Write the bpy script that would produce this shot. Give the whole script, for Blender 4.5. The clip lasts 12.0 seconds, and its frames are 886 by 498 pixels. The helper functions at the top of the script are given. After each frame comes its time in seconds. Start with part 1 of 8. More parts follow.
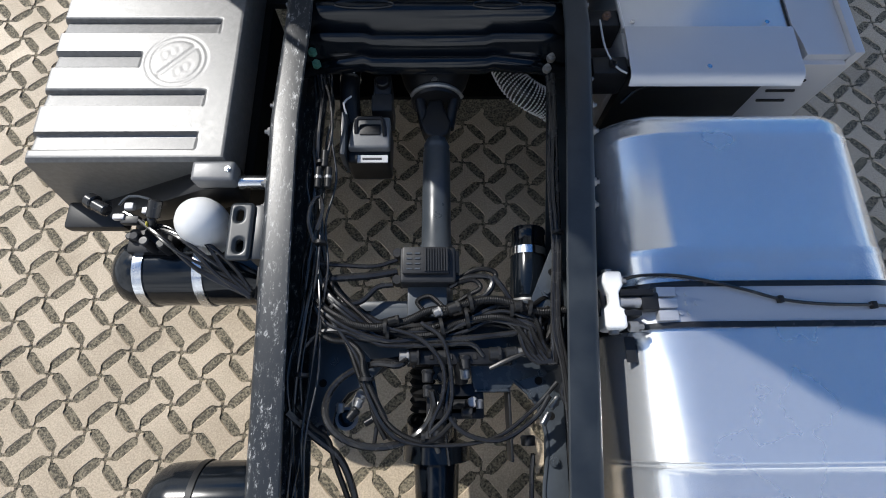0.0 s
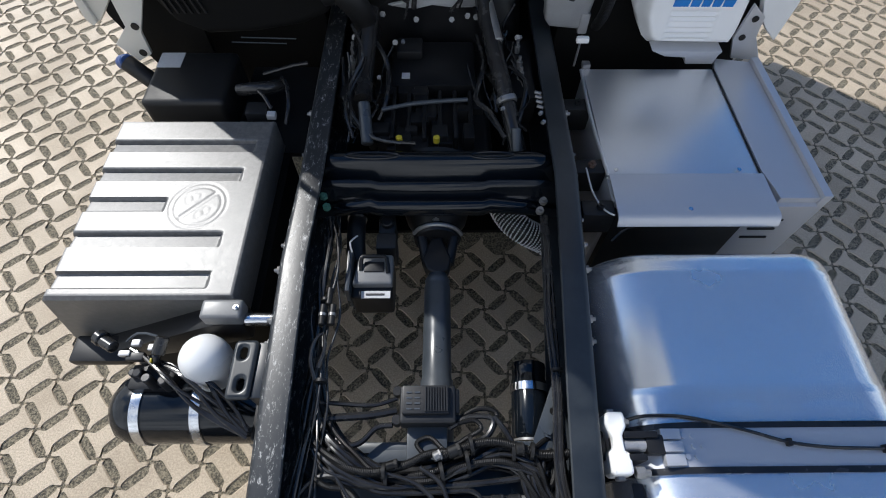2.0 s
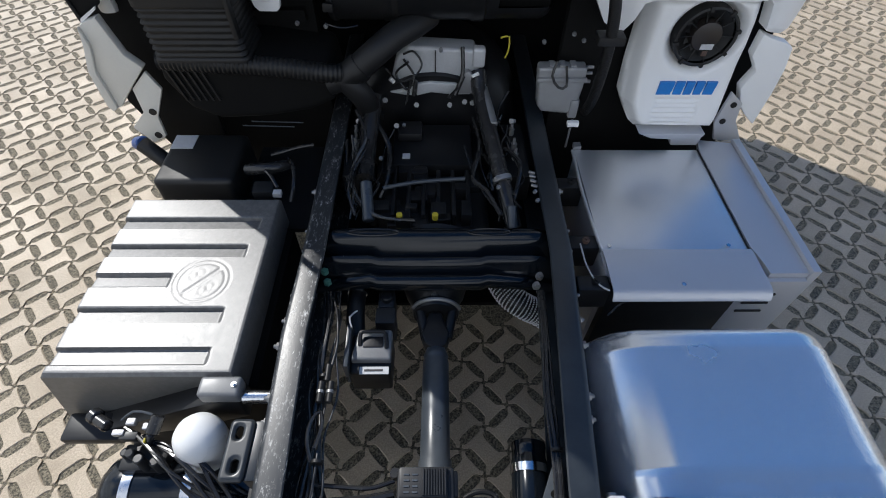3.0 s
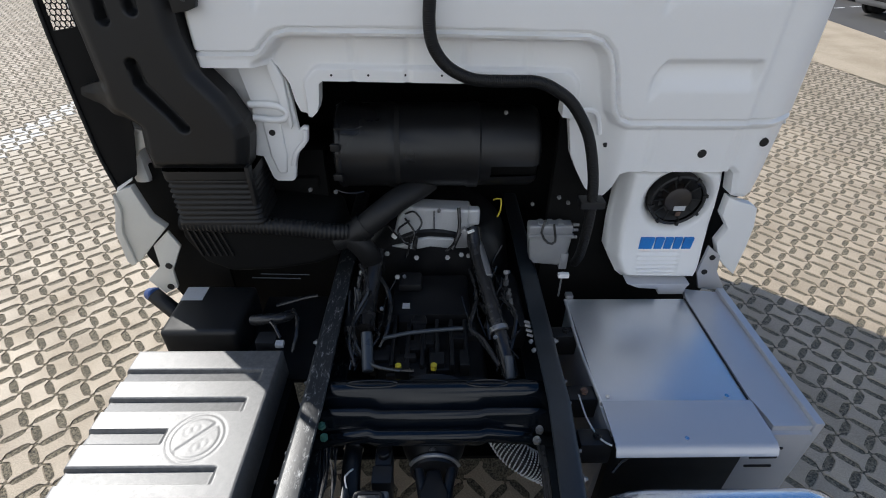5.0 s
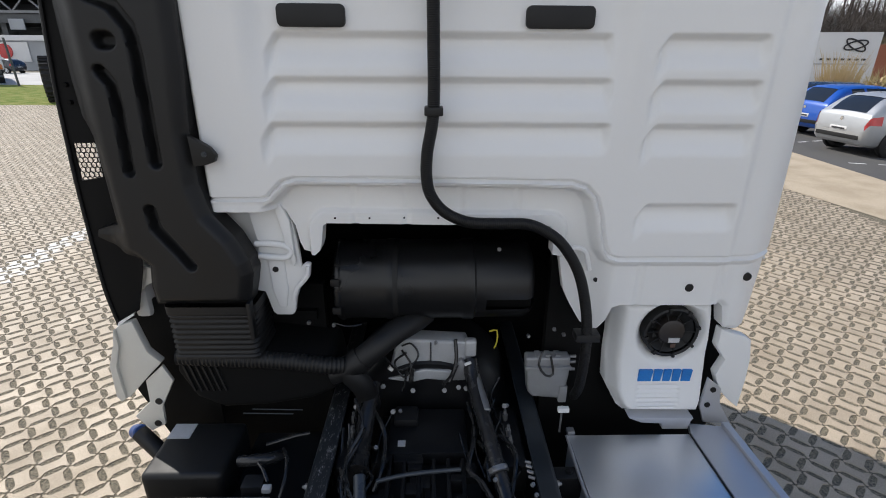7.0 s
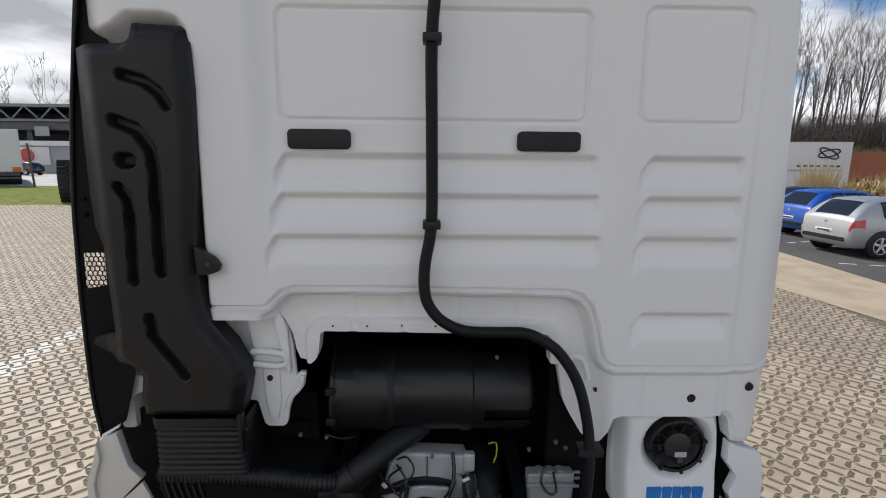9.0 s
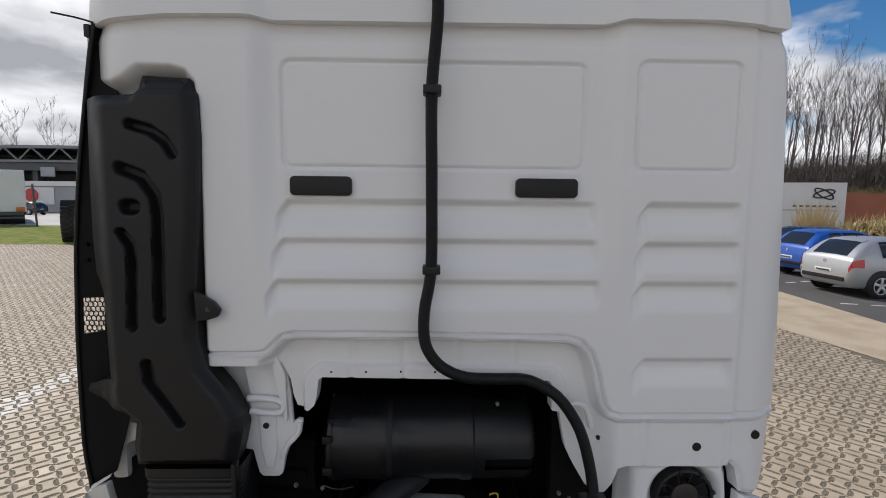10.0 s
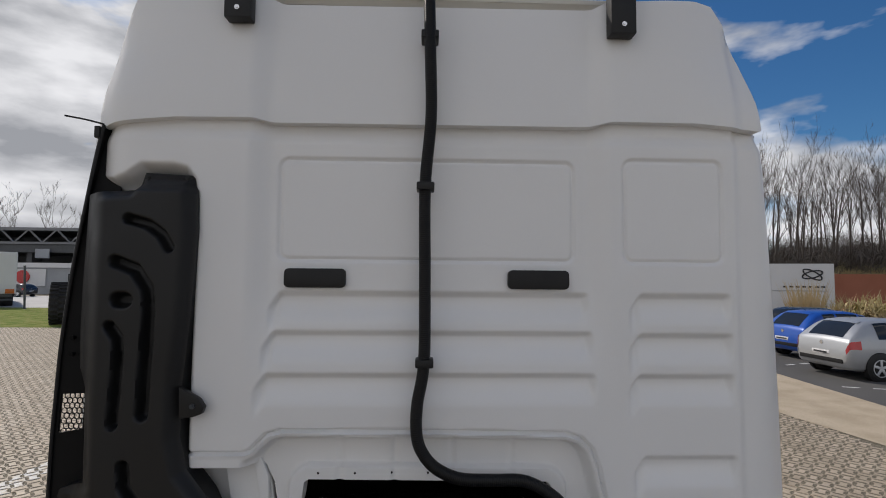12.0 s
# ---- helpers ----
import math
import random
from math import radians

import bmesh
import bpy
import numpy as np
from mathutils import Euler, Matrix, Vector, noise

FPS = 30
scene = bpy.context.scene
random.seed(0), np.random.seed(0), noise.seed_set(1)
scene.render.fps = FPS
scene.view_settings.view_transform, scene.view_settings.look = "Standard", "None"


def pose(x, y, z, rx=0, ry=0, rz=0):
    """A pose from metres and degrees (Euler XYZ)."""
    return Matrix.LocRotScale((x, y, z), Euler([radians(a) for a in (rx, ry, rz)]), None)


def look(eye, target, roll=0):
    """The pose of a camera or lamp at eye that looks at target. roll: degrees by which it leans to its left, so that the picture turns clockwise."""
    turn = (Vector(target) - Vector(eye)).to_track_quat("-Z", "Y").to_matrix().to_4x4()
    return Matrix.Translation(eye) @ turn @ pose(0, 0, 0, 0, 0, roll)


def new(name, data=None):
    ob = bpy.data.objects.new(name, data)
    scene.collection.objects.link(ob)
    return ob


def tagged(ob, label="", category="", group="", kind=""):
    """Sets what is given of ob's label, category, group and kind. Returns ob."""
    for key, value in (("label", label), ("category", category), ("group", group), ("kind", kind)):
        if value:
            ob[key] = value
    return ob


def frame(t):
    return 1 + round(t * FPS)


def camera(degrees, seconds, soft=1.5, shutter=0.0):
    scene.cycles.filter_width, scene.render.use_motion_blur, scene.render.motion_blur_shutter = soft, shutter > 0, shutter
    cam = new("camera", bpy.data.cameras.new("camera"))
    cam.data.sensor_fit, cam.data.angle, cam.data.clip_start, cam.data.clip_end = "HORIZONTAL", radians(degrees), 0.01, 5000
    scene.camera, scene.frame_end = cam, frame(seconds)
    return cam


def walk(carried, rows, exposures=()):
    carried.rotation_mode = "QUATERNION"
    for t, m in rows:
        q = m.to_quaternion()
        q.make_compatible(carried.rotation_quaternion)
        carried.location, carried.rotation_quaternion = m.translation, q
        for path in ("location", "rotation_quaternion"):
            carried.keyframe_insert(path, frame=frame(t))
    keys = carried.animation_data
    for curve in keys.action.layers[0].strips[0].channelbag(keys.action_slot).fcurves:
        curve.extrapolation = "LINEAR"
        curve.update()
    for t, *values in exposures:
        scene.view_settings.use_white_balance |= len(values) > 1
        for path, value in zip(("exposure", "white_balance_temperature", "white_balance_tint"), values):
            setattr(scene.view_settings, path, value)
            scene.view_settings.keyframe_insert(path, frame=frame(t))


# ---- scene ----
cam = camera(83.7, 12.0, soft=1.0)
PATH = [
    (0, (0.015, 0.206, 2.07), (0.047, 0.849, 0.176), 2.3),
    (0.5, (0.015, 0.217, 2.084), (0.045, 0.963, 0.229), 1.9),
    (1, (0.019, 0.225, 2.097), (0.046, 1.076, 0.288), 1.4),
    (1.5, (0.02, 0.235, 2.114), (0.045, 1.178, 0.35), 1.1),
    (2, (0.021, 0.247, 2.133), (0.045, 1.299, 0.433), 0.9),
    (2.5, (0.022, 0.254, 2.155), (0.047, 1.417, 0.529), 0.7),
    (3, (0.024, 0.253, 2.177), (0.051, 1.52, 0.63), 0.8),
    (5, (0.026, 0.245, 2.263), (0.058, 1.879, 1.11), 0.5),
    (5.5, (0.028, 0.247, 2.283), (0.062, 1.952, 1.238), 0.3),
    (6, (0.03, 0.25, 2.298), (0.067, 2.013, 1.354), 0.2),
    (6.5, (0.03, 0.246, 2.312), (0.071, 2.058, 1.468), 0.3),
    (7, (0.029, 0.24, 2.332), (0.072, 2.099, 1.595), 0.4),
    (9, (0.031, 0.225, 2.378), (0.081, 2.191, 2.016), 0.6),
    (9.5, (0.032, 0.221, 2.388), (0.082, 2.201, 2.107), 0.5),
    (10, (0.031, 0.22, 2.399), (0.081, 2.208, 2.193), 0.6),
    (10.5, (0.029, 0.215, 2.408), (0.088, 2.211, 2.284), 0.6),
    (11, (0.032, 0.22, 2.419), (0.098, 2.218, 2.377), 0.4),
    (11.5, (0.033, 0.217, 2.429), (0.106, 2.215, 2.472), 0.5),
    (12, (0.033, 0.213, 2.436), (0.105, 2.208, 2.555), 0.5),
]
EXPOSURES = [(0.0, 0.29, 6230, 10), (1.0, 0.25, 6170, 10), (2.5, 0.26, 6120, 10), (5.5, 0.20, 6250, 10), (7.0, 0.21, 6400, 11), (9.0, -0.03, 6550, 12), (10.5, -0.27, 6580, 13), (11.0, -0.37, 6580, 13), (12.0, -0.46, 6600, 13)]
walk(cam, [(t, look(eye, target, roll)) for t, eye, target, roll in PATH], EXPOSURES)

# ---- world and sun ----
SUN_DIR = Vector((-0.529, 0.4735, 0.704)).normalized()   # towards the sun
world = bpy.data.worlds.new("world")
scene.world = world
world.use_nodes = True
wn, wl = world.node_tree.nodes, world.node_tree.links
wn.clear()
sky = wn.new("ShaderNodeTexSky")
sky.sky_type, sky.sun_disc = "NISHITA", False
sky.sun_elevation = math.asin(SUN_DIR.z)
sky.sun_rotation = math.atan2(SUN_DIR.x, SUN_DIR.y)
sky.air_density, sky.dust_density, sky.ozone_density = 1.0, 0.3, 3.0
coord = wn.new("ShaderNodeTexCoord")
mapping = wn.new("ShaderNodeMapping")
mapping.inputs["Scale"].default_value = (1.6, 1.6, 4.2)
mapping.inputs["Location"].default_value = (0.35, 0.1, 0.2)
clouds = wn.new("ShaderNodeTexNoise")
clouds.inputs["Scale"].default_value, clouds.inputs["Detail"].default_value, clouds.inputs["Roughness"].default_value = 1.5, 6, 0.52
ramp = wn.new("ShaderNodeValToRGB")
ramp.color_ramp.elements[0].position, ramp.color_ramp.elements[1].position = 0.36, 0.56
shade = wn.new("ShaderNodeTexNoise")
shade.inputs["Scale"].default_value, shade.inputs["Detail"].default_value = 3.2, 6
shade_ramp = wn.new("ShaderNodeValToRGB")
shade_ramp.color_ramp.elements[0].position, shade_ramp.color_ramp.elements[1].position = 0.36, 0.62
shade_ramp.color_ramp.elements[0].color, shade_ramp.color_ramp.elements[1].color = (3.9, 4.15, 4.5, 1), (9.6, 9.9, 10.2, 1)
mix = wn.new("ShaderNodeMix")
mix.data_type = "RGBA"
back = wn.new("ShaderNodeBackground")
back.inputs["Strength"].default_value = 0.115
out = wn.new("ShaderNodeOutputWorld")
wl.new(coord.outputs["Generated"], mapping.inputs["Vector"])
wl.new(mapping.outputs["Vector"], clouds.inputs["Vector"])
wl.new(mapping.outputs["Vector"], shade.inputs["Vector"])
lower = wn.new("ShaderNodeMath")          # cloud cover thins out overhead
lower.operation = "MULTIPLY_ADD"
lower.inputs[1].default_value = 2.0
lean = wn.new("ShaderNodeVectorMath")
lean.operation = "DOT_PRODUCT"
lean.inputs[1].default_value = (-0.26, -0.22, -0.95)
wl.new(coord.outputs["Generated"], lean.inputs[0])
wl.new(lean.outputs["Value"], lower.inputs[2])
wl.new(clouds.outputs["Fac"], lower.inputs[0])
wl.new(lower.outputs["Value"], ramp.inputs["Fac"])
deep = wn.new("ShaderNodeHueSaturation")   # clear spring air
deep.inputs["Saturation"].default_value = 1.2
tint = wn.new("ShaderNodeMix")
tint.data_type, tint.blend_type = "RGBA", "MULTIPLY"
tint.inputs["Factor"].default_value = 1.0
tint.inputs["B"].default_value = (0.55, 0.80, 0.93, 1)
wl.new(sky.outputs["Color"], deep.inputs["Color"])
wl.new(deep.outputs["Color"], tint.inputs["A"])
wl.new(shade.outputs["Fac"], shade_ramp.inputs["Fac"])
wl.new(ramp.outputs["Color"], mix.inputs["Factor"])
wl.new(tint.outputs["Result"], mix.inputs["A"])
wl.new(shade_ramp.outputs["Color"], mix.inputs["B"])
wl.new(mix.outputs["Result"], back.inputs["Color"])
wl.new(back.outputs["Background"], out.inputs["Surface"])

sun_data = bpy.data.lights.new("sun", "SUN")
sun_data.energy, sun_data.angle, sun_data.color = 3.9, radians(0.55), (1.0, 0.95, 0.87)
sun = new("sun", sun_data)
sun.rotation_euler = SUN_DIR.to_track_quat("Z", "Y").to_euler()


# ---- materials ----
def material(name, color, rough=0.5, metal=0.0, second=None, scale=8.0, amount=0.5, grain=120.0, bump=0.1, rough_var=0.1, random_tint=0.0,
             streak=None, coat=0.0, spec=0.5, bump_dist=0.0006, detail=6, lo=0.38, hi=0.64, fine_amp=0.06, islands=0.0, nrough=0.5):
    """Principled surface: two-scale colour variation, rough variation and fine relief in object space."""
    m = bpy.data.materials.new(name)
    m.use_nodes = True
    n, l = m.node_tree.nodes, m.node_tree.links
    b = n["Principled BSDF"]
    b.inputs["Metallic"].default_value, b.inputs["Roughness"].default_value = metal, rough
    b.inputs["Coat Weight"].default_value, b.inputs["Specular IOR Level"].default_value = coat, spec
    b.inputs["Coat Roughness"].default_value = 0.12
    geo = n.new("ShaderNodeNewGeometry")
    mp = n.new("ShaderNodeMapping")
    if streak:
        mp.inputs["Scale"].default_value = streak
    l.new(geo.outputs["Position"], mp.inputs["Vector"])
    big = n.new("ShaderNodeTexNoise")
    big.inputs["Scale"].default_value, big.inputs["Detail"].default_value = scale, detail
    big.inputs["Roughness"].default_value = nrough
    l.new(mp.outputs["Vector"], big.inputs["Vector"])
    fine = n.new("ShaderNodeTexNoise")
    fine.inputs["Scale"].default_value, fine.inputs["Detail"].default_value = grain, 3
    l.new(mp.outputs["Vector"], fine.inputs["Vector"])
    r = n.new("ShaderNodeMapRange")
    r.inputs["From Min"].default_value, r.inputs["From Max"].default_value = lo, hi
    r.inputs["To Min"].default_value, r.inputs["To Max"].default_value = 0, amount
    l.new(big.outputs["Fac"], r.inputs["Value"])
    mx = n.new("ShaderNodeMix")
    mx.data_type = "RGBA"
    mx.inputs["A"].default_value = (*color, 1)
    mx.inputs["B"].default_value = (*(second or [c * 0.7 for c in color]), 1)
    l.new(r.outputs["Result"], mx.inputs["Factor"])
    col = mx.outputs["Result"]
    hsv = n.new("ShaderNodeHueSaturation")
    l.new(col, hsv.inputs["Color"])
    fr = n.new("ShaderNodeMapRange")
    fr.inputs["From Min"].default_value, fr.inputs["From Max"].default_value = 0.25, 0.75
    fr.inputs["To Min"].default_value, fr.inputs["To Max"].default_value = 1 - fine_amp, 1 + fine_amp
    l.new(fine.outputs["Fac"], fr.inputs["Value"])
    if islands:
        mult = n.new("ShaderNodeMath")
        mult.operation = "MULTIPLY_ADD"
        mult.inputs[1].default_value = islands
        l.new(geo.outputs["Random Per Island"], mult.inputs[0])
        l.new(fr.outputs["Result"], mult.inputs[2])
        l.new(mult.outputs["Value"], hsv.inputs["Value"])
    elif random_tint:
        info = n.new("ShaderNodeObjectInfo")
        add = n.new("ShaderNodeMath")
        add.operation = "MULTIPLY_ADD"
        add.inputs[1].default_value = random_tint
        l.new(info.outputs["Random"], add.inputs[0])
        l.new(fr.outputs["Result"], add.inputs[2])
        l.new(add.outputs["Value"], hsv.inputs["Value"])
    else:
        l.new(fr.outputs["Result"], hsv.inputs["Value"])
    l.new(hsv.outputs["Color"], b.inputs["Base Color"])
    rr = n.new("ShaderNodeMapRange")
    rr.inputs["From Min"].default_value, rr.inputs["From Max"].default_value = 0.3, 0.7
    rr.inputs["To Min"].default_value, rr.inputs["To Max"].default_value = max(0.02, rough - rough_var), min(1, rough + rough_var)
    l.new(big.outputs["Fac"], rr.inputs["Value"])
    l.new(rr.outputs["Result"], b.inputs["Roughness"])
    bp = n.new("ShaderNodeBump")
    bp.inputs["Strength"].default_value, bp.inputs["Distance"].default_value = bump, bump_dist
    l.new(fine.outputs["Fac"], bp.inputs["Height"])
    l.new(bp.outputs["Normal"], b.inputs["Normal"])
    return m


PAVER = material("paver_concrete", (0.535, 0.44, 0.322), 0.60, second=(0.42, 0.34, 0.243), scale=2.6, amount=0.9, grain=150, bump=0.8, fine_amp=0.24, bump_dist=0.0022, islands=-0.16, spec=0.42)
PAVER_WHITE = material("painted_paver", (0.60, 0.585, 0.55), 0.5, second=(0.50, 0.42, 0.31), scale=9, amount=1.0, grain=150, bump=0.6, fine_amp=0.14, bump_dist=0.0018, lo=0.45, hi=0.60)
GRAVEL = material("joint_gravel", (0.065, 0.057, 0.042), 0.95, second=(0.35, 0.30, 0.21), scale=130, amount=0.85, grain=420, bump=1.0, bump_dist=0.004, fine_amp=0.3, detail=3)
ASPHALT = material("asphalt", (0.095, 0.092, 0.088), 0.85, second=(0.125, 0.12, 0.115), scale=1.2, grain=150, bump=0.5, fine_amp=0.2, spec=0.2)
CONCRETE = material("light_concrete", (0.47, 0.385, 0.275), 0.85, second=(0.38, 0.305, 0.21), scale=1.5, amount=0.9, grain=45, bump=0.5, fine_amp=0.14, bump_dist=0.003)
YARD = material("pale_yard_concrete", (0.50, 0.49, 0.47), 0.8, second=(0.40, 0.39, 0.38), scale=0.3, grain=9, bump=0.2)
RAIL = material("frame_paint", (0.014, 0.018, 0.023), 0.40, second=(0.030, 0.036, 0.042), scale=7, amount=0.8, grain=90, bump=0.06, rough_var=0.08)
RAIL_WORN = material("worn_frame_paint", (0.018, 0.021, 0.025), 0.36, spec=0.4, second=(0.50, 0.50, 0.49), scale=62, amount=0.9, grain=160, bump=0.15, rough_var=0.1, lo=0.545, hi=0.615, streak=(1.3, 0.45, 1), detail=15, nrough=0.84)
FRAME_DARK = material("chassis_black", (0.006, 0.0065, 0.008), 0.42, second=(0.016, 0.016, 0.017), scale=9, amount=0.6, grain=120, bump=0.1, spec=0.35)
GLOSS_BLACK = material("gloss_black_paint", (0.004, 0.006, 0.009), 0.13, second=(0.007, 0.009, 0.012), scale=5, grain=60, bump=0.015, spec=0.42, rough_var=0.05)
SHAFT = material("shaft_paint", (0.040, 0.048, 0.058), 0.34, second=(0.065, 0.074, 0.084), scale=7, amount=0.6, grain=80, bump=0.06)
PLASTIC = material("black_plastic", (0.009, 0.009, 0.0095), 0.50, second=(0.014, 0.014, 0.014), scale=6, grain=420, bump=0.12, spec=0.38)
DRUM = material("drum_plastic", (0.009, 0.0095, 0.0105), 0.33, second=(0.013, 0.013, 0.014), scale=4, grain=260, bump=0.05, spec=0.42, rough_var=0.08)
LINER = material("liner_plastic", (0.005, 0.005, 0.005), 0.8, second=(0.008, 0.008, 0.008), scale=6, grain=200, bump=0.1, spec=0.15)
COVER = material("grained_grey_plastic", (0.085, 0.085, 0.085), 0.42, second=(0.19, 0.188, 0.183), scale=60, amount=0.55, grain=520, bump=0.30, rough_var=0.05, spec=0.88, lo=0.42, hi=0.68, detail=10, fine_amp=0.14, nrough=0.7)
RUBBER = material("cable_rubber", (0.016, 0.016, 0.017), 0.22, second=(0.028, 0.028, 0.028), scale=20, grain=120, bump=0.05)
CORR = material("corrugated_conduit", (0.0055, 0.0055, 0.006), 0.46, second=(0.010, 0.010, 0.010), scale=30, grain=100, bump=0.05, spec=0.28)
WHITE = material("white_cab_paint", (0.80, 0.80, 0.795), 0.40, second=(0.77, 0.77, 0.765), scale=0.9, amount=0.6, grain=200, bump=0.0, rough_var=0.05, coat=0.15, fine_amp=0.006)
WHITE_PL = material("white_plastic", (0.80, 0.80, 0.79), 0.42, second=(0.76, 0.76, 0.75), scale=3, grain=280, bump=0.02, fine_amp=0.01)
CREAM = material("primer_panel", (0.66, 0.64, 0.58), 0.5, second=(0.60, 0.58, 0.53), scale=4, grain=190, bump=0.02, fine_amp=0.02)
FILTER = material("white_canister_paint", (0.76, 0.76, 0.75), 0.30, second=(0.70, 0.70, 0.69), scale=6, grain=190, bump=0.01, fine_amp=0.01)
ALU = material("brushed_aluminium", (0.87, 0.89, 0.91), 0.25, 0.79, second=(0.82, 0.84, 0.86), scale=2.6, amount=0.7, grain=55, bump=0.0, rough_var=0.05, fine_amp=0.015)
SHEET = material("grey_sheet_metal", (0.74, 0.75, 0.77), 0.36, 0.80, second=(0.68, 0.69, 0.71), scale=2.5, amount=0.7, grain=260, bump=0.0, rough_var=0.07, fine_amp=0.015)
SILVERPAINT = material("silver_grey_paint", (0.52, 0.53, 0.56), 0.38, 0.45, second=(0.47, 0.48, 0.51), scale=2.5, grain=260, bump=0.015, fine_amp=0.015)
STEEL = material("bright_steel", (0.74, 0.75, 0.77), 0.20, 1.0, second=(0.60, 0.60, 0.61), scale=18, grain=90, bump=0.03)
WOVEN = material("woven_steel", (0.86, 0.87, 0.88), 0.34, 0.75, second=(0.70, 0.70, 0.71), scale=60, grain=200, bump=0.1)
PUMP = material("grey_pump_casting", (0.34, 0.345, 0.35), 0.45, 0.35, second=(0.28, 0.28, 0.285), scale=14, grain=240, bump=0.2)
CAST = material("cast_aluminium", (0.40, 0.40, 0.41), 0.5, 0.6, second=(0.42, 0.42, 0.43), scale=20, grain=240, bump=0.3)
CASTWHITE = material("pale_casting", (0.50, 0.51, 0.52), 0.5, 0.2, second=(0.40, 0.40, 0.41), scale=9, grain=160, bump=0.15)
ECU = material("grey_module_cast", (0.016, 0.017, 0.019), 0.45, 0.1, spec=0.35, second=(0.028, 0.028, 0.030), scale=14, grain=220, bump=0.2)
BLUEPL = material("blue_plastic", (0.015, 0.06, 0.22), 0.4)
DEFLECT = material("black_side_panel", (0.005, 0.005, 0.0055), 0.55, second=(0.008, 0.008, 0.008), scale=4, grain=300, bump=0.05, spec=0.18)
MODULE = material("module_cap_grey", (0.15, 0.155, 0.16), 0.45, second=(0.11, 0.11, 0.115), scale=12, grain=300, bump=0.1)
BRANDBLUE = material("blue_print", (0.015, 0.19, 0.58), 0.45)
YELLOW = material("yellow_cap", (0.52, 0.43, 0.03), 0.5)
LABEL = material("grey_label", (0.46, 0.47, 0.48), 0.5, second=(0.48, 0.48, 0.49), scale=20)
DARKPRINT = material("dark_print", (0.03, 0.03, 0.035), 0.6)
RUST = material("brown_fan_motor", (0.10, 0.06, 0.045), 0.6)
GALV = material("galvanised_bracket", (0.27, 0.27, 0.27), 0.42, 0.6, second=(0.21, 0.21, 0.21), scale=25, grain=150, bump=0.1)
MOTOR = material("brown_black_motor", (0.022, 0.017, 0.015), 0.45, bump=0.05)
GREENPAINT = material("green_bolt_mark", (0.08, 0.22, 0.17), 0.4)


# ---- builders ----
def thing(name, label, category, group="", kind="", at=(0, 0, 0)):
    ob = new(name)
    ob.empty_display_size = 0.05
    ob.location = at
    return tagged(ob, label, category, group, kind)


def as_mesh(bm, name):
    me = bpy.data.meshes.new(name)
    bm.normal_update()
    bm.to_mesh(me)
    bm.free()
    return me


def smooth(me, angle=40):
    me.polygons.foreach_set("use_smooth", [True] * len(me.polygons))
    me.set_sharp_from_angle(angle=radians(angle))
    return me


def part(name, data, mat, parent=None, label="", angle=40):
    """Link a bmesh or mesh as one mesh object, under a thing or part if given."""
    me = data if isinstance(data, bpy.types.Mesh) else as_mesh(data, name)
    smooth(me, angle)
    me.materials.clear()
    me.materials.append(mat)
    ob = new(name, me)
    if parent is not None:
        ob.parent = parent
        if parent.parent is None:
            ob.matrix_parent_inverse = Matrix.Translation(-parent.location)
    if label:
        ob["label"] = label
    return ob


def box(bm, x0, x1, y0, y1, z0, z1, bevel=0.0, seg=2, m=None):
    c = bmesh.new()
    bmesh.ops.create_cube(c, size=1)
    for v in c.verts:
        v.co = Vector((x0 + (v.co.x + 0.5) * (x1 - x0), y0 + (v.co.y + 0.5) * (y1 - y0), z0 + (v.co.z + 0.5) * (z1 - z0)))
    if bevel:
        bmesh.ops.bevel(c, geom=c.edges[:], offset=bevel, segments=seg, affect="EDGES", profile=0.6)
    join(bm, c, m)
    return bm


def join(bm, c, m=None):
    if m is not None:
        c.transform(m)
    me = bpy.data.meshes.new("tmp")
    c.to_mesh(me)
    c.free()
    bm.from_mesh(me)
    bpy.data.meshes.remove(me)
    return bm


def boxed(*args, **kw):
    return box(bmesh.new(), *args, **kw)


def prism(outline, axis, a, b, bevel=0.0, seg=2):
    """A closed outline drawn on the plane across axis, pushed from a to b along it."""
    bm = bmesh.new()
    def put(p, k):
        return {"x": (k, p[0], p[1]), "y": (p[0], k, p[1]), "z": (p[0], p[1], k)}[axis]
    lo = [bm.verts.new(put(p, a)) for p in outline]
    hi = [bm.verts.new(put(p, b)) for p in outline]
    n = len(outline)
    bm.faces.new(lo), bm.faces.new(hi[::-1])
    for i in range(n):
        bm.faces.new((lo[i], hi[i], hi[(i + 1) % n], lo[(i + 1) % n]))
    bmesh.ops.recalc_face_normals(bm, faces=bm.faces[:])
    if bevel:
        sharp = [e for e in bm.edges if e.calc_face_angle(0) > 0.6]
        bmesh.ops.bevel(bm, geom=sharp, offset=bevel, segments=seg, affect="EDGES", profile=0.6)
    return bm


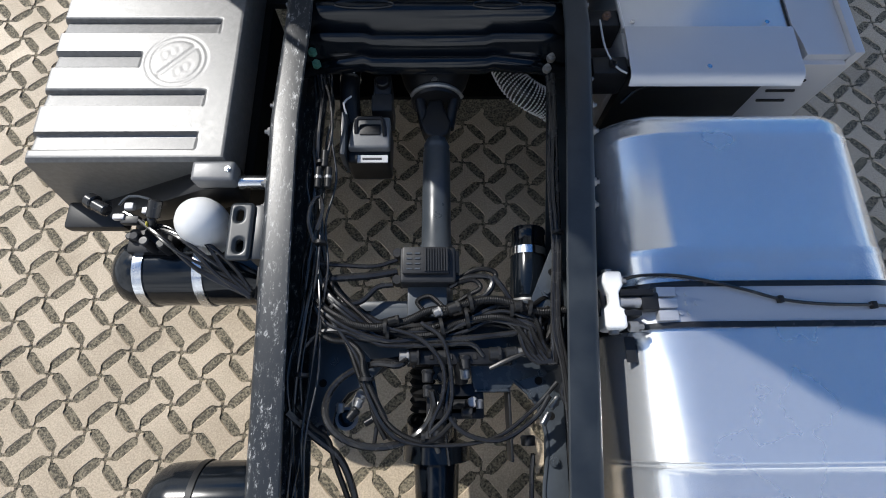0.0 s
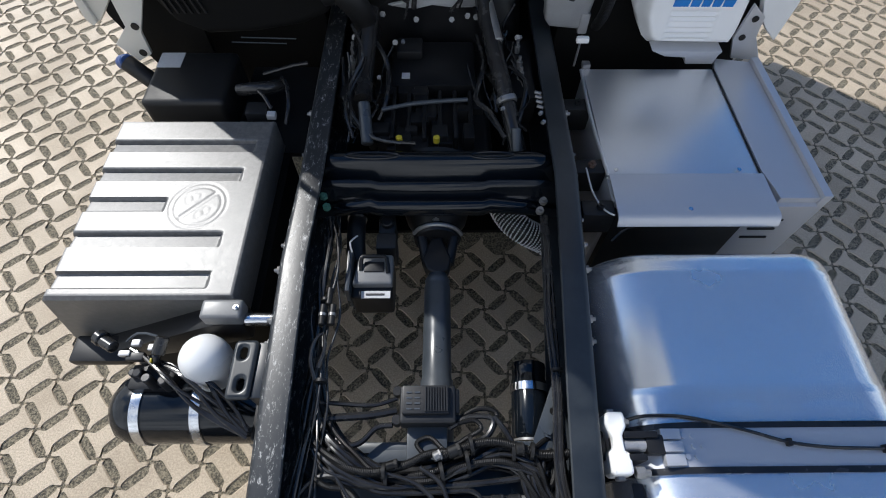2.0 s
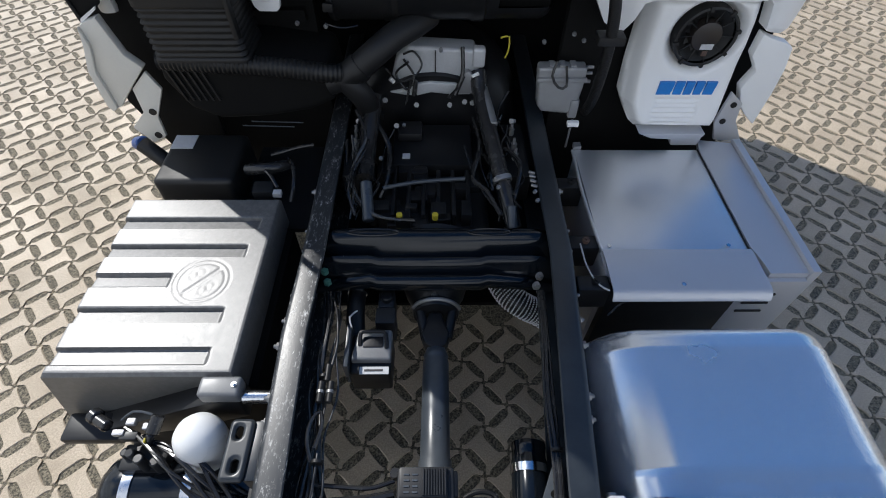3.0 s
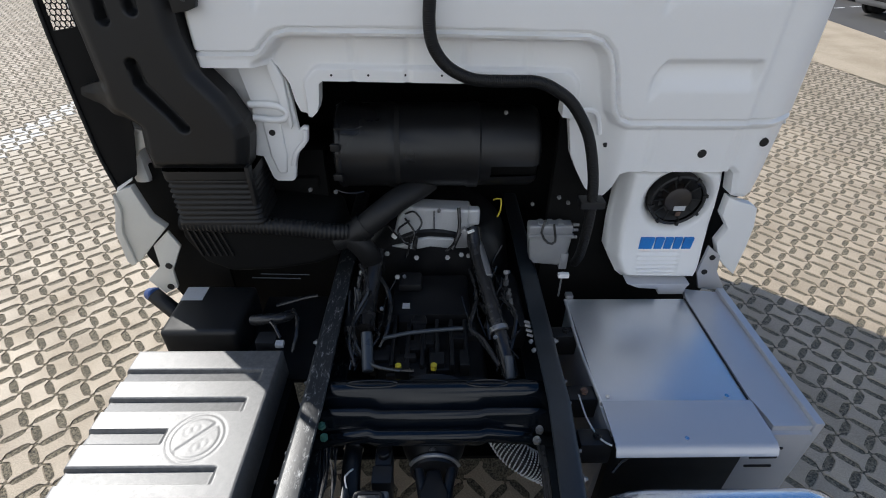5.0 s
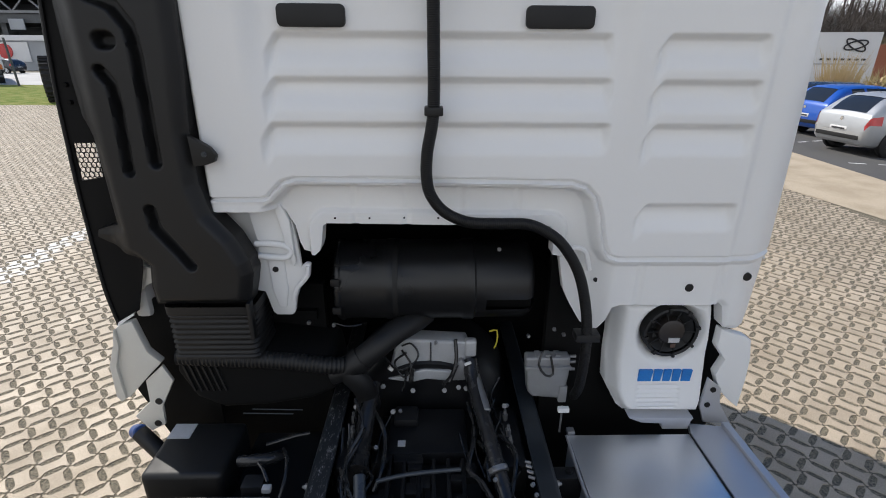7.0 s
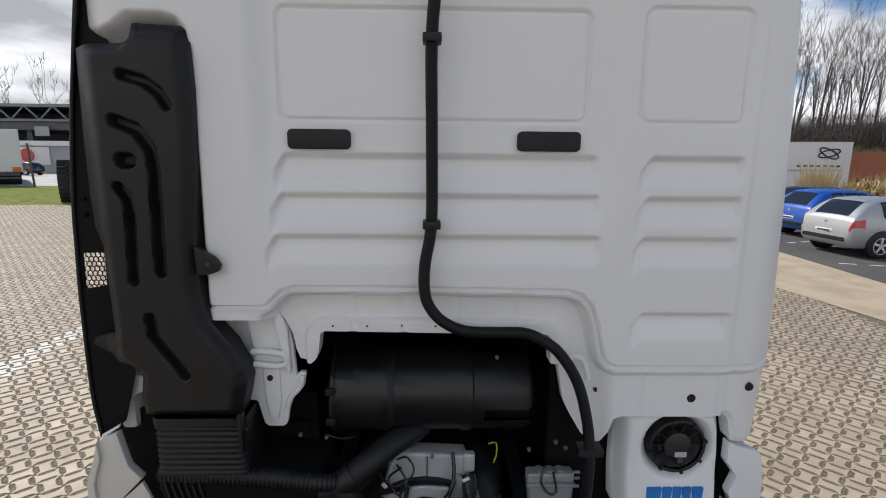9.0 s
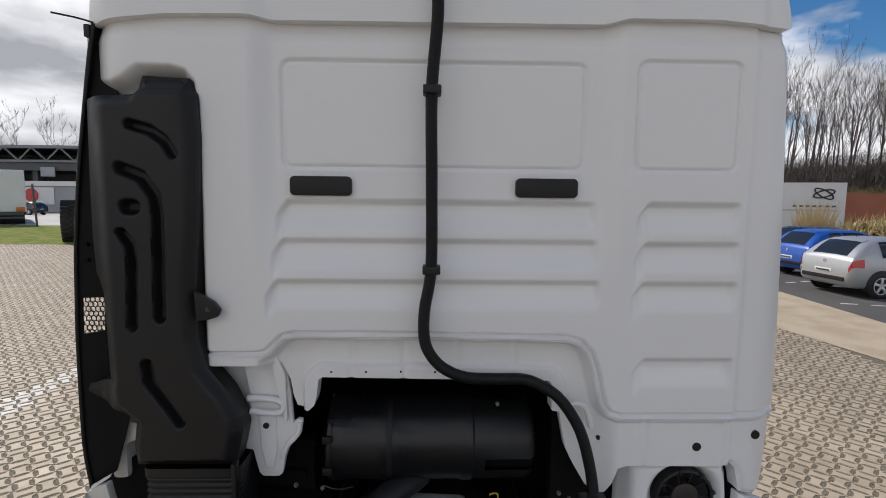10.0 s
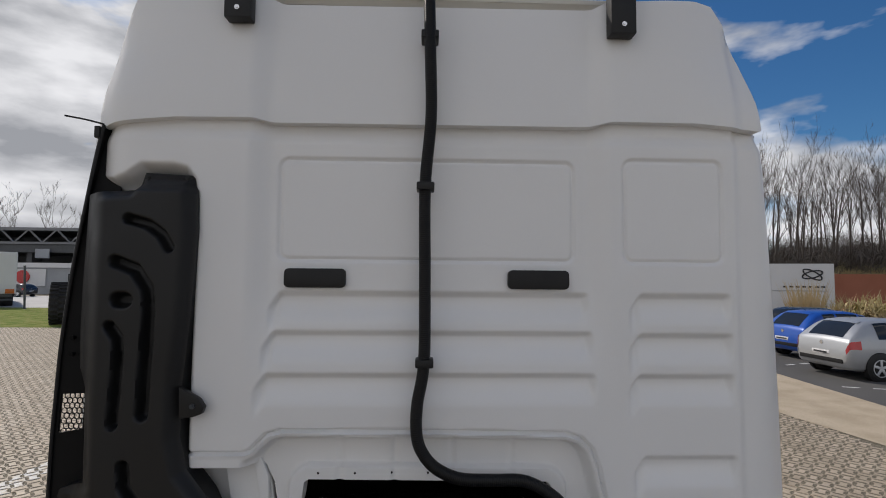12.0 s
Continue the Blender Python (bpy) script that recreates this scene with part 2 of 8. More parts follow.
def rod(bm, p, q, r, r2=None, n=16, cap=0.0):
    """A round bar from p to q, with a small chamfer on its ends if cap is given."""
    p, q = Vector(p), Vector(q)
    r2 = r if r2 is None else r2
    d = (q - p).normalized()
    u = d.orthogonal().normalized()
    w = d.cross(u)
    L = (q - p).length
    rings = [(0, r), (L, r2)] if not cap else [(0, r - cap), (cap, r), (L - cap, r2), (L, r2 - cap)]
    vs = [[bm.verts.new(p + d * k + (u * math.cos(a) + w * math.sin(a)) * rad) for a in [2 * math.pi * i / n for i in range(n)]] for k, rad in rings]
    for A, B in zip(vs, vs[1:]):
        for i in range(n):
            bm.faces.new((A[i], A[(i + 1) % n], B[(i + 1) % n], B[i]))
    bm.faces.new(vs[0][::-1]), bm.faces.new(vs[-1])
    return bm


def rods(*args, **kw):
    return rod(bmesh.new(), *args, **kw)


def lathe(p, q, profile, n=32, open_start=False):
    """A turned body: profile of (distance along p-q, radius)."""
    bm = bmesh.new()
    p, q = Vector(p), Vector(q)
    d = (q - p).normalized()
    u = d.orthogonal().normalized()
    w = d.cross(u)
    vs = [[bm.verts.new(p + d * k + (u * math.cos(a) + w * math.sin(a)) * rad) for a in [2 * math.pi * i / n for i in range(n)]] for k, rad in profile]
    for A, B in zip(vs, vs[1:]):
        for i in range(n):
            bm.faces.new((A[i], A[(i + 1) % n], B[(i + 1) % n], B[i]))
    if not open_start:
        bm.faces.new(vs[0][::-1])
    bm.faces.new(vs[-1])
    bmesh.ops.recalc_face_normals(bm, faces=bm.faces[:])
    return bm


def curve_points(pts, step=0.02):
    """Catmull-Rom through the points."""
    pts = [np.array(p, float) for p in pts]
    P = [2 * pts[0] - pts[1]] + pts + [2 * pts[-1] - pts[-2]]
    res = []
    for i in range(1, len(P) - 2):
        n = max(2, int(np.linalg.norm(P[i + 1] - P[i]) / step))
        for k in range(n):
            t = k / n
            a, b, c, d = P[i - 1], P[i], P[i + 1], P[i + 2]
            res.append(0.5 * (2 * b + (c - a) * t + (2 * a - 5 * b + 4 * c - d) * t * t + (3 * b - a - 3 * c + d) * t ** 3))
    res.append(pts[-1])
    return res


def sweep(pts, r, n=8, step=0.02, ribs=0.0, pitch=0.012, smoothed=True):
    """A hose along the points; with ribs, its radius swells every pitch."""
    if ribs:
        step = pitch / 6
    path = curve_points(pts, step) if smoothed else [np.array(p, float) for p in pts]
    verts, faces = [], []
    up = None
    s = 0.0
    for i, p in enumerate(path):
        d = path[min(i + 1, len(path) - 1)] - path[max(i - 1, 0)]
        d = d / (np.linalg.norm(d) + 1e-9)
        if up is None:
            up = np.cross(d, (0.31, 0.17, 0.93))
        up = up - d * np.dot(up, d)
        up /= np.linalg.norm(up) + 1e-9
        w = np.cross(d, up)
        if i:
            s += np.linalg.norm(p - path[i - 1])
        rad = r + (ribs * (0.5 + 0.5 * math.cos(2 * math.pi * s / pitch)) if ribs else 0)
        for k in range(n):
            a = 2 * math.pi * k / n
            verts.append(tuple(p + rad * (math.cos(a) * up + math.sin(a) * w)))
        if i:
            o = (i - 1) * n
            for k in range(n):
                faces.append((o + k, o + (k + 1) % n, o + n + (k + 1) % n, o + n + k))
    faces.append(tuple(range(n))[::-1])
    faces.append(tuple(range(len(verts) - n, len(verts))))
    me = bpy.data.meshes.new("hose")
    me.from_pydata(verts, [], faces)
    me.update()
    return me


def bolt(bm, p, axis=(0, 0, 1), r=0.011, h=0.008):
    rod(bm, p, Vector(p) + Vector(axis) * h, r, n=6)
    rod(bm, p, Vector(p) + Vector(axis) * h * 1.7, r * 0.5, n=8)
    return bm


def rounded(x0, x1, z0, z1, r, n=5):
    """A rounded rectangle as an outline."""
    res = []
    for cx, cz, a0 in ((x1 - r, z1 - r, 0), (x0 + r, z1 - r, 90), (x0 + r, z0 + r, 180), (x1 - r, z0 + r, 270)):
        for i in range(n + 1):
            a = radians(a0 + 90 * i / n)
            res.append((cx + r * math.cos(a), cz + r * math.sin(a)))
    return res


def seg_dist(X, Z, a, b):
    ax, az = a
    dx, dz = b[0] - ax, b[1] - az
    L = dx * dx + dz * dz + 1e-12
    t = np.clip(((X - ax) * dx + (Z - az) * dz) / L, 0, 1)
    px, pz = ax + t * dx, az + t * dz
    return np.hypot(X - px, Z - pz), px, pz


def poly_dist(X, Z, outline, closed=True):
    best, bx, bz = np.full(X.shape, 1e9), np.zeros(X.shape), np.zeros(X.shape)
    n = len(outline)
    for i in range(n if closed else n - 1):
        d, px, pz = seg_dist(X, Z, outline[i], outline[(i + 1) % n])
        k = d < best
        best[k], bx[k], bz[k] = d[k], px[k], pz[k]
    return best, bx, bz


def inside(X, Z, outline):
    res = np.zeros(X.shape, bool)
    n = len(outline)
    for i in range(n):
        (x0, z0), (x1, z1) = outline[i], outline[(i + 1) % n]
        c = ((z0 > Z) != (z1 > Z)) & (X < (x1 - x0) * (Z - z0) / (z1 - z0 + 1e-12) + x0)
        res ^= c
    return res


def ss(x, a, b):
    t = np.clip((x - a) / (b - a), 0, 1)
    return t * t * (3 - 2 * t)


def relief(outline, res, depth, y0, thick, holes=()):
    """A pressed panel that faces -y: a fine grid cut to the outline, set back by depth(X, Z, distance to the rim), with a turned-back rim."""
    xs = np.arange(min(p[0] for p in outline), max(p[0] for p in outline) + res, res)
    zs = np.arange(min(p[1] for p in outline), max(p[1] for p in outline) + res, res)
    X, Z = np.meshgrid(xs, zs, indexing="ij")
    cx, cz = (X[:-1, :-1] + X[1:, 1:]) / 2, (Z[:-1, :-1] + Z[1:, 1:]) / 2
    keep = inside(cx, cz, outline)
    for hole in holes:
        keep &= ~inside(cx, cz, hole)
    count = np.zeros(X.shape, int)
    for di in (0, 1):
        for dj in (0, 1):
            count[di:di + keep.shape[0], dj:dj + keep.shape[1]] += keep
    rim = (count > 0) & (count < 4)
    D, bx, bz = poly_dist(X, Z, outline)
    for hole in holes:
        d, hx, hz = poly_dist(X, Z, hole)
        k = d < D
        D, bx, bz = np.minimum(D, d), np.where(k, hx, bx), np.where(k, hz, bz)
    X, Z = np.where(rim, bx, X), np.where(rim, bz, Z)
    D = np.where(rim, 0, D)
    Y = y0 + depth(X, Z, D)
    idx = np.full(X.shape, -1)
    used = np.argwhere(count > 0)
    idx[count > 0] = np.arange(len(used))
    verts = [(X[i, j], Y[i, j], Z[i, j]) for i, j in used]
    faces = []
    edges = {}
    for i, j in np.argwhere(keep):
        q = (idx[i, j], idx[i + 1, j], idx[i + 1, j + 1], idx[i, j + 1])
        faces.append(q)
        for k in range(4):
            e = (q[k], q[(k + 1) % 4])
            if (e[1], e[0]) in edges:
                del edges[(e[1], e[0])]
            else:
                edges[e] = True
    backs = {}
    for a, b in list(edges):
        for v in (a, b):
            if v not in backs:
                backs[v] = len(verts)
                verts.append((verts[v][0], max(verts[v][1] + 0.004, y0 + thick), verts[v][2]))
        faces.append((b, a, backs[a], backs[b]))
    me = bpy.data.meshes.new("panel")
    me.from_pydata(verts, [], faces)
    me.update()
    return me


def dots(name, where, mat, parent, r, h, axis, n=10):
    for p in where:
        part(name, rods(p, Vector(p) + Vector(axis) * h, r, n=n), mat, parent)


# ---- ground ----
PITCH, TURN_PAVE = 0.1028, radians(-2.65)
NODE = Vector((-1.536, 0.595))
UX, UY = Vector((math.cos(TURN_PAVE), math.sin(TURN_PAVE))), Vector((-math.sin(TURN_PAVE), math.cos(TURN_PAVE)))


def paver_outline(swap, gap=0.027, arm=0.25, wide=0.155):
    """Rim of one interlocking paver in units of the pitch, centre at 0; swap turns it a quarter."""
    def edge(a_node, b_node, horizontal_first):
        ax, ay = a_node
        bx, by = b_node
        sx, sy = (1 if bx > ax else -1), (1 if by > ay else -1)
        if horizontal_first:
            p, q = Vector((ax + sx * arm, ay)), Vector((bx, by - sy * arm))
        else:
            p, q = Vector((ax, ay + sy * arm)), Vector((bx - sx * arm, by))
        d = (q - p).normalized()
        nrm = Vector((-d.y, d.x))
        if nrm.dot(-(p + q) / 2) < 0:
            nrm = -nrm
        return [p, p + d * 0.035 + nrm * wide * 0.6, p + d * 0.14 + nrm * wide, q - d * 0.14 + nrm * wide, q - d * 0.035 + nrm * wide * 0.6, q]
    ring = []
    left, right, top, bottom = (-1, 0), (1, 0), (0, 1), (0, -1)
    # rows of type A lie left and right: their joints run right to lower right, down to lower left, up to upper right, left to upper left
    ring += [Vector(left)] + edge(left, bottom, True)
    ring += [Vector(bottom)] + edge(right, bottom, False)[::-1]
    ring += [Vector(right)] + edge(right, top, True)
    ring += [Vector(top)] + edge(left, top, False)[::-1]
    if swap:
        ring = [Vector((-p.y, p.x)) for p in ring]
    n = len(ring)
    res = []
    for i in range(n):
        a, b, c = ring[i - 1], ring[i], ring[(i + 1) % n]
        d0, d1 = (b - a).normalized(), (c - b).normalized()
        n0, n1 = Vector((-d0.y, d0.x)), Vector((-d1.y, d1.x))
        k = (n0 + n1)
        k = k / max(0.35, k.length_squared / 2)
        res.append(b + k * gap)
    return res


def soften(ring, k=0.22):
    """Cut each corner once, so that the rim bends softly."""
    res = []
    for a, b in zip(ring, ring[1:] + ring[:1]):
        res += [a.lerp(b, k), a.lerp(b, 1 - k)]
    return res


PLAIN_RIMS = {s: paver_outline(s) for s in (False, True)}
RIMS = {s: soften(paver_outline(s, gap=0.036, arm=0.25, wide=0.125)) for s in (False, True)}


def paver_mesh(swap):
    rim = RIMS[swap]
    n = len(rim)
    c = sum(rim, Vector((0, 0))) / n
    top = [p + (c - p).normalized() * 0.050 for p in rim]
    verts = [(p.x * PITCH, p.y * PITCH, -0.03) for p in rim] + [(p.x * PITCH, p.y * PITCH, -0.0045) for p in rim] + [(p.x * PITCH, p.y * PITCH, 0) for p in top]
    faces = []
    for k in (0, n):
        faces += [(k + i, k + (i + 1) % n, k + n + (i + 1) % n, k + n + i) for i in range(n)]
    faces.append(tuple(range(2 * n, 3 * n)))
    me = bpy.data.meshes.new("paver")
    me.from_pydata(verts, [], faces)
    me.update()
    me.materials.append(PAVER)
    return me


def paved(cells, chamfer):
    """Many pavers in one mesh."""
    verts, faces = [], []
    rng = random.Random(5)
    for i, j in cells:
        rim = (RIMS if chamfer else PLAIN_RIMS)[bool(j % 2)]
        n = len(rim)
        o = NODE + UX * (i * PITCH) + UY * (j * PITCH)
        dz = rng.uniform(-0.0015, 0.0015)
        tx, ty = rng.uniform(-0.012, 0.012), rng.uniform(-0.012, 0.012)
        c = sum(rim, Vector((0, 0))) / n
        s = len(verts)
        rings = [(0.0, -0.008), (0.055, 0)] if chamfer else [(0.03, 0)]
        for k, z in rings:
            for p in rim:
                q = p + (c - p).normalized() * k
                w = o + (UX * q.x + UY * q.y) * PITCH
                verts.append((w.x, w.y, z + dz + (tx * q.x + ty * q.y) * PITCH))
        if chamfer:
            faces += [(s + a, s + (a + 1) % n, s + n + (a + 1) % n, s + n + a) for a in range(n)]
            faces.append(tuple(range(s + n, s + 2 * n)))
        else:
            faces.append(tuple(range(s, s + n)))
    me = bpy.data.meshes.new("pavers")
    me.from_pydata(verts, [], faces)
    me.update()
    return me


def cell_xy(i, j):
    return NODE + UX * (i * PITCH) + UY * (j * PITCH)


def ground_sheet(name, x0, x1, y0, y1, z, mat, label, category, kind="structure"):
    bm = bmesh.new()
    bm.faces.new([bm.verts.new(p) for p in ((x0, y0, z), (x1, y0, z), (x1, y1, z), (x0, y1, z))])
    ob = part(name, bm, mat)
    return tagged(ob, label, category, "", kind)


ground = ground_sheet("ground", -160, 160, -60, 260, -0.0044, GRAVEL, "dark gravel bedding under the paving joints", "ground")
ground_sheet("road", -120, -3, 38.5, 60, -0.004, YARD, "pale concrete road beyond the grass", "road")


# ---- truck chassis ----
def rail_x(side, y):
    """Outer edge of a frame rail."""
    k = np.interp(y, [-3.0, 0.05, 0.55, 0.95, 1.25, 2.2, 4.0], [-0.375, -0.379, -0.402, -0.415, -0.405, -0.405, -0.405] if side < 0
                  else [0.352, 0.362, 0.402, 0.438, 0.462, 0.47, 0.47])
    return float(k)


def frame_rail(side):
    ys = [-3.0, -1.0, 0.05, 0.3, 0.55, 0.75, 0.95, 1.1, 1.25, 1.6, 2.2, 3.9]
    bm = bmesh.new()
    t, w, h, top = 0.008, 0.076, 0.26, 0.96
    prof = [(0, top - 0.022), (0.0015, top - 0.014), (0.0055, top - 0.0065), (0.011, top - 0.002), (0.018, top), (w - 0.003, top), (w, top - 0.003), (w, top - t), (t, top - t), (t, top - h + t),
            (w, top - h + t), (w, top - h), (0.008, top - h), (0, top - h + 0.008)]
    rows = []
    for y in ys:
        x = rail_x(side, y)
        rows.append([bm.verts.new((x - side * u, y, z)) for u, z in prof])
    n = len(prof)
    for a, b in zip(rows, rows[1:]):
        for i in range(n):
            bm.faces.new((a[i], a[(i + 1) % n], b[(i + 1) % n], b[i]))
    bm.faces.new(rows[0]), bm.faces.new(rows[-1])
    bmesh.ops.recalc_face_normals(bm, faces=bm.faces[:])
    return bm


for side, words in ((-1, "dark grey steel frame rail with scuffed chalky top"), (1, "dark grey steel frame rail with smooth painted top")):
    rail = tagged(part("frame_rail", frame_rail(side), RAIL_WORN if side < 0 else RAIL, angle=30), words, "frame rail", "chassis rails")
    for y in (0.72, 0.78, 0.93, 1.02, 1.12, 1.3, 1.38, 1.55):
        x = rail_x(side, y)
        part("bolt", bolt(bmesh.new(), (x, y, 0.90 + 0.02 * math.sin(9 * y)), (side, 0, 0), 0.012, 0.012), GALV, rail)

# pressed tubular cross member with three ridges
xm = bmesh.new()
prof = [(1.176, 0.85), (1.18, 0.873), (1.188, 0.884), (1.200, 0.891), (1.211, 0.888), (1.218, 0.872), (1.224, 0.866), (1.230, 0.872), (1.237, 0.896), (1.246, 0.912), (1.256, 0.917), (1.267, 0.908), (1.277, 0.884),
        (1.284, 0.874), (1.292, 0.880), (1.303, 0.914), (1.318, 0.938), (1.337, 0.946), (1.357, 0.940), (1.374, 0.920), (1.385, 0.885), (1.375, 0.835), (1.195, 0.835), (1.182, 0.843)]
for k, (x, f, g) in enumerate(((-0.385, 0.70, 0), (-0.36, 0.90, 0), (-0.335, 0.97, 0), (-0.30, 1.0, 0), (-0.19, 1.0, 0), (-0.165, 1.0, 1), (0.0, 0.995, 1), (0.165, 1.0, 1), (0.19, 1.0, 0), (0.33, 1.0, 0), (0.365, 0.97, 0), (0.395, 0.90, 0), (0.42, 0.70, 0))):
    low = max(0.0, (abs(x - 0.015) - 0.25) / 0.12)
    ring = [xm.verts.new((x, 1.265 + (y - 1.265) * (0.9 + 0.1 * f) - 0.010 * g * (y < 1.30), 0.80 + (z - 0.80) * f * (1 - (0.55 * min(1, low) if y < 1.222 else 0)))) for y, z in prof]
    if k:
        for i in range(len(prof)):
            xm.faces.new((old[i], old[(i + 1) % len(prof)], ring[(i + 1) % len(prof)], ring[i]))
    else:
        xm.faces.new(ring)
    old = ring
xm.faces.new(old)
bmesh.ops.recalc_face_normals(xm, faces=xm.faces[:])
cross = tagged(part("cross_member", xm, GLOSS_BLACK, angle=60), "glossy black pressed cross member with raised ridges between the rails", "cross member")
for x0, x1 in ((-0.27, -0.10), (0.13, 0.27)):
    loop_pts = [((x0 + x1) / 2 + (x1 - x0) / 2 * math.cos(a), 1.335 + 0.014 * math.sin(a), 0.9445) for a in [radians(d) for d in range(0, 361, 12)]]
    part("embossed_bead", sweep(loop_pts, 0.0035, n=6, smoothed=False), GLOSS_BLACK, cross)
for x, y in ((-0.340, 1.222), (-0.325, 1.180)):
    part("bolt", bolt(bmesh.new(), (x, y, 0.872), r=0.013, h=0.012), GREENPAINT, cross, "green marked bolt")
for x, y in ((0.359, 1.200), (0.344, 1.162)):
    part("bolt", bolt(bmesh.new(), (x, y, 0.872), r=0.013, h=0.014), GALV, cross, "pale zinc bolt")

# ---- rear wall of the cab ----
CAB_Y = 1.855
WALL = [(-1.09, 2.90), (-1.08, 2.945), (-0.54, 2.985), (1.0, 2.985), (1.19, 2.955), (1.205, 2.90), (1.22, 2.82), (1.24, 2.64), (1.262, 2.43), (1.284, 2.20), (1.294, 2.00), (1.302, 1.66), (1.298, 1.55),
        (1.283, 1.40), (1.262, 1.33), (1.227, 1.330), (1.155, 1.350), (1.135, 1.44), (1.115, 1.458), (0.73, 1.460), (0.70, 1.45), (0.683, 1.395), (0.66, 1.352), (0.632, 1.342), (0.598, 1.368),
        (0.555, 1.44), (0.523, 1.505), (0.508, 1.58), (0.494, 1.650), (0.463, 1.656), (0.460, 1.752), (0.447, 1.764), (-0.342, 1.776), (-0.355, 1.766),
        (-0.363, 1.70), (-0.372, 1.672), (-0.392, 1.654), (-0.434, 1.666), (-0.447, 1.70), (-0.457, 1.76), (-0.485, 1.818), (-0.50, 1.826), (-0.70, 1.826), (-0.735, 1.836), (-0.75, 1.853), (-1.04, 1.87), (-1.08, 2.0), (-1.09, 2.4)]
RECESS = [(-0.728, 1.70), (-0.728, 2.69), (-0.738, 2.755), (-0.762, 2.785), (-0.80, 2.795), (-0.90, 2.795), (-0.95, 2.76), (-1.0, 2.745), (-1.2, 2.78), (-1.2, 1.70)]
ARCH = [(-0.76, 1.857), (-0.60, 1.857), (-0.540, 1.858), (-0.515, 1.867), (-0.495, 1.889), (-0.463, 1.919), (-0.425, 1.929), (0.03, 1.926), (0.50, 1.918), (0.545, 1.904), (0.578, 1.870), (0.600, 1.81), (0.614, 1.74), (0.630, 1.684), (0.652, 1.652), (0.690, 1.638), (1.30, 1.638)]
RIBS = [(-0.49, 0.595, 2.395), (-0.505, 0.605, 2.265), (-0.525, 0.612, 2.128), (0.715, 1.075, 2.395), (0.712, 1.078, 2.262), (0.708, 1.082, 2.126), (0.722, 1.085, 1.860)]


def wall_depth(X, Z, D):
    Y = np.zeros(X.shape)
    mid = ss(X, -0.565, -0.475) * (1 - ss(X, 0.585, 0.668))
    Y += 0.030 * mid * ss(Z, 2.05, 2.45)
    for x0, x1, z0 in RIBS:
        along = ss(X, x0, x0 + 0.03) * (1 - ss(X, x1 - 0.03, x1))
        bow = 0.05 * (1 - ss(X, x0, x0 + 0.05))
        drop = (z0 - bow) - Z
        Y += 0.026 * along * ss(drop, 0.0, 0.024) * (1 - ss(drop, 0.03, 0.115))
    for x0, x1, z0, z1 in ((-0.462, 0.545, 2.49, 2.842), (0.70, 1.05, 2.49, 2.848)):
        d, _, _ = poly_dist(X, Z, rounded(x0, x1, z0, z1, 0.035))
        ins = inside(X, Z, rounded(x0, x1, z0, z1, 0.035))
        sd = np.where(ins, -d, d)
        Y += 0.0075 * (1 - ss(np.abs(sd + 0.006), 0.001, 0.011)) + 0.003 * (1 - ss(sd, -0.012, 0.0))
    d, px, pz = poly_dist(X, Z, ARCH, closed=False)
    lower = inside(X, Z, ARCH + [(1.3, 1.2), (-0.76, 1.2)])
    sd = np.where(lower, -d, d)
    Y += (0.06 - 0.047 * ss(X, 0.60, 0.70)) * ss(X, -0.56, -0.49) * (1 - ss(sd, -0.026 + 0.006 * ss(X, 0.60, 0.70), -0.004)) + 0.016 * (1 - ss(np.abs(sd - 0.014), 0.0, 0.0095))
    Y -= 0.004 * (1 - ss(np.abs(sd - 0.005), 0.0, 0.006))
    # flat stiffened flange round the opening
    d_open, _, _ = poly_dist(X, Z, [(-0.358, 1.64), (-0.356, 1.755), (-0.342, 1.770), (0.448, 1.760), (0.461, 1.745), (0.463, 1.68)], closed=False)
    Y -= 0.026 * np.where(lower & (X < 0.66), 1 - ss(d_open, 0.044, 0.056), 0)
    for xr in (-0.24, -0.06, 0.13, 0.33, 0.79, 1.085):
        Y += np.where(lower, 0.006 * (1 - ss(np.abs(X - xr), 0.0, 0.02)), 0)
    # rounded outer corners
    Y += 0.085 * ss(X, 1.12, 1.32) ** 2 + 0.012 * ss(X, 1.085, 1.115)
    Y += 0.10 * (1 - ss(X, -1.12, -0.90)) ** 2
    # recess behind the intake duct
    d, _, _ = poly_dist(X, Z, RECESS)
    sd = np.where(inside(X, Z, RECESS), -d, d)
    Y += 0.075 * (1 - ss(sd, -0.03, 0.022))
    Y += 0.012 * (1 - ss(D, 0, 0.02)) * np.where((X > 1.1), 1, 0)
    # soft hollow under the roof seam
    Y += 0.014 * ss(Z, 2.885, 2.935)
    return Y


def on_wall(x, z):
    """Depth of the wall's skin at a point."""
    return CAB_Y + float(wall_depth(np.array([[x]]), np.array([[z]]), np.array([[1.0]]))[0, 0])


cab = thing("truck_cab", "white sleeper cab of a truck seen from behind", "cab")
wall = part("rear_wall", relief(WALL, 0.0042, wall_depth, CAB_Y, 0.10), WHITE, cab, angle=55)
for x, z, r in ((0.978, 1.531, 0.016), (1.197, 1.567, 0.016), (0.638, 1.550, 0.009)):
    y = on_wall(x, z)
    part("drain_plug", rods((x, y - (0.008 if x > 1.1 else 0.003), z), (x, y + 0.02, z), r, n=20, cap=0.0015), PLASTIC, cab, "black rubber plug")
for x in (-0.31, -0.19, -0.07, 0.05):
    y = on_wall(x, 1.795)
    part("rivet_hole", rods((x, y - 0.001, 1.795), (x, y + 0.01, 1.795), 0.004, n=8), PLASTIC, cab)
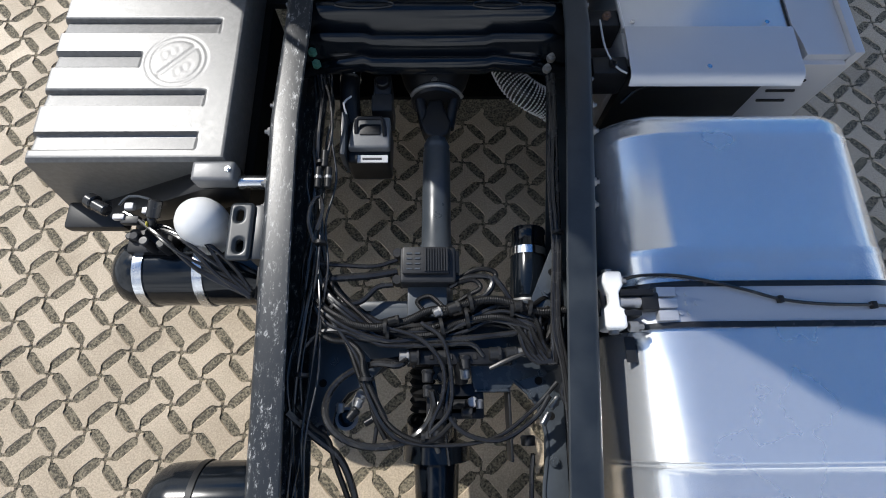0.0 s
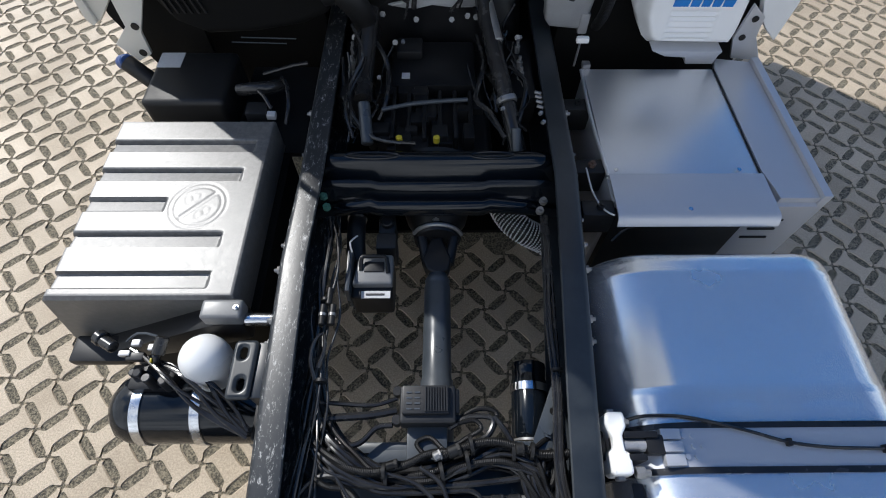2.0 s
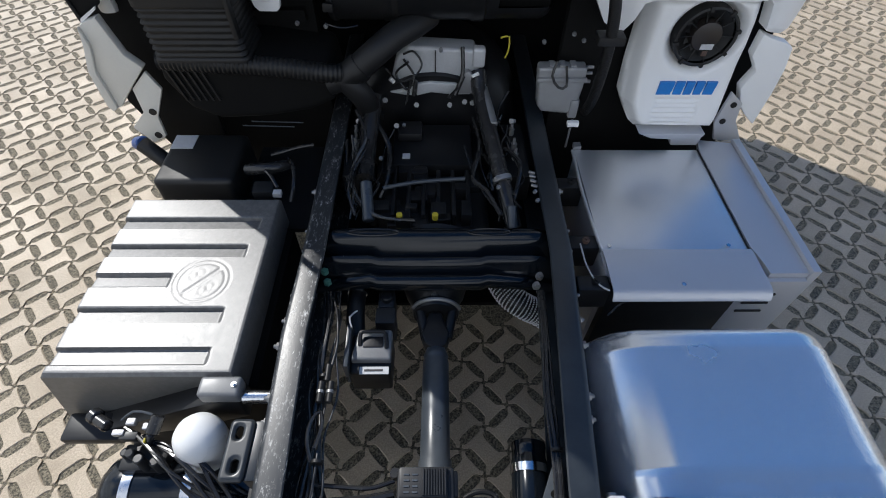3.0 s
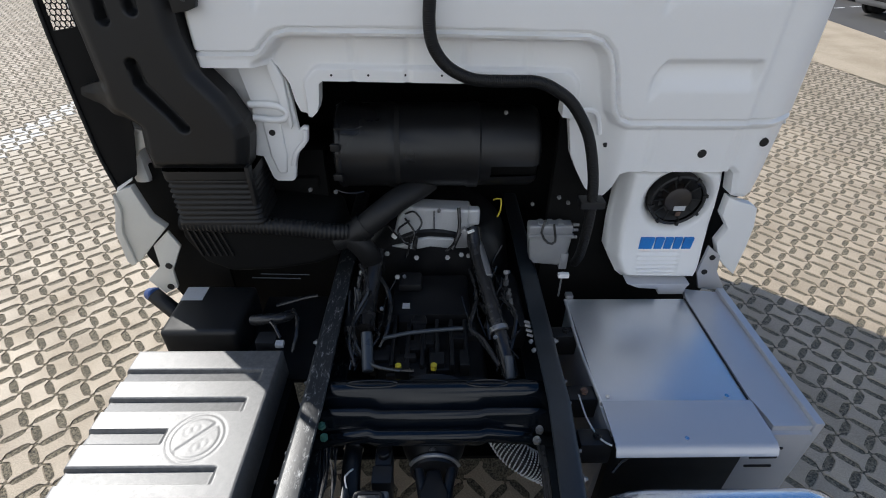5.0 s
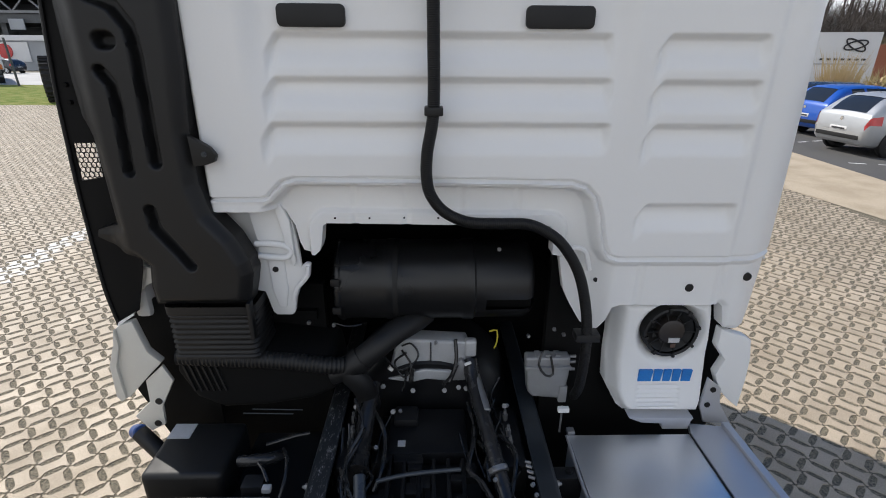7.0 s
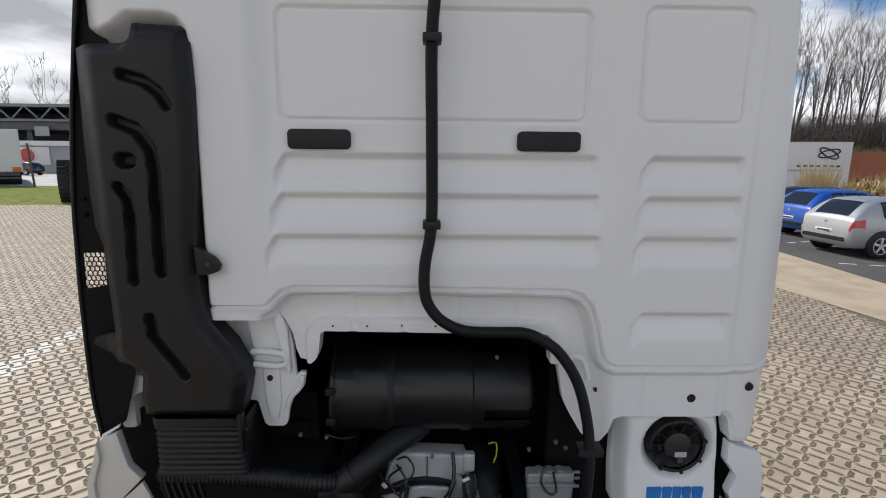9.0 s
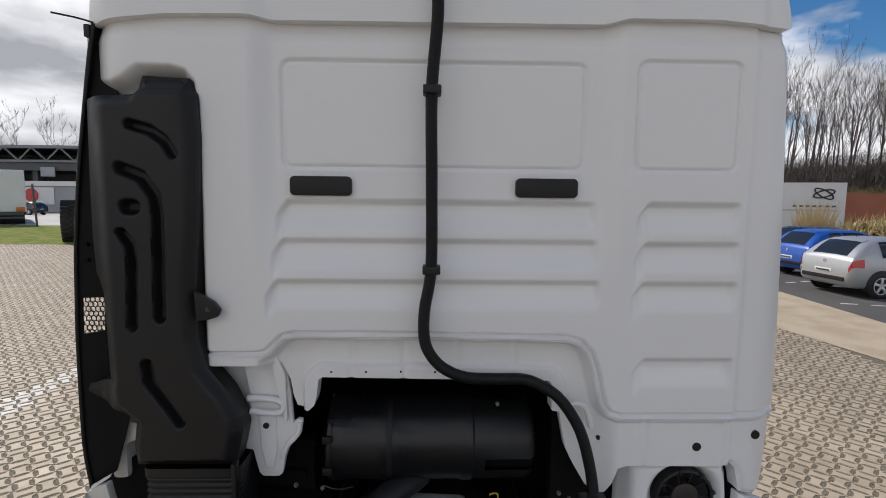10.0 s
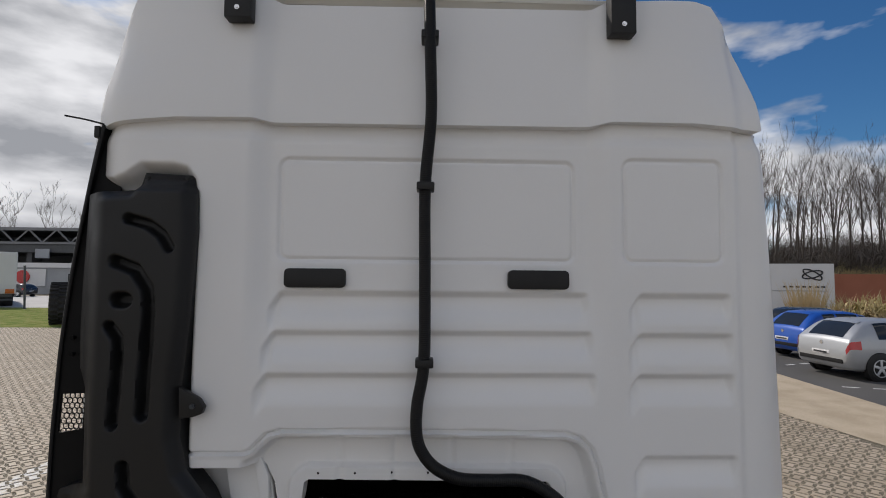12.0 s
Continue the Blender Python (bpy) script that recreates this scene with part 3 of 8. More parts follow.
for x0, x1 in ((-0.434, -0.231), (0.313, 0.521)):
    vent = part("air_vent", prism(rounded(x0, x1, 2.402, 2.466, 0.016), "y", CAB_Y + 0.012, CAB_Y + 0.06, 0.004), PLASTIC, cab, "black plastic vent flap")

part("seam_gasket", prism([(1.09, 2.964), (1.196, 2.938), (1.198, 2.950), (1.15, 2.962)], "y", 1.905, 1.93), PLASTIC, cab, "black rubber seam end")
part("seam_clip", boxed(-1.074, -1.056, 1.875, 1.90, 2.895, 2.935, 0.004), PLASTIC, cab, "small black seam clip")
# roof cap over the seam
ROOF = [(-1.088, 2.93), (-0.80, 2.958), (-0.54, 2.962), (-0.48, 2.952), (0.585, 2.957), (0.655, 2.970), (0.95, 2.970), (1.190, 2.95), (1.178, 3.055), (1.145, 3.203), (1.09, 3.352), (1.045, 3.415),
        (0.98, 3.425), (0.66, 3.405), (0.61, 3.385), (-0.46, 3.375), (-0.52, 3.40), (-0.89, 3.44), (-0.962, 3.40), (-1.03, 3.252), (-1.072, 3.09)]


def roof_depth(X, Z, D):
    mid = ss(X, -0.565, -0.475) * (1 - ss(X, 0.585, 0.668))
    Y = -0.020 + 0.024 * mid + 0.10 * np.clip(Z - 2.95, 0, 1) ** 1.5
    high = ss(Z, 2.98, 3.30)
    Y += 0.085 * ss(X, 1.12, 1.32) ** 2 + 0.012 * ss(X, 1.085, 1.115) + 0.10 * (1 - ss(X, -1.12, -0.90)) ** 2
    Y += high * (0.07 * ss(X, 0.75, 1.25) ** 2 + 0.06 * (1 - ss(X, -1.12, -0.65)) ** 2)
    return Y


part("roof_cap", relief(ROOF, 0.0125, roof_depth, CAB_Y, 0.16), WHITE, cab, angle=55)
# body shell: side walls, floor and roof over the crew space
for name, data in (("side_wall", boxed(1.20, 1.26, 1.99, 3.95, 1.36, 2.95, 0.02)), ("side_wall", boxed(-1.13, -1.07, 1.965, 3.95, 1.36, 2.95, 0.02)),
                   ("front_wall", boxed(-1.09, 1.18, 3.85, 3.95, 1.2, 2.95, 0.03)), ("inner_wall", boxed(-0.70, 1.17, 2.0, 2.03, 1.95, 2.90)), ("inner_wall", boxed(-1.05, -0.70, 2.06, 2.09, 1.45, 2.90)),
                   ("roof", prism([(-1.06, 2.95), (1.19, 2.95), (1.10, 3.20), (0.98, 3.36), (-0.87, 3.36), (-0.98, 3.20)], "y", 2.10, 3.7, 0.03))):
    part(name, data, WHITE, cab)
# plate added in the arch, shaped to keep sun off the plastic box
part("shade_plate", prism([(-1.215, 1.42), (-0.90, 1.44), (-0.88, 1.30), (-0.88, 0.70), (-1.10, 0.70), (-1.215, 1.0)], "y", 1.99, 2.01, 0.004), LINER, cab, "black plate added in the wheel arch to shade the box")
part("mudguard_panel", boxed(-1.13, -0.62, 2.24, 2.26, 0.35, 1.40, 0.006), LINER, cab, "black wheel arch panel")
part("tunnel", boxed(-0.45, 0.62, 1.95, 2.7, 1.785, 1.80), LINER, cab, "black engine tunnel lining")
# black sheets added as backing for the deep shade under the cab
for x0, x1, y0, y1, z0, z1 in ((-1.08, -0.45, 2.05, 3.8, 1.30, 1.34), (0.62, 1.255, 2.03, 3.8, 1.30, 1.372), (-1.08, 1.17, 2.62, 2.7, 0.3, 1.8), (-0.70, -0.66, 2.03, 2.65, 1.30, 1.80), (0.66, 0.70, 1.99, 2.65, 1.30, 1.80), (-1.06, -0.42, 2.08, 2.12, 0.45, 1.45), (0.50, 1.275, 2.02, 2.06, 0.45, 1.62)):
    part("backing_panel", boxed(x0, x1, y0, y1, z0, z1), LINER, cab, "added black backing panel under the cab")
# roof spoiler mounts at the top edge
for x0, x1, z0 in ((-0.632, -0.545, 3.283), (0.648, 0.735, 3.262)):
    mount = part("spoiler_mount", boxed(x0, x1, 1.80, 1.85, z0, 3.46, 0.006), PLASTIC, cab, "black steel spoiler bracket")
    part("screw", bolt(bmesh.new(), ((x0 + x1) / 2, 1.80, z0 + 0.03), (0, -1, 0), 0.009, 0.004), STEEL, mount)
spoiler = prism([(1.90, 3.385), (1.885, 3.40), (1.885, 3.425), (2.2, 3.55), (3.4, 3.55), (3.6, 3.40)], "x", -0.60, 0.74, 0.02)
part("roof_spoiler", spoiler, CREAM, cab, "pale roof spoiler edge")

# ---- hose up the wall ----
hose = thing("wall_hose", "thick black corrugated hose clipped to the cab wall", "hose", at=(0.6, 1.79, 1.3))
hose_path = [(0.035, 1.815, 3.50), (0.043, 1.80, 3.2), (0.048, 1.815, 2.97), (0.031, 1.82, 2.735), (0.033, 1.82, 2.43), (0.033, 1.815, 2.17), (0.013, 1.81, 2.035), (0.012, 1.81, 1.945), (0.03, 1.81, 1.888), (0.075, 1.81, 1.838), (0.15, 1.81, 1.806),
             (0.25, 1.81, 1.801), (0.345, 1.81, 1.799), (0.41, 1.81, 1.774), (0.475, 1.81, 1.724), (0.54, 1.81, 1.622), (0.58, 1.81, 1.49), (0.598, 1.81, 1.37), (0.605, 1.82, 1.25), (0.612, 1.86, 1.10), (0.62, 1.93, 1.0)]
part("hose", sweep(hose_path, 0.0186, n=16, ribs=0.0011, pitch=0.0062), CORR, hose)
for x, z in ((0.042, 3.24), (0.032, 2.735), (0.034, 2.165)):
    clip = bmesh.new()
    box(clip, x - 0.029, x + 0.029, 1.79, 1.86, z - 0.013, z + 0.013, 0.005)
    part("clip", clip, PLASTIC, hose)
clamp = bmesh.new()
box(clamp, 0.555, 0.645, 1.79, 1.85, 1.345, 1.375, 0.006)
part("clip", clamp, PLASTIC, hose)

# ---- raised air intake duct ----
intake = thing("air_intake", "black plastic raised air intake duct with pressed slots", "air intake", at=(-0.8, 1.9, 1.2))
DUCT = [(-0.895, 2.778), (-0.722, 2.770), (-0.712, 2.72), (-0.706, 2.58), (-0.718, 2.30), (-0.735, 2.10), (-0.735, 1.93), (-0.712, 1.83), (-0.645, 1.745), (-0.605, 1.66), (-0.598, 1.61), (-0.61, 1.55), (-0.625, 1.49),
        (-0.955, 1.49), (-0.962, 1.56), (-0.951, 1.64), (-0.99, 1.675), (-1.09, 1.715), (-1.125, 1.735), (-1.118, 1.76), (-1.025, 1.79), (-1.030, 1.93), (-1.040, 2.08), (-1.072, 2.14), (-1.078, 2.25), (-1.078, 2.41), (-1.068, 2.70), (-0.915, 2.715)]
SLOTS = [([(-0.904, 2.616), (-0.845, 2.60), (-0.802, 2.569), (-0.777, 2.527)], 0.017), ([(-0.94, 2.481), (-0.879, 2.457), (-0.838, 2.396), (-0.831, 2.322), (-0.84, 2.005)], 0.020),
         ([(-0.948, 2.277), (-0.923, 2.241), (-0.919, 2.179), (-0.928, 1.976)], 0.018), ([(-0.925, 2.36), (-0.908, 2.36)], 0.025),
         ([(-0.889, 1.848), (-0.883, 1.786), (-0.821, 1.698), (-0.793, 1.652)], 0.020)]


def duct_depth(X, Z, D):
    Y = 0.038 * (1 - ss(D, 0, 0.045)) ** 1.6 * (0.15 + 0.85 * ss(X, -1.03, -0.97))
    Y += 0.062 * (1 - ss(X, -1.085, -0.975))
    for line, w in SLOTS:
        d, _, _ = poly_dist(X, Z, line, closed=False)
        Y += min(0.042, w * 2.2) * (1 - ss(d, w * 0.45, w * 1.15))
    Y += 0.035 * ss(Z, 2.70, 2.74)
    return Y


part("duct", relief(DUCT, 0.0042, duct_depth, 1.80, 0.115), PLASTIC, intake, angle=60)
tab = part("mount_tab", prism([(-0.73, 1.99), (-0.69, 1.995), (-0.662, 2.005), (-0.655, 2.025), (-0.672, 2.05), (-0.735, 2.09)], "y", 1.815, 1.84, 0.004), PLASTIC, intake)
part("screw", bolt(bmesh.new(), (-0.69, 1.815, 2.03), (0, -1, 0), 0.009, 0.005), SHAFT, tab)
for x in (-0.868, -0.742):
    part("screw", bolt(bmesh.new(), (x, 1.838, 2.755), (0, -1, 0), 0.008, 0.004), PLASTIC, intake)
bel = bmesh.new()
rings = []
for k in range(41):
    z = 1.49 - k * 0.0054
    g = 0.0035 * math.cos(2 * math.pi * k / 4) if 6 < k < 38 else 0.006
    rings.append([bel.verts.new((x, y, z)) for x, y in rounded(-0.922 - g, -0.612 + g, 1.812 - g, 2.02, 0.03, 4)])
for a, b in zip(rings, rings[1:]):
    for i in range(len(a)):
        bel.faces.new((a[i], b[i], b[(i + 1) % len(a)], a[(i + 1) % len(a)]))
bmesh.ops.recalc_face_normals(bel, faces=bel.faces[:])
part("bellows", bel, PLASTIC, intake, "ribbed rubber bellows", angle=80)
part("latch", boxed(-0.628, -0.612, 1.795, 1.83, 1.36, 1.51, 0.004), PLASTIC, intake)
low = bmesh.new()
join(low, prism([(-0.945, 1.275), (-0.60, 1.27), (-0.36, 1.235), (-0.34, 1.10), (-0.45, 1.05), (-0.62, 1.02), (-0.80, 1.01), (-0.90, 1.06), (-0.955, 1.18)], "y", 1.855, 2.12, 0.03, 3))
part("lower_duct", low, LINER, intake)
for k in range(6):
    x = -0.935 + 0.024 * k
    part("duct_rib", prism([(x, 1.255), (x + 0.008, 1.255), (x + 0.045, 1.10), (x + 0.037, 1.10)], "y", 1.846, 1.87, 0.002), PLASTIC, intake)
part("corrugated_pipe", sweep([(-0.93, 1.85, 1.262), (-0.75, 1.845, 1.252), (-0.62, 1.845, 1.245), (-0.5, 1.845, 1.235), (-0.38, 1.845, 1.218), (-0.31, 1.86, 1.205)], 0.031, n=16, ribs=0.004, pitch=0.015), PLASTIC, intake)
part("elbow_pipe", sweep([(-0.365, 1.875, 1.165), (-0.315, 1.875, 1.18), (-0.255, 1.88, 1.215), (-0.19, 1.90, 1.262), (-0.12, 1.95, 1.298), (-0.05, 2.01, 1.312), (0.0, 2.07, 1.32)], 0.048, n=24), PLASTIC, intake)
part("elbow_pipe", sweep([(-0.33, 1.875, 1.20), (-0.295, 1.87, 1.165), (-0.262, 1.875, 1.12), (-0.24, 1.90, 1.05), (-0.235, 1.95, 0.95)], 0.045, n=20), PLASTIC, intake)
part("cuff", sweep([(-0.268, 1.878, 1.205), (-0.245, 1.884, 1.222)], 0.054, n=24), PLASTIC, intake)

# ---- side deflector with honeycomb window ----
deflector = thing("side_deflector", "black side deflector panel beside the cab with honeycomb mesh", "deflector", at=(-1.12, 1.95, 1.4))
DEF = [(-1.048, 2.94), (-1.030, 2.94), (-1.0, 2.70), (-1.0, 1.90), (-1.03, 1.60), (-1.075, 1.425), (-1.110, 1.398), (-1.148, 1.375), (-1.163, 1.50), (-1.166, 1.62), (-1.165, 1.78), (-1.163, 1.92), (-1.157, 2.06), (-1.149, 2.22), (-1.124, 2.47), (-1.096, 2.66), (-1.068, 2.84)]
MESHWIN = [(-1.146, 2.05), (-1.080, 2.05), (-1.084, 1.935), (-1.150, 1.925)]
part("panel", relief(DEF, 0.007, lambda X, Z, D: 0.03 * ss(X, -1.17, -1.02), 1.89, 0.012, holes=(MESHWIN,)), DEFLECT, deflector)
hexes = bmesh.new()
for r in range(8):
    for c in range(5):
        cx, cz = -1.148 + 0.016 * c + (0.008 if r % 2 else 0), 1.925 + 0.0165 * r
        pts = [(cx + 0.0098 * math.cos(radians(a)), cz + 0.0098 * math.sin(radians(a))) for a in range(30, 390, 60)]
        for a, b in zip(pts, pts[1:] + pts[:1]):
            rod(hexes, (a[0], 1.915, a[1]), (b[0], 1.915, b[1]), 0.0016, n=4)
part("honeycomb_mesh", hexes, PLASTIC, deflector)
fair = bmesh.new()
edge = DEF[7:] + DEF[:1]
for (x0, z0), (x1, z1) in zip(edge, edge[1:]):
    y1 = 1.905 if 1.75 < z0 < 2.1 else 2.16
    fair.faces.new([fair.verts.new(p) for p in ((x0, 1.893, z0), (x1, 1.893, z1), (x1, y1, z1), (x0, y1, z0))])
bmesh.ops.remove_doubles(fair, verts=fair.verts[:], dist=0.0005)
bmesh.ops.solidify(fair, geom=fair.faces[:], thickness=-0.004)
part("outer_skin", fair, DEFLECT, deflector)
part("edge_roll", sweep([(x, 1.886, z) for x, z in DEF[7:] + DEF[:1]], 0.006, n=8), PLASTIC, deflector)
part("inner_corner", prism([(-1.118, 1.612), (-1.02, 1.582), (-1.005, 1.53), (-1.05, 1.508), (-1.098, 1.455)], "y", 1.945, 1.96, 0.004), CREAM, deflector, "pale inner corner plate")
part("lower_edge", prism([(-1.150, 1.372), (-1.08, 1.418), (-1.075, 1.430), (-1.142, 1.390)], "y", 1.878, 1.886), WHITE_PL, deflector, "bright bottom edge")
for x, z in ((-1.118, 2.232), (-1.088, 2.228), (-1.118, 2.179), (-1.088, 2.179), (-1.075, 2.637), (-1.05, 2.637)):
    part("clip_hole", rods((x, 1.886, z), (x, 1.92, z), 0.007, n=10), LINER, deflector)
part("antenna_wire", sweep([(-1.05, 1.90, 2.945), (-1.10, 1.88, 2.955), (-1.16, 1.86, 2.962)], 0.003, n=6), PLASTIC, deflector)

# ---- wing brackets at both cab corners ----
wing = thing("mudguard_bracket", "pale primed mudguard corner with two round holes", "mudguard", "cab corner mudguards", at=(-1.1, 1.85, 0.9))
flap = prism([(-1.130, 1.385), (-1.085, 1.40), (-1.07, 1.33), (-1.055, 1.268), (-1.012, 1.220), (-1.09, 1.14), (-1.165, 1.06), (-1.192, 1.05), (-1.205, 1.075), (-1.200, 1.215), (-1.165, 1.31), (-1.15, 1.375)], "y", 1.865, 1.90, 0.006)
part("flap", flap, CREAM, wing)
part("edge_fold", prism([(-1.150, 1.375), (-1.165, 1.31), (-1.200, 1.215), (-1.205, 1.075), (-1.192, 1.05), (-1.172, 1.063), (-1.176, 1.21), (-1.145, 1.305)], "y", 1.85, 1.866, 0.003), CREAM, wing)
plate = prism([(-1.095, 1.13), (-1.019, 1.20), (-0.989, 1.127), (-1.055, 1.005), (-1.06, 0.916), (-1.12, 0.885), (-1.172, 0.958), (-1.10, 1.029)], "y", 1.875, 1.89, 0.003)
plate_ob = part("plate", plate, CREAM, wing)
dots("bolt_hole", [(-1.062, 1.870, 1.033), (-1.087, 1.870, 0.924)], PLASTIC, plate_ob, 0.014, 0.006, (0, 1, 0))
cap_th = thing("filler_neck", "black filler neck with a bright blue screw cap", "filler", at=(-1.2, 1.85, 0.8))
part("cap", rods((-1.205, 1.90, 0.86), (-1.155, 1.86, 0.895), 0.028, n=20, cap=0.005), BLUEPL, cap_th, "blue ribbed screw cap")
part("neck", rods((-1.165, 1.865, 0.885), (-1.03, 1.80, 0.80), 0.032, n=18), PLASTIC, cap_th)
wing_r = thing("mudguard_bracket", "white plastic mudguard corner hanging beside the cooler", "mudguard", "cab corner mudguards", at=(1.2, 1.88, 1.0))
flap = prism([(1.16, 1.335), (1.20, 1.318), (1.265, 1.30), (1.291, 1.283), (1.308, 1.20), (1.312, 1.10), (1.308, 0.955), (1.255, 1.0), (1.212, 1.046), (1.18, 1.12), (1.205, 1.19), (1.16, 1.25)], "y", 1.90, 1.945, 0.008)
part("flap", flap, WHITE_PL, wing_r)
plate = prism([(1.147, 1.114), (1.208, 1.065), (1.22, 0.986), (1.285, 0.885), (1.168, 0.893), (1.137, 0.976)], "y", 1.885, 1.90, 0.003)
plate_ob = part("plate", plate, SILVERPAINT, wing_r)
dots("bolt_hole", [(1.165, 1.880, 0.985), (1.175, 1.880, 1.06)], PLASTIC, plate_ob, 0.012, 0.006, (0, 1, 0))

# ---- white latch bracket below the wall ----
latch = thing("cab_latch_bracket", "white pressed cab latch bracket with a ring loop", "bracket", at=(-0.55, 1.93, 1.42))
part("plate", prism([(-0.632, 1.85), (-0.606, 1.70), (-0.612, 1.565), (-0.658, 1.555), (-0.658, 1.50), (-0.602, 1.49), (-0.582, 1.405), (-0.568, 1.390), (-0.510, 1.390), (-0.497, 1.402), (-0.486, 1.46), (-0.470, 1.505), (-0.430, 1.548),
                     (-0.422, 1.603), (-0.440, 1.606), (-0.456, 1.592), (-0.462, 1.70), (-0.475, 1.80), (-0.49, 1.85)], "y", 1.93, 1.955, 0.006), WHITE, latch)
part("tongue", prism([(-0.578, 1.63), (-0.515, 1.63), (-0.512, 1.50), (-0.525, 1.425), (-0.555, 1.425), (-0.572, 1.50)], "y", 1.922, 1.934, 0.008, 3), WHITE, latch)
part("side_fold", prism([(-0.500, 1.84), (-0.475, 1.78), (-0.468, 1.62), (-0.478, 1.60), (-0.500, 1.70), (-0.525, 1.84)], "y", 1.905, 1.932, 0.006), WHITE, latch)
part("stiffener", prism([(-0.625, 1.853), (-0.735, 1.853), (-0.73, 1.70), (-0.66, 1.52), (-0.63, 1.53), (-0.60, 1.7)], "y", 1.975, 1.99, 0.003), WHITE, latch)
ring_pts = [(-0.608, 1.918, 1.688), (-0.56, 1.915, 1.690), (-0.505, 1.912, 1.684), (-0.482, 1.912, 1.665), (-0.488, 1.912, 1.646), (-0.515, 1.912, 1.636), (-0.60, 1.915, 1.643)]
part("loop", sweep(ring_pts, 0.012, n=10), WHITE, latch)
part("bolt_hole", rods((-0.549, 1.918, 1.586), (-0.549, 1.935, 1.586), 0.011, n=14), PLASTIC, latch)
part("lip", sweep([(-0.432, 1.925, 1.595), (-0.438, 1.92, 1.555), (-0.478, 1.92, 1.508), (-0.494, 1.92, 1.46)], 0.009, n=8), WHITE, latch)
latch_r = thing("hook_bracket", "small white hook beside the hose", "bracket", at=(0.57, 1.9, 1.6))
part("hook", sweep([(0.515, 1.88, 1.655), (0.54, 1.88, 1.685), (0.575, 1.88, 1.675), (0.59, 1.88, 1.64), (0.60, 1.88, 1.60)], 0.010, n=8), WHITE, latch_r)

# ---- air filter drum ----
drum = thing("air_filter_drum", "black plastic air filter drum lying crosswise behind the opening", "air filter", at=(0.04, 2.1, 1.3))
shell = lathe((-0.352, 2.11, 1.460), (0.432, 2.11, 1.460), [(0, 0.10), (0, 0.152), (0.004, 0.164), (0.012, 0.169), (0.022, 0.169), (0.028, 0.163), (0.19, 0.163), (0.196, 0.167), (0.225, 0.167), (0.232, 0.163), (0.50, 0.163), (0.506, 0.168), (0.545, 0.168), (0.552, 0.161), (0.592, 0.1605), (0.60, 0.160), (0.75, 0.158), (0.765, 0.152), (0.775, 0.145), (0.784, 0.12), (0.784, 0.0001)], 96)
slot_faces = [f for f in shell.faces if f.calc_center_median().x > 0.243 and f.calc_center_median().y < 2.0 and 1.388 < f.calc_center_median().z < 1.444]
bmesh.ops.delete(shell, geom=slot_faces, context="FACES")
part("body", shell, DRUM, drum)
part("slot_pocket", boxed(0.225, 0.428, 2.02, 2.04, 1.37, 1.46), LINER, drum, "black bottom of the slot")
part("mount_strap", lathe((-0.13, 2.11, 1.460), (-0.105, 2.11, 1.460), [(0, 0.163), (0.001, 0.1665), (0.024, 0.1665), (0.025, 0.163)], 48), PLASTIC, drum)
for x, z in ((-0.345, 1.40), (-0.345, 1.52)):
    part("clasp", boxed(x - 0.012, x + 0.022, 1.935, 1.950, z - 0.014, z + 0.014, 0.004), PLASTIC, drum)
for p in ((-0.36, 1.96, 1.33), (0.415, 1.96, 1.275), (0.285, 2.0, 1.635), (-0.46, 1.97, 1.335), (0.52, 1.97, 1.30), (0.56, 1.97, 1.275)):
    part("clip", bolt(bmesh.new(), p, (0, -1, 0), 0.008, 0.010), GALV, drum, "zinc bolt")
for pts in ([(-0.34, 1.96, 1.585), (-0.30, 1.945, 1.59), (-0.26, 1.945, 1.588), (-0.235, 1.95, 1.60)], [(-0.36, 1.97, 1.33), (-0.32, 1.955, 1.325), (-0.28, 1.955, 1.325), (-0.25, 1.96, 1.33)]):
    part("cable", sweep(pts, 0.003, n=6), RUBBER, drum)

# ---- parking cooler ----
cooler = thing("parking_cooler", "white plastic parking cooler housing with a black fan", "cooler", at=(0.86, 1.9, 0.95))
AC = [(0.733, 1.44), (0.740, 1.460), (0.765, 1.472), (1.085, 1.470), (1.112, 1.455), (1.130, 1.39), (1.140, 1.30), (1.143, 1.17), (1.137, 1.02), (1.122, 0.960), (0.815, 0.965), (0.785, 0.99), (0.742, 1.07), (0.734, 1.2)]
FANX, FANZ, FANR = 0.956, 1.328, 0.104
COOL_Y = 1.885
fan_hole = [(FANX + FANR * math.cos(radians(a)), FANZ + FANR * math.sin(radians(a))) for a in range(0, 360, 10)]


def cooler_depth(X, Z, D):
    Y = 0.05 * (1 - ss(D, 0, 0.045)) ** 1.5
    Y += 0.045 * (1 - ss(X, 0.69, 0.79)) - 0.045 * ss(1.25 - Z, 0.0, 0.30) + 0.012 * ss(X, 1.10, 1.15)
    r = np.hypot(X - FANX, Z - FANZ)
    Y -= 0.008 * (1 - ss(np.abs(r - FANR - 0.012), 0, 0.014))
    for k in range(6):
        z0 = 1.098 - 0.019 * k
        Y += 0.007 * (1 - ss(np.abs(Z - z0), 0.002, 0.008)) * ss(X, 0.84, 0.855) * (1 - ss(X, 1.01, 1.025))
    return Y


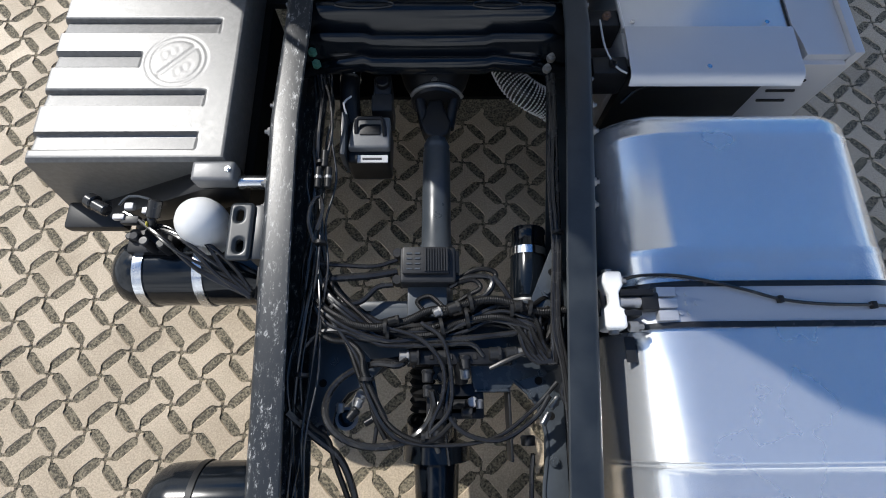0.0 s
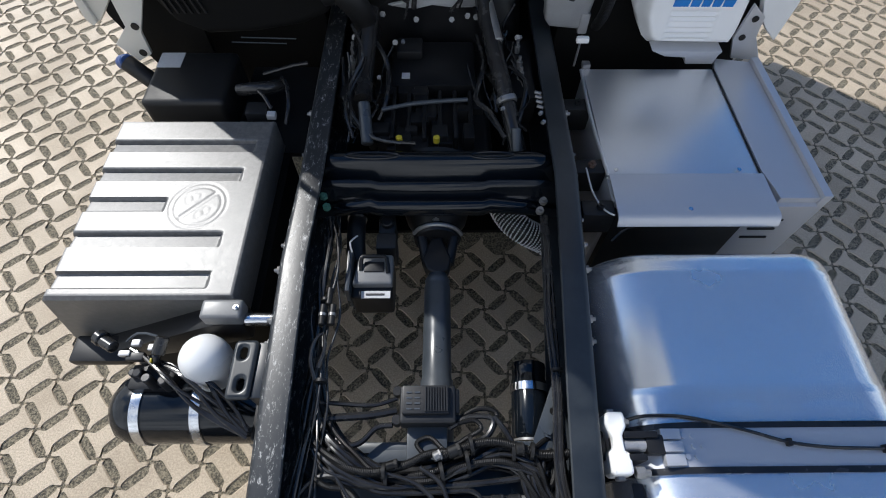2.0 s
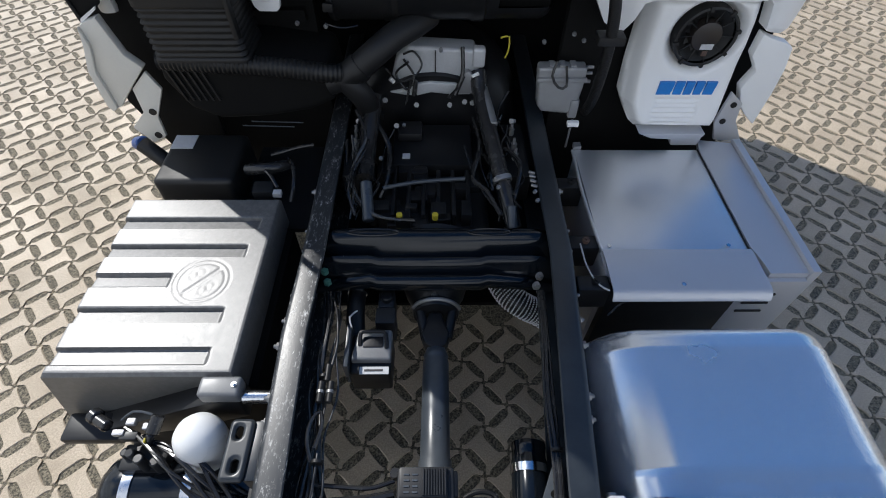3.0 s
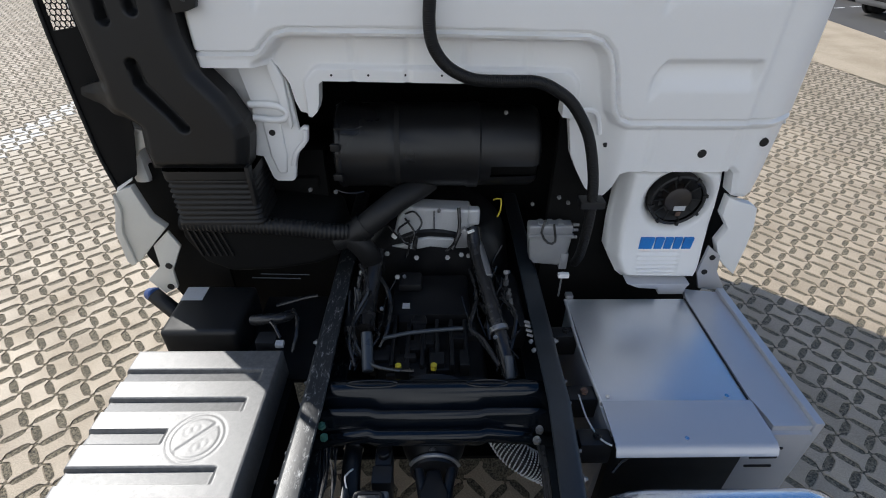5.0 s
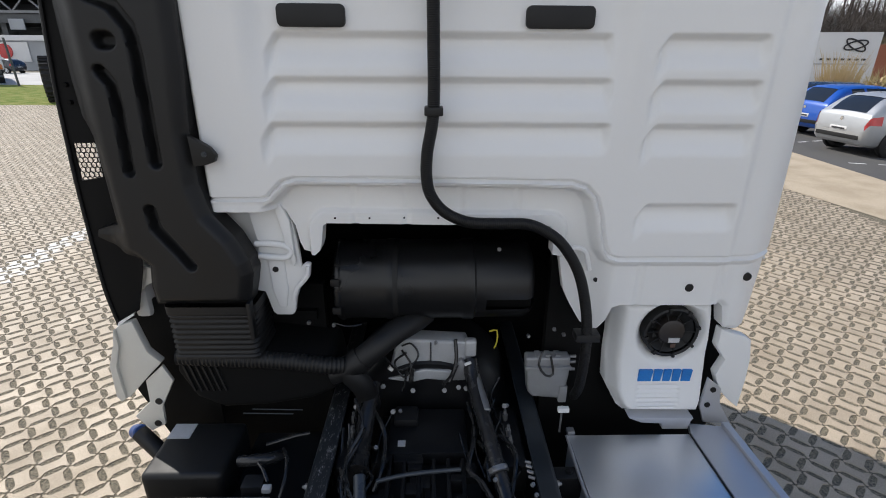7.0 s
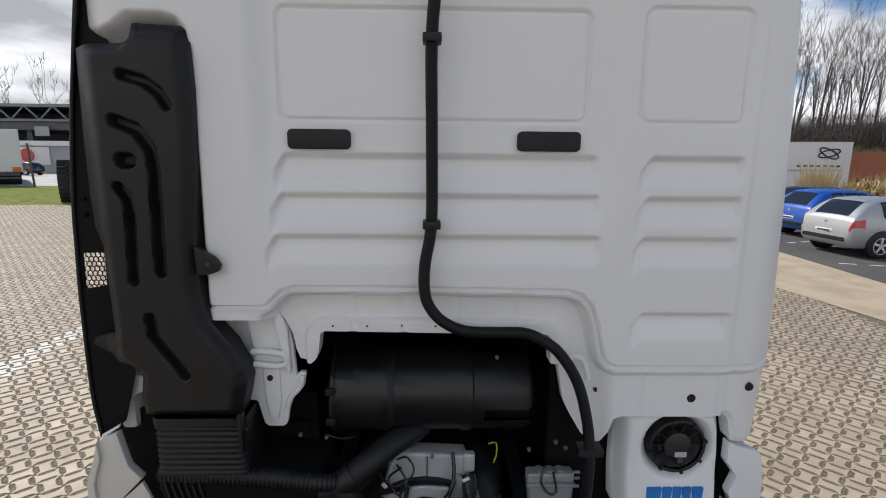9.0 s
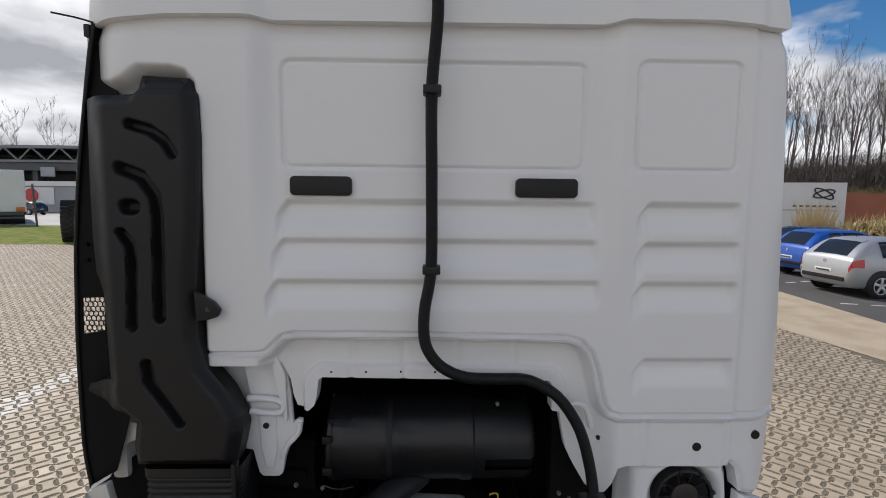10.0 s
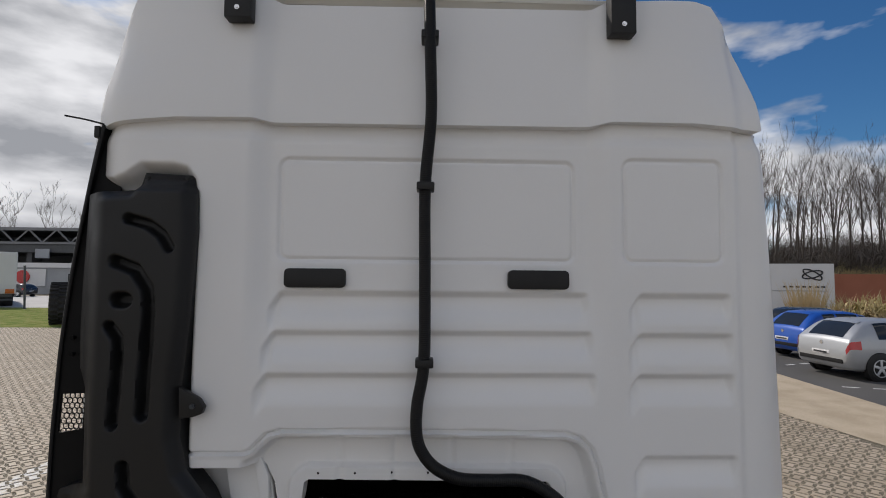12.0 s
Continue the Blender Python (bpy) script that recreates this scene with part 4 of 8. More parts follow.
part("housing", relief(AC, 0.006, cooler_depth, COOL_Y, 0.11, holes=(fan_hole,)), WHITE_PL, cooler, angle=60)
part("fan_shroud", lathe((FANX, COOL_Y - 0.004, FANZ), (FANX, COOL_Y + 0.1, FANZ), [(0.004, 0.094), (0, 0.099), (0.003, 0.106), (0.09, 0.106), (0.09, 0.094), (0.014, 0.092), (0.09, 0.001)], 40, True), PLASTIC, cooler)
for k in range(8):
    a = radians(45 * k + 12)
    part("shroud_clip", boxed(-0.010, 0.010, 0.0, 0.014, -0.006, 0.006, 0.002, m=Matrix.Translation((FANX + 0.101 * math.cos(a), COOL_Y - 0.008, FANZ + 0.101 * math.sin(a))) @ Matrix.Rotation(-a, 4, "Y")), PLASTIC, cooler)
blades = bmesh.new()
for k in range(9):
    a = radians(40 * k)
    box(blades, 0.045, 0.092, -0.003, 0.003, -0.022, 0.022, 0, m=Matrix.Translation((FANX, COOL_Y + 0.045, FANZ)) @ Matrix.Rotation(a, 4, "Y") @ Matrix.Rotation(radians(35), 4, "X"))
part("fan_blades", blades, PLASTIC, cooler)
grille = bmesh.new()
for k in range(10):
    a = radians(36 * k)
    rod(grille, (FANX + 0.04 * math.cos(a), COOL_Y + 0.012, FANZ + 0.04 * math.sin(a)), (FANX + 0.1 * math.cos(a), COOL_Y + 0.006, FANZ + 0.1 * math.sin(a)), 0.0025, n=5)
part("fan_grille", grille, PLASTIC, cooler)
hub = part("fan_motor", lathe((FANX + 0.004, COOL_Y, FANZ), (FANX + 0.004, COOL_Y + 0.06, FANZ), [(0, 0.001), (0, 0.038), (0.006, 0.050), (0.02, 0.054), (0.06, 0.054), (0.06, 0.001)], 28), MOTOR, cooler)
part("sticker", boxed(FANX - 0.008, FANX + 0.036, COOL_Y - 0.003, COOL_Y - 0.0005, FANZ - 0.042, FANZ - 0.022), LABEL, hub)
part("cable_stub", boxed(FANX + 0.004, FANX + 0.024, COOL_Y - 0.004, COOL_Y, FANZ - 0.066, FANZ - 0.046, 0.003), RUST, hub)
for x, w in ((0.846, 0.054), (0.907, 0.032), (0.946, 0.030), (0.983, 0.030), (1.020, 0.038)):
    z0, z1 = 1.116, 1.168
    y = COOL_Y - 0.045 * float(ss(np.array(1.25 - 1.14), 0.0, 0.30))
    part("logo_bar", prism([(x, z0), (x + w, z0), (x + w + 0.004, z1), (x + 0.004, z1)], "y", y - 0.005, y + 0.02), BRANDBLUE, cooler, "blue brand mark block")
bracket = part("base_bracket", prism([(0.82, 0.968), (1.085, 0.966), (1.075, 0.948), (1.07, 0.912), (0.965, 0.912), (0.955, 0.940), (0.875, 0.945)], "y", 1.825, 1.93, 0.004), SILVERPAINT, cooler, "grey folded bracket")

# ---- grey electronics box beside the engine ----
ebox = thing("pump_box", "grey cast pump box hanging beside the engine", "pump", at=(0.52, 1.98, 0.96))
part("body", prism([(0.412, 1.135), (0.425, 1.02), (0.445, 0.995), (0.55, 0.985), (0.580, 0.998), (0.590, 1.10), (0.590, 1.140)], "y", 1.93, 1.995, 0.012, 3), PUMP, ebox)
part("lid", boxed(0.410, 0.592, 1.935, 1.990, 1.138, 1.182, 0.010, 3), PUMP, ebox)
for x in (0.45, 0.49, 0.53):
    part("lid_rib", boxed(x, x + 0.022, 1.945, 1.985, 1.180, 1.188, 0.003), PUMP, ebox)
part("rim", boxed(0.406, 0.596, 1.922, 1.94, 1.130, 1.146, 0.004), PUMP, ebox)
part("foot", boxed(0.555, 0.590, 1.925, 1.95, 0.968, 1.05, 0.006), PUMP, ebox)
for z in (1.12, 1.155, 1.18):
    part("stud", rods((0.590, 1.95, z), (0.616, 1.95, z), 0.007, n=10), GALV, ebox)
part("cable_loop", sweep([(0.47, 1.925, 1.215), (0.455, 1.905, 1.17), (0.485, 1.90, 1.125), (0.515, 1.90, 1.13), (0.505, 1.92, 1.20)], 0.005, n=8), RUBBER, ebox)

# ---- gearbox and engine rear ----
gear = thing("gearbox", "black gearbox with pale bell housing under the cab", "gearbox", at=(0, 1.7, 0.6))
part("housing", boxed(-0.20, 0.22, 1.42, 2.02, 0.55, 0.84, 0.03, 3), FRAME_DARK, gear)
bellh = lathe((0.015, 2.02, 0.80), (0.015, 2.35, 0.80), [(0, 0.001), (0, 0.30), (0.03, 0.33), (0.12, 0.36), (0.33, 0.38), (0.33, 0.001)], 40)
part("bell_housing", bellh, FRAME_DARK, gear)
pale = prism([(-0.168, 1.035), (-0.12, 1.022), (-0.06, 1.020), (0.0, 1.033), (0.09, 1.022), (0.155, 1.02), (0.19, 1.03), (0.195, 1.13), (0.175, 1.20), (-0.085, 1.215), (-0.125, 1.17), (-0.142, 1.11)], "y", 2.03, 2.12, 0.014, 3)
part("pale_cover", pale, CASTWHITE, gear, "pale grey cast cover")
part("cover_seam", boxed(0.020, 0.024, 2.024, 2.035, 1.08, 1.20), FRAME_DARK, gear)
part("cover_ledge", prism([(-0.165, 1.030), (-0.10, 1.018), (-0.05, 1.016), (0.005, 1.030), (0.09, 1.020), (0.165, 1.022), (0.165, 1.040), (0.10, 1.072), (0.0, 1.078), (-0.05, 1.070), (-0.09, 1.048)], "y", 2.008, 2.035, 0.008, 3), CASTWHITE, gear)
part("cover_bracket", prism([(0.105, 1.03), (0.175, 1.03), (0.185, 1.10), (0.15, 1.13), (0.125, 1.11)], "y", 2.0, 2.03, 0.008), CAST, gear)
part("cover_end", boxed(0.165, 0.215, 2.02, 2.06, 1.13, 1.21, 0.014, 3), CASTWHITE, gear)
part("plug", rods((-0.155, 2.0, 1.10), (-0.14, 2.0, 1.085), 0.010, n=10), FILTER, gear)
part("plug", rods((0.165, 1.99, 1.115), (0.190, 1.99, 1.128), 0.007, n=10), FILTER, gear)
for p in ((-0.182, 2.0, 1.00), (-0.055, 1.99, 0.985), (0.080, 1.99, 0.985), (0.140, 1.99, 1.00), (0.172, 1.99, 0.995), (-0.29, 1.93, 0.95), (0.33, 1.93, 0.95), (-0.134, 1.90, 0.95)):
    part("bolt", bolt(bmesh.new(), p, (0, -0.8, 0.6), 0.011, 0.012), GALV, gear, "zinc bolt")
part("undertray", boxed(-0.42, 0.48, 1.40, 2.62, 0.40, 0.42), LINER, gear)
part("top_plate", boxed(-0.15, 0.17, 1.72, 1.98, 0.84, 0.90, 0.015), FRAME_DARK, gear)
part("label", boxed(-0.108, -0.078, 1.755, 1.785, 0.9, 0.904), LABEL, gear)
rng = random.Random(11)
for k in range(26):
    x, y = rng.uniform(-0.18, 0.18), rng.uniform(1.44, 1.72)
    w, d, h = rng.uniform(0.015, 0.04), rng.uniform(0.012, 0.04), rng.uniform(0.02, 0.07)
    part("casting_lug", boxed(x - w, x + w, y - d, y + d, 0.82, 0.84 + h, 0.006), FRAME_DARK, gear)
for k in range(6):
    part("casting_rib", boxed(-0.14 + 0.055 * k, -0.125 + 0.055 * k, 1.46, 1.70, 0.84, 0.895, 0.004), FRAME_DARK, gear)
for x in (-0.105, 0.020):
    part("yellow_plug", rods((x, 1.437, 0.90), (x, 1.437, 0.922), 0.011, n=14), YELLOW, gear, "yellow plastic plug")
part("grey_pipe", sweep([(-0.17, 1.57, 0.92), (-0.08, 1.585, 0.93), (0.02, 1.60, 0.93), (0.13, 1.61, 0.93)], 0.008, n=10), SHAFT, gear)
part("vent_pipe", rods((-0.212, 1.425, 0.90), (-0.226, 1.555, 0.965), 0.021, n=18, cap=0.004), SHAFT, gear, "blue grey painted tube")
part("vent_pipe", rods((0.292, 1.405, 0.88), (0.288, 1.47, 0.93), 0.017, n=16, cap=0.004), SHAFT, gear)
part("coolant_pipe", sweep([(-0.24, 1.62, 0.92), (-0.24, 1.75, 0.95), (-0.22, 1.95, 1.05)], 0.035, n=14), RUBBER, gear)
part("coolant_pipe", sweep([(0.30, 1.42, 0.86), (0.27, 1.60, 0.92), (0.235, 1.78, 0.98), (0.20, 1.95, 1.05), (0.19, 2.03, 1.11)], 0.032, n=14), RUBBER, gear)
part("pipe_sleeve", rods((0.243, 1.82, 1.01), (0.205, 1.99, 1.075), 0.020, n=16, cap=0.004), GALV, gear, "bright painted tube")
part("pipe_clamp", rods((0.269, 1.594, 0.928), (0.264, 1.610, 0.936), 0.037, n=24), GALV, gear, "steel hose clamp")
for s, pts in ((0.0045, [(-0.10, 2.02, 1.17), (-0.06, 1.98, 1.12), (-0.09, 1.97, 1.07), (-0.13, 2.0, 1.12), (-0.08, 2.0, 1.17)]), (0.008, [(0.125, 2.02, 1.22), (0.128, 1.99, 1.14), (0.11, 1.97, 1.08), (0.075, 1.97, 1.03)]), (0.010, [(0.13, 1.985, 1.12), (0.10, 1.965, 1.05)]), (0.004, [(-0.17, 2.02, 1.13), (-0.12, 1.98, 1.10), (-0.06, 1.98, 1.12), (-0.03, 2.0, 1.16), (-0.06, 2.02, 1.20), (-0.10, 2.02, 1.19)]), (0.010, [(-0.055, 1.985, 1.10), (-0.062, 1.975, 1.04)]), (0.005, [(-0.08, 1.99, 1.1), (-0.085, 1.98, 1.05), (-0.10, 1.97, 1.0)])):
    part("cable", sweep(pts, s, n=8, step=0.006), RUBBER, gear)
part("yellow_hook", sweep([(0.27, 2.05, 1.24), (0.30, 2.04, 1.25), (0.30, 2.03, 1.20), (0.29, 2.03, 1.17)], 0.0035, n=8), YELLOW, gear)
rng = random.Random(17)
for k in range(22):
    side = -1 if k % 2 else 1
    x0 = side * rng.uniform(0.19, 0.31) + 0.02
    y0 = rng.uniform(1.42, 1.70)
    pts = [(x0, y0, 0.86 + rng.uniform(0, 0.06))]
    for q in range(4):
        a = pts[-1]
        pts.append((a[0] + rng.uniform(-0.05, 0.05), a[1] + rng.uniform(0.04, 0.13), a[2] + rng.uniform(-0.01, 0.05)))
    part("cable", sweep(pts, rng.choice((0.003, 0.004, 0.006, 0.009)), n=7), RUBBER, gear)
for x, y, z in ((0.246, 1.592, 0.95), (0.246, 1.545, 0.945), (-0.184, 1.697, 0.95), (-0.105, 1.90, 0.95), (0.371, 1.513, 0.955), (0.375, 1.47, 0.955), (-0.276, 1.95, 0.95), (0.343, 1.94, 0.94), (0.042, 1.99, 1.22)):
    part("clip_screw", bolt(bmesh.new(), (x, y, z), (0.1, -0.5, 0.85), 0.008, 0.012), GALV, gear)
part("breather_box", boxed(-0.13, -0.03, 1.86, 1.95, 0.90, 0.94, 0.012), FRAME_DARK, gear)
part("wire_fan", sweep([(-0.30, 1.60, 0.95), (-0.27, 1.52, 0.93), (-0.21, 1.45, 0.92), (-0.15, 1.425, 0.915), (-0.05, 1.42, 0.91)], 0.007, n=8), RUBBER, gear)
part("wire_fan", sweep([(-0.29, 1.58, 0.955), (-0.25, 1.50, 0.935), (-0.19, 1.435, 0.925), (-0.10, 1.415, 0.915)], 0.004, n=8), SHAFT, gear)
for y in (1.62, 1.60, 1.575, 1.55):
    part("spring_clip", rods((0.365, y, 0.955), (0.385, y - 0.01, 0.955), 0.006, n=8), GALV, gear)
mounts = thing("engine_mount_bolts", "zinc bolts on the engine mounts along the rails", "bolts", at=(0, 1.7, 0.9))
for x, y in ((-0.285, 1.72), (-0.285, 1.78), (-0.29, 1.86), (0.325, 1.72), (0.325, 1.78), (0.325, 1.87)):
    part("mount_bolt", bolt(bmesh.new(), (x, y, 0.93), (0, 0, 1), 0.012, 0.03), GALV, mounts)
part("mount_block", boxed(-0.33, -0.25, 1.62, 1.95, 0.80, 0.93, 0.02), FRAME_DARK, mounts)
part("mount_block", boxed(0.28, 0.38, 1.62, 1.95, 0.80, 0.93, 0.02), FRAME_DARK, mounts)

# ---- battery box with ribbed cover ----
battery = thing("battery_box", "battery box with ribbed grey plastic cover marked no step", "battery box", at=(-0.78, 1.15, 0.60))
CX0, CX1, CY0, CY1, CZ = -1.035, -0.520, 0.835, 1.50, 0.940
GROOVES = [(1.405, -0.565), (1.285, -0.585), (1.170, -0.79), (1.045, -0.597), (0.915, -0.600)]


def cover_mesh():
    res = 0.004
    xs, ys = np.arange(CX0, CX1 + 1e-6, res), np.arange(CY0, CY1 + 1e-6, res)
    X, Yv = np.meshgrid(xs, ys, indexing="ij")
    d = np.minimum(np.minimum(X - CX0, CX1 - X), np.minimum(Yv - CY0, CY1 - Yv))
    Zt = CZ - 0.012 * (1 - ss(d, 0, 0.012)) ** 2
    for yg, xe in GROOVES:
        along = 1 - ss(X, xe - 0.012, xe + 0.003)
        prof = ss(Yv, yg - 0.050, yg - 0.046) * (1 - ss(Yv, yg - 0.001, yg + 0.003))
        slope = np.clip((Yv - (yg - 0.048)) / 0.048, 0, 1)
        Zt -= 0.015 * along * prof * (0.62 + 0.38 * slope)
    r = np.hypot(X + 0.692, Yv - 1.142)
    for rad in (0.083, 0.068):
        Zt -= 0.0010 * (1 - ss(np.abs(r - rad), 0.0, 0.005))
    u = ((X + 0.692) * 0.72 - (Yv - 1.142) * 0.69)
    Zt -= 0.0011 * (1 - ss(np.abs(u), 0.004, 0.010)) * (r < 0.066)
    for cx, cy in ((-0.722, 1.165), (-0.70, 1.175), (-0.66, 1.125), (-0.68, 1.11)):
        q = np.hypot((X - cx) / 0.011, (Yv - cy) / 0.015)
        Zt -= 0.0003 * (1 - ss(np.abs(q - 1), 0.15, 0.5))
    nx, ny = X.shape
    verts = [(X[i, j], Yv[i, j], Zt[i, j]) for i in range(nx) for j in range(ny)]
    faces = [(i * ny + j, (i + 1) * ny + j, (i + 1) * ny + j + 1, i * ny + j + 1) for i in range(nx - 1) for j in range(ny - 1)]
    rim = [i * ny for i in range(nx)] + [(nx - 1) * ny + j for j in range(1, ny)] + [i * ny + ny - 1 for i in range(nx - 2, -1, -1)] + [j for j in range(ny - 2, 0, -1)]
    start = len(verts)
    for k in rim:
        x, y, z = verts[k]
        k2 = min(1.0, max(0.0, (x - CX0) / (CX1 - CX0)))
        verts.append((x - 0.09 * (1 - k2) ** 3, y + 0.004, 0.62 + 0.19 * k2))
    m = len(rim)
    faces += [(rim[(k + 1) % m], rim[k], start + k, start + (k + 1) % m) for k in range(m)]
    me = bpy.data.meshes.new("cover")
    me.from_pydata(verts, [], faces)
    me.update()
    return me


part("cover", cover_mesh(), COVER, battery, "grained grey plastic cover with pressed ribs", angle=35)
part("tray", prism([(0.86, 0.24), (0.86, 0.80), (1.48, 0.80), (1.48, 0.24)], "x", -1.0, -0.50, 0.015), LINER, battery)
part("strap", boxed(-0.60, -0.492, 0.775, 0.83, 0.895, 0.945, 0.010, 3), MODULE, battery, "grey clamp strap over the cover edge")
part("strap_bolt", bolt(bmesh.new(), (-0.507, 0.805, 0.94), (0, 0, 1), 0.008, 0.008), STEEL, battery)
part("carrier_arm", prism([(-0.60, 0.885), (-0.50, 0.905), (-0.50, 0.80), (-0.72, 0.70), (-1.10, 0.58), (-1.12, 0.61)], "y", 0.775, 0.84, 0.008), FRAME_DARK, battery)
part("side_tab", boxed(-1.08, -0.90, 0.745, 0.83, 0.66, 0.70, 0.012), FRAME_DARK, battery)
part("spacer", rods((-0.49, 0.79, 0.90), (-0.41, 0.79, 0.90), 0.018, n=16), STEEL, battery)
small = thing("plastic_box", "black plastic box with a grey label on its lid", "box", at=(-0.86, 1.7, 0.75))
part("body", boxed(-1.0, -0.715, 1.575, 1.85, 0.30, 0.950, 0.022, 3), PLASTIC, small)
part("label", boxed(-0.99, -0.905, 1.755, 1.835, 0.950, 0.9525), LABEL, small, "plain grey label")

# pipes between box and rail
fill = thing("hose_cluster", "black hoses and connectors between box and rail", "hoses", at=(-0.6, 1.65, 0.8))
part("elbow", sweep([(-0.68, 1.66, 0.93), (-0.62, 1.65, 0.945), (-0.57, 1.66, 0.94), (-0.54, 1.70, 0.92)], 0.022, n=14), RUBBER, fill)
part("valve", boxed(-0.64, -0.565, 1.54, 1.60, 0.88, 0.93, 0.008), ECU, fill)
part("plug", boxed(-0.565, -0.535, 1.535, 1.56, 0.905, 0.925, 0.003), LABEL, fill)
for pts in ([(-0.60, 1.63, 0.95), (-0.575, 1.60, 0.955), (-0.55, 1.565, 0.93)], [(-0.53, 1.70, 0.95), (-0.50, 1.64, 0.96), (-0.49, 1.57, 0.94), (-0.50, 1.52, 0.9)], [(-0.6, 1.72, 0.95), (-0.5, 1.76, 0.955), (-0.45, 1.78, 0.95)]):
    part("pipe", sweep(pts, 0.007, n=8), RUBBER, fill)
part("shelf", boxed(-0.72, -0.43, 1.48, 1.95, 0.78, 0.80), FRAME_DARK, fill)
for z, x0 in ((0.985, -0.70), (0.965, -0.74)):
    part("silver_line", rods((x0, 1.88, z), (x0 + 0.20, 1.88, z - 0.006), 0.0022, n=6), SHAFT, fill)

# ---- air dryer, bracket and air tank ----
dryer = thing("air_dryer", "white air dryer cartridge on a black valve body", "air dryer", at=(-0.53, 0.65, 0.70))
part("cartridge", lathe((-0.592, 0.690, 0.78), (-0.588, 0.694, 0.935), [(0, 0.055), (0.005, 0.062), (0.075, 0.0655), (0.09, 0.065), (0.115, 0.0595), (0.135, 0.048), (0.147, 0.033), (0.154, 0.015), (0.155, 0.001)], 40), FILTER, dryer, "smooth white round cartridge")
part("collar", lathe((-0.593, 0.689, 0.73), (-0.592, 0.690, 0.785), [(0, 0.05), (0, 0.070), (0.04, 0.070), (0.055, 0.05)], 32), FRAME_DARK, dryer)
part("valve_body", boxed(-0.66, -0.47, 0.60, 0.74, 0.64, 0.74, 0.02, 3), FRAME_DARK, dryer)
brk = thing("slotted_bracket", "grey steel bracket with two slots bolted to the rail", "bracket", at=(-0.44, 0.62, 0.8))
slot_plate = relief(rounded(-0.497, -0.436, 0.572, 0.722, 0.012), 0.0035, lambda X, Z, D: 0.005 * (1 - ss(D, 0, 0.008)) ** 2, -0.925, 0.014,
                    holes=(rounded(-0.481, -0.462, 0.672, 0.705, 0.009), rounded(-0.474, -0.455, 0.592, 0.625, 0.009)))
slot_plate.transform(Matrix(((1, 0, 0, 0), (0, 0, 1, 0), (0, -1, 0, 0), (0, 0, 0, 1))))
part("plate", slot_plate, RAIL, brk)
part("web", boxed(-0.440, -0.405, 0.575, 0.72, 0.78, 0.915, 0.006), RAIL, brk)

tank = thing("air_tank", "black steel air tank with two bright straps", "air tank", at=(-0.63, 0.57, 0.55))
TY, TZ, TR = 0.612, 0.690, 0.098
part("vessel", lathe((-0.895, TY, TZ), (-0.40, TY, TZ), [(0, 0.001), (0.004, 0.03), (0.018, 0.062), (0.04, 0.086), (0.065, TR - 0.003), (0.085, TR), (0.475, TR), (0.495, 0.08)], 44), GLOSS_BLACK, tank)
for x in (-0.800, -0.640):
    part("strap", lathe((x, TY, TZ), (x + 0.028, TY, TZ), [(0, TR + 0.001), (0.001, TR + 0.004), (0.027, TR + 0.004), (0.028, TR + 0.001)], 44), STEEL, tank, "bright steel strap")
part("bracket", boxed(-0.46, -0.40, 0.50, 0.66, 0.58, 0.80, 0.008), FRAME_DARK, tank)
valves = thing("valve_block", "cluster of small valves and push-fit couplings", "valves", at=(-0.78, 0.70, 0.75))
for p, q, r, m in (((-0.885, 0.750, 0.87), (-0.835, 0.722, 0.875), 0.016, RUBBER), ((-0.892, 0.757, 0.87), (-0.872, 0.745, 0.872), 0.021, RUBBER), ((-0.700, 0.742, 0.90), (-0.712, 0.700, 0.88), 0.017, RUBBER), ((-0.712, 0.70, 0.885), (-0.72, 0.68, 0.86), 0.011, RUBBER),
                  ((-0.765, 0.665, 0.80), (-0.765, 0.660, 0.86), 0.012, ECU), ((-0.735, 0.640, 0.80), (-0.735, 0.645, 0.865), 0.013, ECU), ((-0.795, 0.670, 0.78), (-0.795, 0.672, 0.83), 0.012, ECU), ((-0.705, 0.640, 0.78), (-0.705, 0.645, 0.84), 0.013, ECU), ((-0.775, 0.700, 0.82), (-0.74, 0.700, 0.85), 0.012, ECU)):
    part("coupling", rods(p, q, r, n=16, cap=0.003), m, valves)
for p, m in (((-0.785, -0.762, 0.722, 0.740, 0.875, 0.89), CAST), ((-0.735, -0.712, 0.708, 0.725, 0.88, 0.895), CAST), ((-0.80, -0.755, 0.690, 0.712, 0.85, 0.87), ECU), ((-0.726, -0.721, 0.678, 0.690, 0.875, 0.885), YELLOW), ((-0.82, -0.79, 0.700, 0.715, 0.86, 0.875), CAST)):
    part("connector", boxed(*p, 0.003), m, valves)
part("manifold", boxed(-0.81, -0.69, 0.63, 0.70, 0.76, 0.81, 0.01), FRAME_DARK, valves)
rng = random.Random(3)
for k in range(15):
    a = Vector((-0.80 + 0.013 * k, 0.725 - 0.006 * k, 0.86))
    b = Vector((-0.70 + 0.010 * k, 0.665 - 0.010 * (k % 5), 0.855 + 0.006 * (k % 3)))
    c = Vector((-0.60 + 0.008 * k, 0.575 - 0.006 * (k % 4), 0.84))
    e = Vector((-0.46, 0.525 - 0.008 * (k % 4), 0.82))
    part("air_line", sweep([a, b + Vector((0, 0, rng.uniform(0.0, 0.02))), c, e], rng.choice((0.003, 0.004, 0.0055)), n=7), RUBBER, valves)
